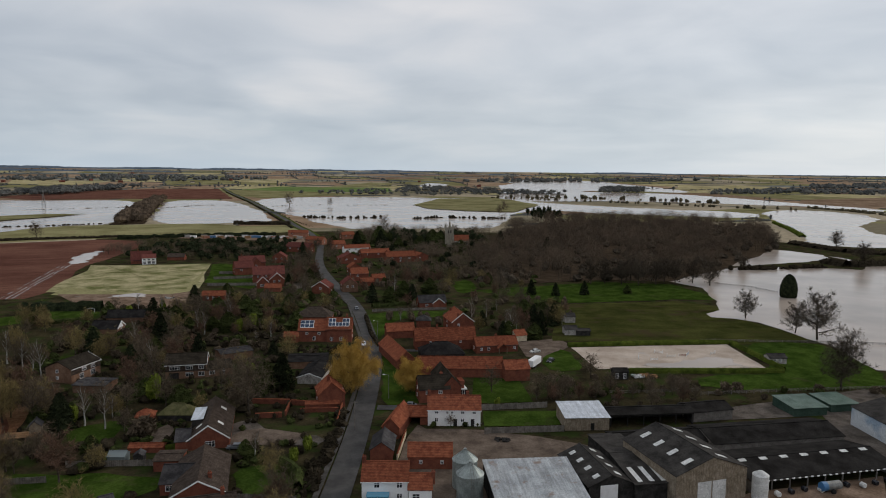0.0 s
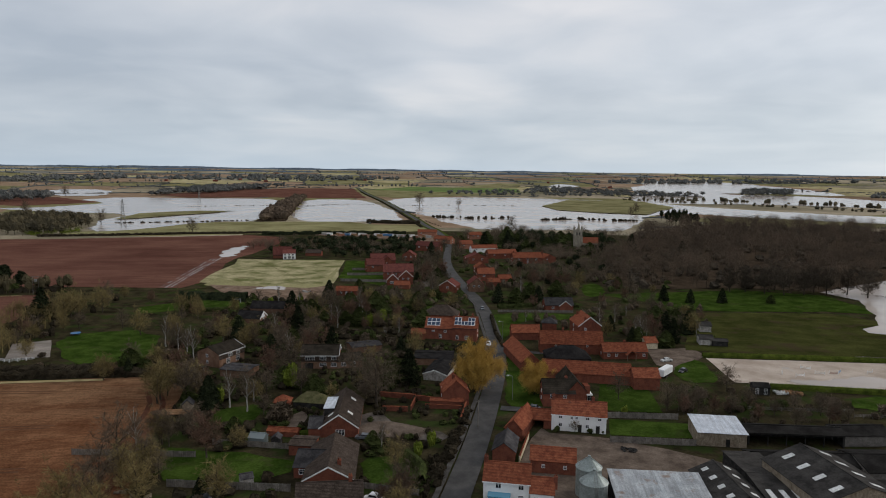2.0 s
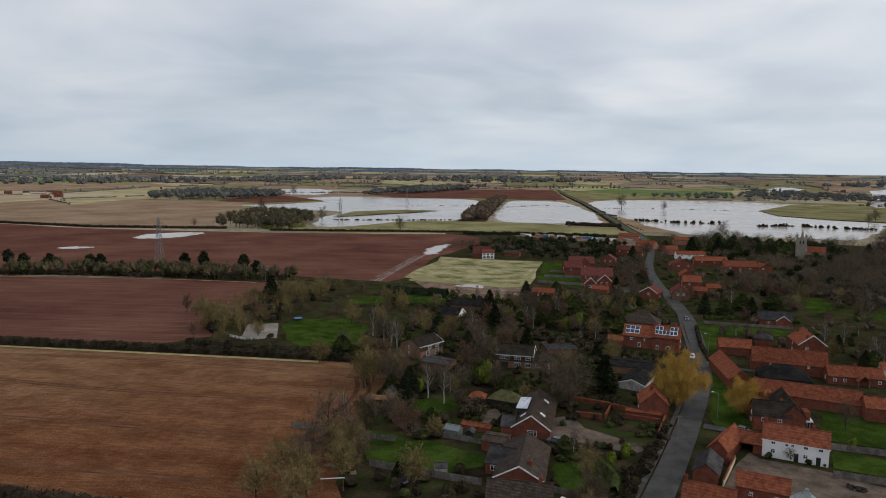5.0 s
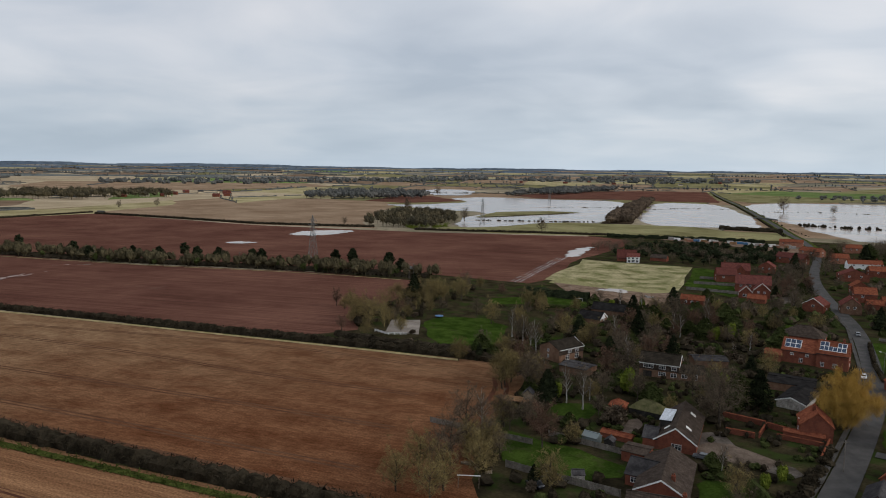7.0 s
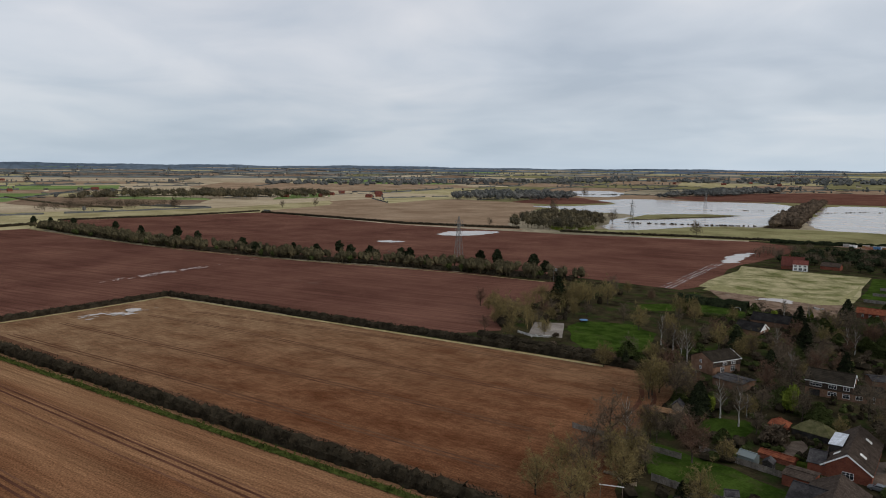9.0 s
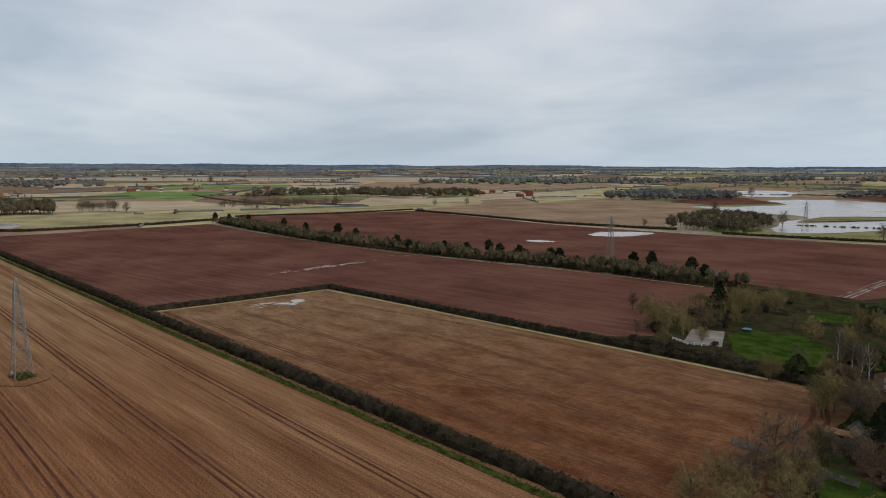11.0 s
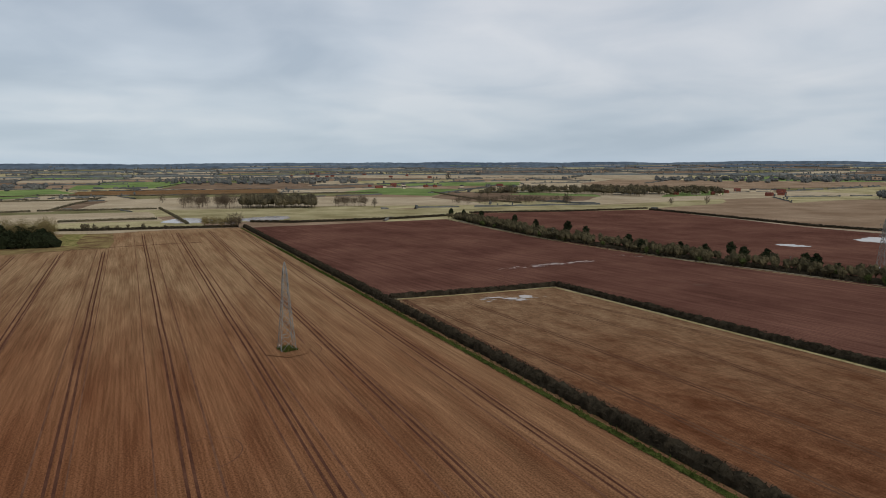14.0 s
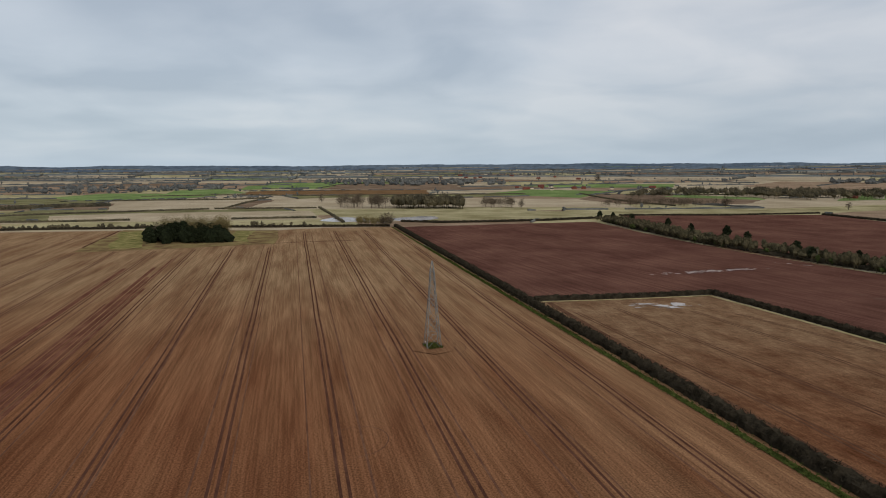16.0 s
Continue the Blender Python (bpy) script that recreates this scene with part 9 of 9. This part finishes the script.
heap("rubble_heap", "heap of pale rubble and boards beside stables", 68, 231, 2.2, rooflight, 1)
heap("soil_heap", "heap of orange soil beside stables", 72, 231, 2.6, deck_wood, 2)
heap("rubble_heap", "heap of rubble in a muddy field corner", -148, 366, 2.4, clad_pale, 3)
heap("scrap_heap", "heap of dark scrap in a farmyard", 16, 173, 1.8, clad_dark, 4)
heap("log_heap", "heap of pale cut logs in a garden", -88.5, 125.0, 2.0, clad_wood, 5)
heap("log_heap", "heap of pale cut logs in a garden", -93.5, 126.0, 1.6, clad_wood, 6)


def bale(x, y, turn, material, label, wide=1.2, high=1.2):
    ob = thing("wrapped_bale", label, "bale", x, y, turn, group="farmyard clutter")
    bm = bmesh.new()
    drum(bm, high / 2, -wide / 2, wide / 2, 16)
    bmesh.ops.transform(bm, matrix=pose(0, 0, high / 2, 90), verts=bm.verts[:])
    bmesh.ops.bevel(bm, geom=bm.edges[:], offset=0.1, segments=1, affect="EDGES")
    part("bale", bm, material, ob)


for i in range(9):
    bale(74 + 3.6 * i, 143.4 + 0.8 * i + (i % 3) * .5, 14, paint_black if i % 3 else rooflight, "wrapped straw bale beside a livestock shed")


# cabins and stacked materials of a building site, far off
def cabin(x, y, turn, material, label):
    ob = thing("site_cabin", label, "cabin", x, y, turn, group="building site")
    bm = bmesh.new()
    box(bm, -3, 3, -1.25, 1.25, 0.15, 2.6)
    part("body", bm, material, ob)
    bm = bmesh.new()
    box(bm, -3.05, 3.05, -1.3, 1.3, 2.61, 2.72)
    part("roof", bm, clad_pale, ob)


for i, (x, y, m) in enumerate(((-255, 697, render_white), (-236, 699, paint_blue), (-228, 698, deck_wood), (-218, 700, clad_pale), (-200, 699, deck_wood), (-183, 698, render_white), (-173, 700, brick_pale), (-166, 703, render_white), (-152, 705, deck_wood), (-147, 699, clad_pale), (-262, 700, clad_pale), (-246, 702, deck_wood), (-232, 704, render_white), (-222, 704, render_white), (-205, 706, rooflight), (-196, 705, paint_blue), (-189, 704, paint_blue), (-178, 702, clad_pale), (-214, 690, brick_pale), (-240, 692, brick_pale), (-170, 690, clad_pale), (-160, 694, brick_pale))):
    cabin(x, y, 12 * (i % 4), m, "site cabin or stack of building materials")
field("bare_ground", dirt, [(-270, 690), (-220, 682), (-165, 676), (-140, 690), (-150, 712), (-190, 716), (-265, 708)], "bare earth of a building site", 0.02)


# ---- far village houses on the plain ----
def far_house(x, y, turn, wall_mat, roof_mat, long=11, deep=8, eave=4.8, ridge=8.0):
    z = land(x, y)
    ob = thing("far_house", "small far house with a tiled roof", "house", x, y, turn, z, "far village houses")
    bm = bmesh.new()
    prof = ((0, -0.5), (deep, -0.5), (deep, eave), (deep / 2, ridge - .15), (0, eave))
    ends = [[bm.verts.new((px, py, pz)) for py, pz in prof] for px in (0, long)]
    bm.faces.new(ends[0])
    bm.faces.new(ends[1][::-1])
    for i in range(5):
        bm.faces.new((ends[0][i], ends[1][i], ends[1][(i + 1) % 5], ends[0][(i + 1) % 5]))
    bmesh.ops.recalc_face_normals(bm, faces=bm.faces[:])
    part("wall", bm, wall_mat, ob)
    for y0 in (-0.4, deep + 0.4):
        bm = bmesh.new()
        slab(bm, ((-0.4, y0, eave - .2), (long + .4, y0, eave - .2), (long + .4, deep / 2, ridge), (-0.4, deep / 2, ridge)), 0.15)
        part("roof", bm, roof_mat, ob)


fr = random.Random(77)
for turn0, turn1, near, far, count in ((56, 66, 1650, 1900, 22), (78, 90, 1950, 2250, 12), (84, 96, 2900, 3500, 12), (-28, 4, 2500, 3900, 16), (10, 34, 2900, 4200, 14)):
    for _ in range(count):
        a, d = math.radians(fr.uniform(turn0, turn1)), fr.uniform(near, far)
        pale = fr.random() < 0.4
        if any(inside(-math.sin(a) * d, math.cos(a) * d, p) for p in LAWNS):
            continue
        far_house(-math.sin(a) * d, math.cos(a) * d, fr.uniform(-40, 40) + math.degrees(a), render_cream if pale else brick, slate if pale else tile_red, fr.uniform(9, 22))
for x, y, t, s in ((170, 2120, 5, 60), (250, 2125, 5, 70), (330, 2110, 3, 40)):
    far_house(x, y, t, clad_pale, metal_roof, s, 16, 5, 7)


# ---- a white swing frame in a back garden ----
swing = thing("swing_frame", "white-topped timber swing frame in a garden", "swing", -86.4, 116.7, 35)
bm = bmesh.new()
bar(bm, (-2.6, 0, 2.6), (2.6, 0, 2.6), 0.16)
part("beam", bm, white_paint, swing)
for s in (-2.3, 2.3):
    for dy in (-0.9, 0.9):
        bm = bmesh.new()
        bar(bm, (s, dy, 0), (s, 0, 2.55), 0.12)
        part("leg", bm, timber, swing)
